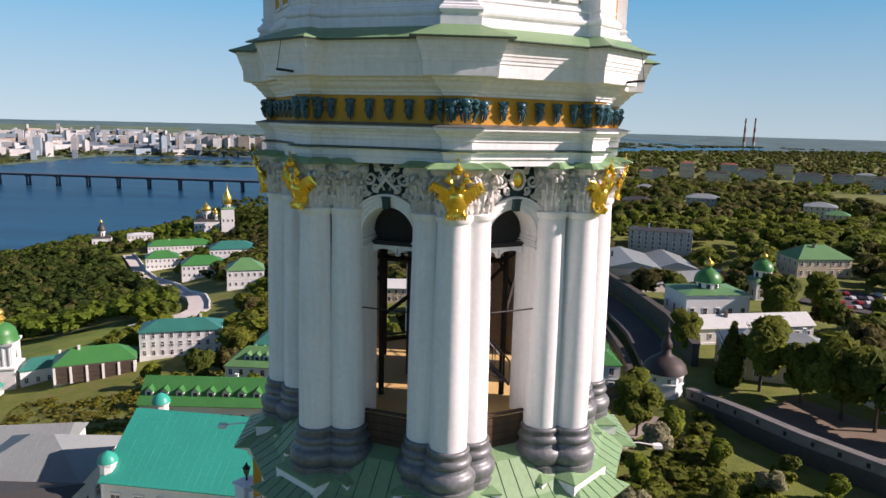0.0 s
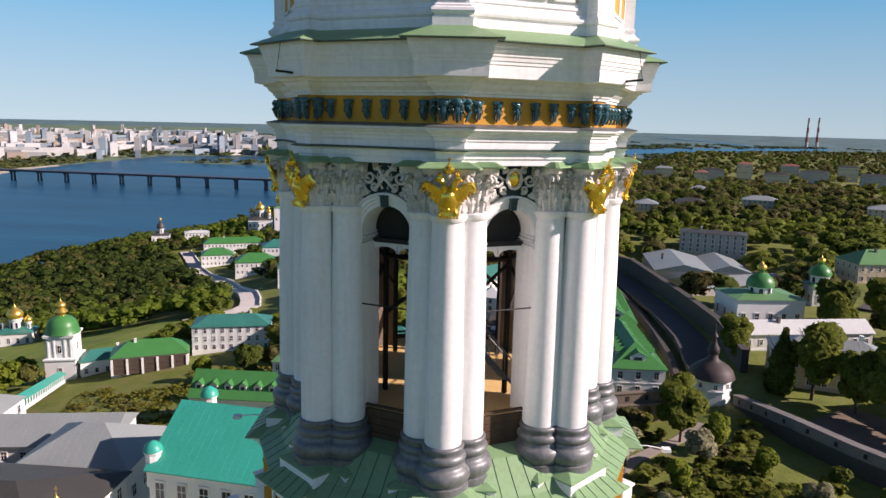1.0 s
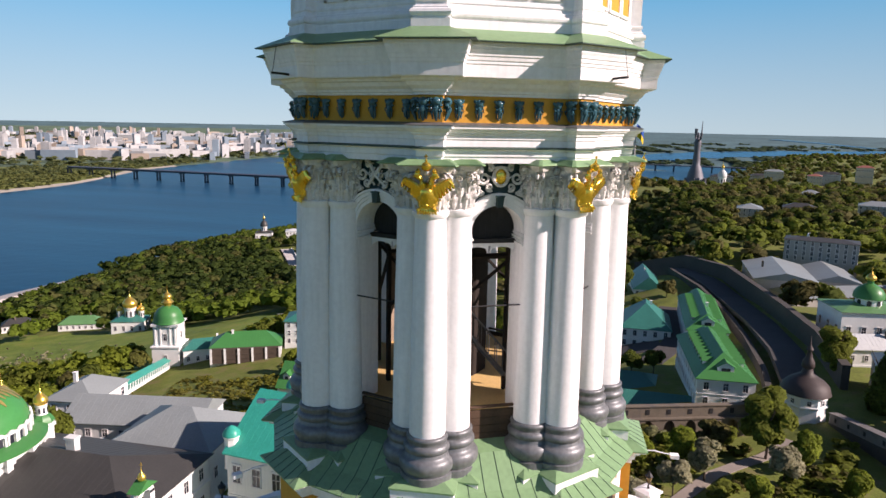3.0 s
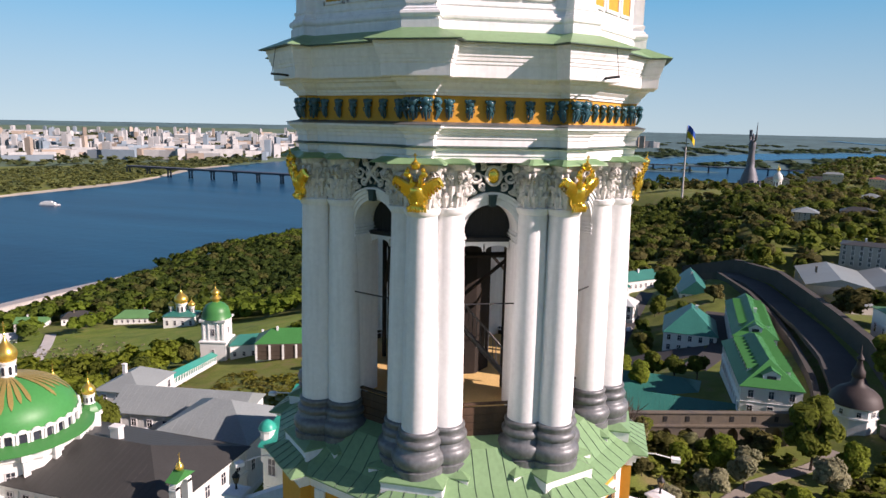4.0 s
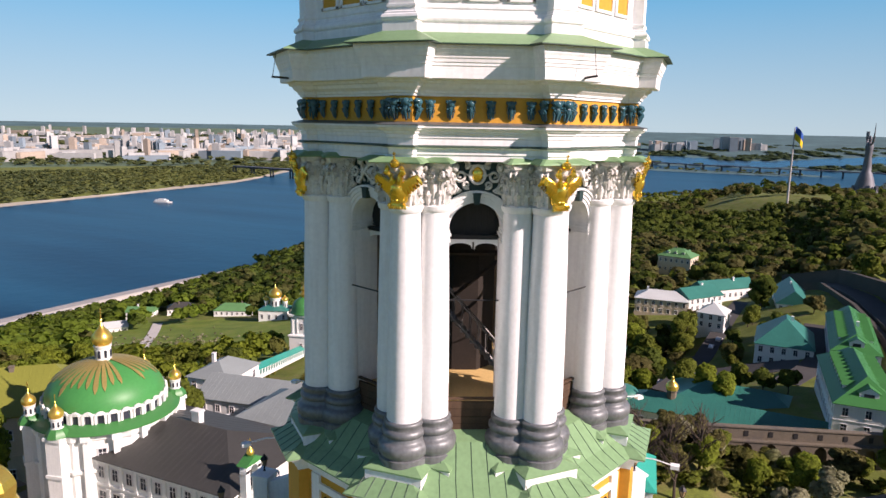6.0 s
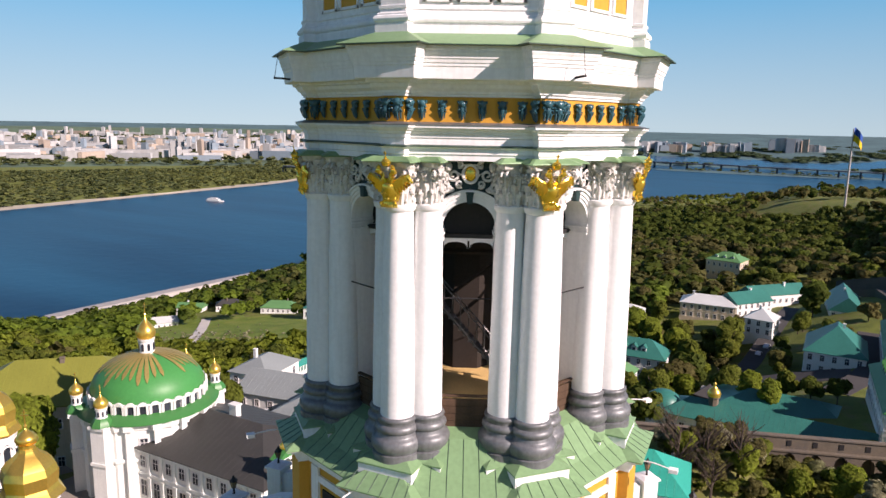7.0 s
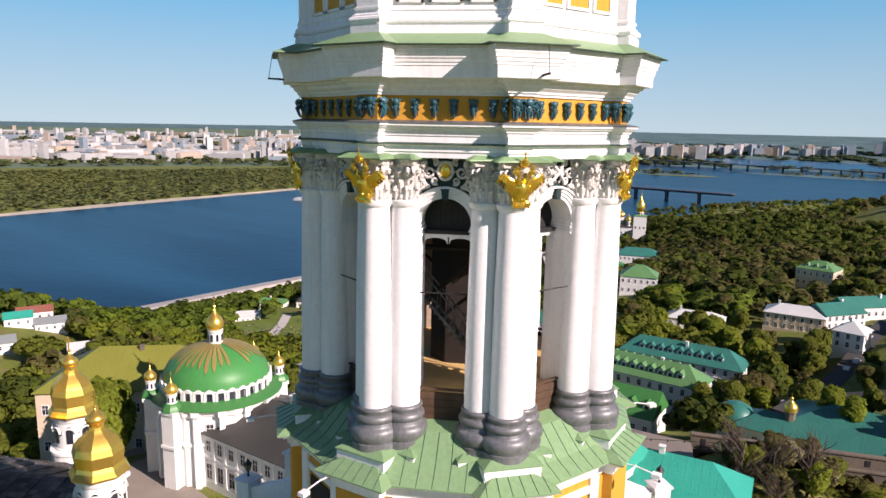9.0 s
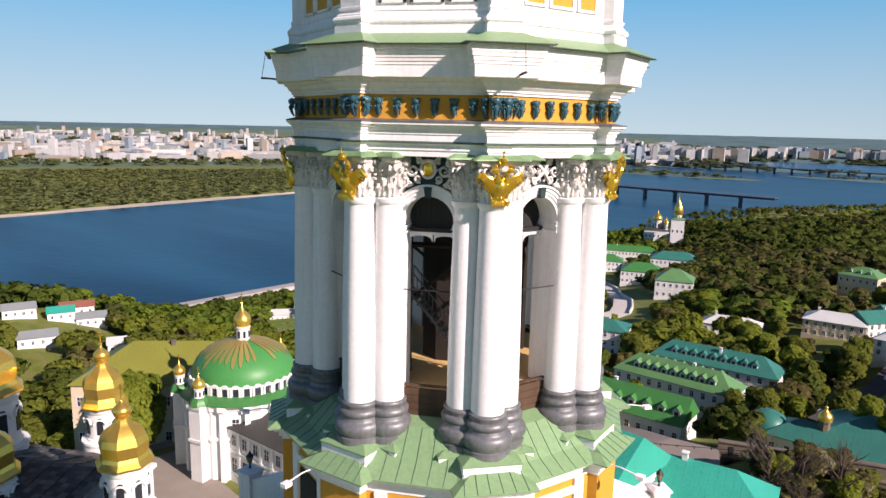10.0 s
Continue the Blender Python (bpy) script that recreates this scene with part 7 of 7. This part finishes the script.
def crown_template(rg, nblob, nleaf, size, shape="round", low=0.36):
    """Leaf clumps as small quads on the skin of several uneven blobs; a tree of height 1."""
    cen, rad = [], []
    for i in range(nblob):
        a, h = rg.uniform(0, 2 * math.pi), rg.uniform(low, 0.85)
        q = rg.uniform(0.05, 0.27) * (1.15 - 0.75 * abs(h - 0.5))
        if shape == "cone":
            q = 0.02
            h = 0.12 + 0.83 * (i + 0.5) / nblob
        cen.append((q * math.cos(a), q * math.sin(a), h))
        rad.append(rg.uniform(0.12, 0.20) if shape == "round" else 0.24 * (1.05 - h))
    cen, rad = np.array(cen), np.array(rad)
    which = rg.integers(0, nblob, nleaf)
    d = rg.normal(size=(nleaf, 3))
    d[:, 2] = d[:, 2] * 0.9 + 0.15
    d /= np.linalg.norm(d, axis=1, keepdims=True)
    p = cen[which] + d * (rad[which] * rg.uniform(0.72, 1.08, nleaf))[:, None] * np.array([1, 1, 0.85])
    n = d + rg.normal(0, 0.2, (nleaf, 3))
    n[:, 2] += 0.15
    n /= np.linalg.norm(n, axis=1, keepdims=True)
    u = np.cross(n, rg.normal(size=(nleaf, 3)))
    u /= np.linalg.norm(u, axis=1, keepdims=True)
    w = np.cross(n, u)
    s = (size * rg.uniform(0.6, 1.35, nleaf))[:, None]
    inner = nleaf // 5
    p[:inner] = cen[which[:inner]] + d[:inner] * (rad[which[:inner]] * 0.7)[:, None]
    s[:inner] = (rad[which[:inner]] * 0.62)[:, None]
    q = np.stack([p - u * s - w * s * 0.6, p + u * s * 0.8 - w * s, p + u * s + w * s * 0.7, p - u * s * 0.7 + w * s], 1)
    soft = 0.42 * d + 0.10 * n + 1.0 * (p - np.array([0, 0, 0.5])) + np.array([0, 0, 0.32])
    soft /= np.linalg.norm(soft, axis=1, keepdims=True)
    return q, np.repeat(soft[:, None, :], 4, 1)


def quads_mesh(name, crown, material):
    """Leaf quads with rounded shading normals."""
    quads, normals = crown
    v = quads.reshape(-1, 3)
    me = bpy.data.meshes.new(name)
    nq = len(v) // 4
    me.vertices.add(len(v))
    me.vertices.foreach_set("co", v.astype(np.float32).ravel())
    me.loops.add(len(v))
    me.loops.foreach_set("vertex_index", np.arange(len(v), dtype=np.int32))
    me.polygons.add(nq)
    me.polygons.foreach_set("loop_start", np.arange(0, len(v), 4, dtype=np.int32))
    me.polygons.foreach_set("loop_total", np.full(nq, 4, dtype=np.int32))
    me.materials.append(material)
    me.update(calc_edges=True)
    me.normals_split_custom_set(normals.reshape(-1, 3).astype(np.float32))
    return me


def joined(crowns):
    return np.concatenate([c[0] for c in crowns]), np.concatenate([c[1] for c in crowns])


def placed(crown, x, y, z, w, h):
    return crown[0] * np.array([w, w, h]) + np.array([x, y, z]), crown[1]


FT = np.array([(x, y, a + 3.0, b + 3.0, t) for x, y, a, b, t in FOOT])


def free(x, y, pad=0.0):
    """Whether a tree may stand here: clear of houses and roads, and not right before them."""
    ok = np.ones(len(x), bool)
    away = np.stack([x, y - 5], 1)
    away /= np.linalg.norm(away, axis=1, keepdims=True)
    for off in (0.0, 9.0, 17.0, 26.0):
        px_, py_ = x + away[:, 0] * off, y + away[:, 1] * off
        for fx, fy, a, b, t in FT:
            near = np.where((np.abs(px_ - fx) < a + b + 4) & (np.abs(py_ - fy) < a + b + 4))[0]
            if not len(near):
                continue
            dx, dy = px_[near] - fx, py_[near] - fy
            lx, ly = dx * math.cos(t) + dy * math.sin(t), -dx * math.sin(t) + dy * math.cos(t)
            ok[near] &= ~((np.abs(lx) < a + pad - (1.5 if off else 0)) & (np.abs(ly) < b + pad - (1.5 if off else 0)))
    return ok


def open_ground(x, y):
    meadow = ((x + 235) / 105) ** 2 + ((y - 285) / 52) ** 2 < 1
    scrub = (np.abs(x + 112) < 52) & (np.abs(y - 190) < 48)
    lawn = (x > -30) & (x < 62) & (y < 128)
    yard = (x > -110) & (x < 0) & (y < 160) & (y > -20)
    hill = np.hypot((x - 60) / 120, (y - 740) / 45) < 1
    hill2 = np.hypot((x - 150) / 60, (y - 960) / 60) < 1
    return meadow | scrub | lawn | yard | hill | hill2


def wood(name, n, xr, yr, tall, nblob, nleaf, size, mats, label, seed, spread=1.25, clump=90.0, keep=None):
    """One joined object of woodland for each leaf colour."""
    rg = np.random.default_rng(seed)
    x, y = rg.uniform(*xr, n), rg.uniform(*yr, n)
    u, v = inland(x, y)
    bare = (y > 335) & (y < 585)
    thin = (x > -115) & (x < 60) & (y > 195) & (y < 420) & (rg.uniform(0, 1, n) < 0.5)
    ok = ~thin & free(x, y) & ~open_ground(x, y) & (((u > 62) & bare) | ((u > 8) & ~bare) | (v > 12)) & (np.hypot(x, y) > 95)
    if keep is not None:
        ok &= keep(x, y)
    x, y = x[ok], y[ok]
    z = height(x, y)
    mix = np.sin(x / clump + 1.7 * np.sin(y / clump * 0.8)) + np.cos(y / clump * 1.3 + x / clump * 0.4) + rg.normal(0, 0.85, len(x))
    pick = np.digitize(mix, [-0.6, 0.75, 1.25]) % len(mats)
    temps = [crown_template(rg, nblob, nleaf, size, low=0.5) for _ in range(7)]
    for k, m in enumerate(mats):
        sel = np.where(pick == k)[0]
        if not len(sel):
            continue
        out = []
        for i in sel:
            q, nq = temps[i % 7]
            a = rg.uniform(0, 2 * math.pi)
            c, s = math.cos(a), math.sin(a)
            h = tall * rg.uniform(0.75, 1.2)
            w = h * spread * rg.uniform(0.85, 1.2)
            o = np.empty_like(q)
            o[..., 0] = x[i] + w * (c * q[..., 0] - s * q[..., 1])
            o[..., 1] = y[i] + w * (s * q[..., 0] + c * q[..., 1])
            o[..., 2] = z[i] + h * (q[..., 2] - 0.12)
            on = nq.copy()
            on[..., 0], on[..., 1] = c * nq[..., 0] - s * nq[..., 1], s * nq[..., 0] + c * nq[..., 1]
            out.append((o, on))
        ob = new(name, quads_mesh(name, joined(out), m))
        tagged(ob, label, "trees", kind="stuff")


def close_by(x, y):
    return np.hypot(x, y) < 330


def farther(x, y):
    return np.hypot(x, y) >= 330


DEEP = [leaf_mat("deep green park leaves", (0.088, 0.122, 0.02), (0.12, 0.148, 0.025)), leaf_mat("dull brown-green park buds", (0.125, 0.115, 0.038), (0.115, 0.122, 0.03)), leaf_mat("soft green park leaves", (0.165, 0.205, 0.028), (0.18, 0.205, 0.032))]
DARKS = [DEEP[0], DEEP[1], DEEP[0], DEEP[2]]
FARGREEN = [leaf_mat("far fresh leaves", (0.155, 0.225, 0.026), (0.115, 0.175, 0.024), 0.55), leaf_mat("far mid green leaves", (0.105, 0.155, 0.024), (0.13, 0.17, 0.028), 0.55), leaf_mat("far olive buds", (0.12, 0.128, 0.038), (0.10, 0.125, 0.03), 0.55), leaf_mat("far dark leaves", (0.052, 0.085, 0.018), (0.07, 0.105, 0.022), 0.55)]
FARDEEP = [leaf_mat("far deep leaves", (0.088, 0.122, 0.021), (0.115, 0.148, 0.026), 0.5), leaf_mat("far brown buds", (0.125, 0.12, 0.04), (0.105, 0.12, 0.034), 0.5), leaf_mat("far soft leaves", (0.15, 0.195, 0.028), (0.165, 0.20, 0.032), 0.5)]
FARDARKS = [FARDEEP[0], FARDEEP[1], FARDEEP[0], FARDEEP[2]]


def valley(x, y):
    return farther(x, y) & (x > -0.34 * y) & (y > 370)


def slope(x, y):
    return farther(x, y) & ~((x > -0.34 * y) & (y > 370))


wood("hillside_woods", 6600, (-490, -40), (20, 900), 13, 9, 96, 0.078, FARGREEN, "dense spring woods in mixed greens on a slope", 1, 1.25, keep=slope)
wood("valley_woods", 6600, (-490, -40), (20, 900), 13, 9, 96, 0.078, FARDARKS, "dark dense woods in a valley", 1, 1.25, keep=valley)
wood("hillside_trees", 6600, (-490, -40), (20, 900), 12, 12, 300, 0.046, LEAVES, "spring trees in mixed greens below a monastery", 1, 1.15, keep=close_by)
wood("park_trees", 2300, (-60, 330), (160, 760), 12, 12, 360, 0.044, DARKS, "mixed green spring trees among houses", 2, 1.1, keep=close_by)
wood("hillside_woods", 3000, (-60, 330), (160, 760), 12, 9, 96, 0.078, FARDARKS, "mixed green spring trees among houses", 2, 1.15, keep=farther)
wood("distant_woods", 6000, (-420, 1500), (740, 2500), 12, 7, 34, 0.12, FARDARKS, "distant spring woods on a plateau", 3, 1.5, 160)
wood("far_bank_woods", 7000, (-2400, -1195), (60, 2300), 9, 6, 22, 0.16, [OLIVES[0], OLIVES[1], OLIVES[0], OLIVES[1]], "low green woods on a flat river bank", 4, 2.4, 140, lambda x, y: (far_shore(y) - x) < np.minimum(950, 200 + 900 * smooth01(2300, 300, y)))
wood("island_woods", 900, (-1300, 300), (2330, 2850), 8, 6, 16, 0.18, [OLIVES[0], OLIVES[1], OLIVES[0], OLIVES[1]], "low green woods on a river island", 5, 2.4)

# greenery between the far blocks
rg = np.random.default_rng(31)
street = [crown_template(rg, 4, 9, 0.24, low=0.5) for _ in range(5)]
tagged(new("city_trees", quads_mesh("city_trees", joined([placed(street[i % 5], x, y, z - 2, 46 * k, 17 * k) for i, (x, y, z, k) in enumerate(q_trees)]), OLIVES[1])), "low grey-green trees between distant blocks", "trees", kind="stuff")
# blue-green leaf colour with distance haze mixed in
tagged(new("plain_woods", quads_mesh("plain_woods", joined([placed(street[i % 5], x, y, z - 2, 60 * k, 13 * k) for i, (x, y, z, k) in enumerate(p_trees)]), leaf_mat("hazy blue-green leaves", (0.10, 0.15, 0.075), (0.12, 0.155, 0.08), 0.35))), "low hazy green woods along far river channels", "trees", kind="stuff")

# trees that stand singly
rg = np.random.default_rng(21)


def trunk_geo(rg, bare=False):
    g = Geo()
    g.tube([(0, 0, -0.05), (0.01, 0, 0.2), (0.0, 0.012, 0.42), (0.015, 0.0, 0.66)], 0.024, 7, r1=0.010)
    for i in range(9 if not bare else 16):
        a, h = rg.uniform(0, 2 * math.pi), rg.uniform(0.24, 0.62)
        l = rg.uniform(0.16, 0.30)
        p = [(0, 0, h), (l * 0.5 * math.cos(a), l * 0.5 * math.sin(a), h + l * 0.5), (l * 0.9 * math.cos(a), l * 0.9 * math.sin(a), h + l * 1.1)]
        g.tube(p, 0.010, 5, r1=0.003)
        if bare:
            for j in range(7):
                b, t = a + rg.uniform(-1.1, 1.1), rg.uniform(0.3, 1.0)
                q = Vector(p[0]).lerp(Vector(p[2]), t)
                k = rg.uniform(0.08, 0.2)
                g.tube([q, q + Vector((k * 0.6 * math.cos(b), k * 0.6 * math.sin(b), k * 0.5)), q + Vector((k * math.cos(b), k * math.sin(b), k))], 0.004, 4, r1=0.0015)
    return g


KINDS = []
for i, m in enumerate((LEAVES[0], LEAVES[1], LEAVES[3], LEAVES[2], LEAVES[1], BLOSSOM)):
    KINDS.append((trunk_geo(rg).mesh("trunk", BARK), quads_mesh("crown", crown_template(rg, 16, 1500, 0.024), m)))
CONE = (trunk_geo(rg).mesh("trunk", BARK), quads_mesh("crown", crown_template(rg, 14, 1300, 0.026, "cone"), LEAVES[3]))
BARE = trunk_geo(rg, True).mesh("trunk", BARK)
NAMES = ["fresh yellow-green broadleaf tree in spring", "mid green broadleaf tree in spring", "dark green broadleaf tree", "budding olive-brown tree in spring", "mid green broadleaf tree in spring", "pale blossoming tree in spring"]


def tree(x, y, h, kind, wide=0.98):
    z = ground_at(x, y) - 0.2
    if kind == "bare":
        t = root("tree", x, y, z, rg.uniform(0, 360), "leafless grey-brown tree with fine twigs", "tree", "single trees")
        part("trunk", BARE, None, t)
    else:
        tr, cr = CONE if kind == "cone" else KINDS[kind]
        t = root("tree", x, y, z, rg.uniform(0, 360), "dark green conifer beside a house" if kind == "cone" else NAMES[kind], "tree", "single trees")
        part("trunk", tr, None, t)
        part("crown", cr, None, t)
    t.scale = (h * wide, h * wide, h)
    return t


for x, y, h, k in ((76, 160, 19, 1), (70, 164, 17, "cone"), (86, 143, 20, 1), (82, 152, 16, 1), (90, 137, 19, 2), (94, 130, 15, 1), (98, 128, 12, 0), (40, 135, 13, 1), (43, 150, 11, 1), (46, 131, 8, 0), (24, 126, 9, 0), (27, 121, 8, 5), (40, 122, 8, 5), (21, 114, 7, 5),
                   (34, 112, 7, 0), (50, 118, 7, 0), (55, 108, 6, 5), (60, 100, 7, 0), (46, 104, 6, 1), (30, 100, 7, 5), (62, 116, 5, 2), (66, 108, 6, 0), (16, 124, 7, 0), (8, 122, 7, 0), (3, 118, 6, 3), (-4, 124, 6, 0), (-2, 116, 14, "bare"), (4, 112, 12, "bare"), (14, 108, 6, 5),
                   (-112, 57, 21, 0), (-101, 67, 18, 0), (-119, 50, 18, 1), (-84, 95, 13, 1), (105, 215, 15, 1), (110, 225, 17, 2), (128, 232, 16, 1), (68, 190, 12, 1), (66, 183, 10, 1), (120, 168, 16, 1), (112, 178, 14, 3),
                   (-20, 196, 14, 1), (-14, 203, 12, 0), (4, 196, 11, 0), (9, 190, 9, 0), (-3, 205, 12, 1), (18, 196, 8, 2), (24, 197, 8, 2), (12, 200, 9, 1)):
    tree(x, y, h, k)
def scatter(n, xr, yr, pad):
    x, y = rg.uniform(*xr, n), rg.uniform(*yr, n)
    ok = free(x, y, pad)
    return list(zip(x[ok].tolist(), y[ok].tolist()))


for x, y, h, k in ((2, 119, 11, "bare"), (7, 121, 12, "bare"), (-1, 113, 10, "bare"), (10, 117, 4, 3), (16, 112, 4, 3), (-3, 116, 4, 3), (-123, 62, 20, 0), (-130, 71, 20, 0), (-138, 67, 20, 1), (-126, 64, 20, 0), (-131, 73, 20, 0), (-142, 68, 20, 1), (-58, 90, 9, 0), (-128, 66, 17, 0), (-122, 62, 19, 1),
                   (-56, 195, 12, 0), (-30, 207, 13, 1), (-24, 212, 12, 0), (-22, 224, 13, 0), (-17, 232, 14, 2), (-20, 250, 14, 1), (-26, 262, 15, 0), (-8, 262, 13, 1), (-36, 268, 16, 0), (-44, 276, 17, 0), (-54, 282, 16, 1), (-64, 262, 14, 0), (-74, 240, 14, 1)):
    tree(x, y, h, k)
for x, y in scatter(110, (-100, 60), (190, 400), 0.5):
    tree(x, y, rg.uniform(8, 15), int(rg.integers(0, 5)))

for x, y in scatter(120, (-22, 36), (196, 330), -1.5):
    tree(x, y, rg.uniform(4, 9), int(rg.choice([1, 2, 3, 2, 0])), 1.1)

# tall scrub before the arcaded wall
for i in range(44):
    u = rg.uniform(6, 50)
    if u > 32 and rg.uniform() < 0.6:
        continue
    tree(-14 + 0.9486 * u + rg.uniform(0.5, 2.2), 131.5 + 0.3165 * u - rg.uniform(3.0, 10.0), rg.uniform(3.5, 6.5), int(rg.choice([0, 3, 3, 1, 5])), 1.3)

# scrub on the near slope and flowering bushes in the meadow
q = []
for x, y in scatter(2600, (-165, -60), (140, 240), -2):
    t = crown_template(rg, 4, 18, 0.15)
    h = rg.uniform(0.6, 1.7)
    q.append(placed(t, x, y, ground_at(x, y) - 0.3, h * 2.2, h))
SCRUB = leaf_mat("yellow-green scrub", (0.202, 0.206, 0.031), (0.156, 0.144, 0.039), 1.2)
tagged(new("scrub", quads_mesh("scrub", joined(q), SCRUB)), "low yellow-green scrub on a slope", "bushes", kind="stuff")
q = []
for i in range(220):
    x, y = rg.normal(-262, 22), rg.normal(262, 14)
    q.append(placed(crown_template(rg, 3, 12, 0.2), x, y, ground_at(x, y), 2.2, 1.6))
tagged(new("blossom_bushes", quads_mesh("blossom_bushes", joined(q), BLOSSOM)), "pale blossoming bushes in a meadow", "bushes", kind="stuff")
q = []
for x, y in scatter(1600, (-12, 62), (84, 142), -3):
    h = rg.uniform(0.8, 3.2)
    q.append(placed(crown_template(rg, 4, 30, 0.12), x, y, ground_at(x, y) - 0.2, h * 2, h))
tagged(new("park_bushes", quads_mesh("park_bushes", joined(q), LEAVES[1])), "low green bushes in a park", "bushes", kind="stuff")
q = []
for x, y in scatter(1100, (-12, 62), (84, 140), -3):
    h = rg.uniform(0.8, 2.4)
    q.append(placed(crown_template(rg, 4, 30, 0.12), x, y, ground_at(x, y) - 0.2, h * 2, h))
tagged(new("park_scrub", quads_mesh("park_scrub", joined(q), LEAVES[2])), "low olive-brown scrub in a park", "bushes", kind="stuff")
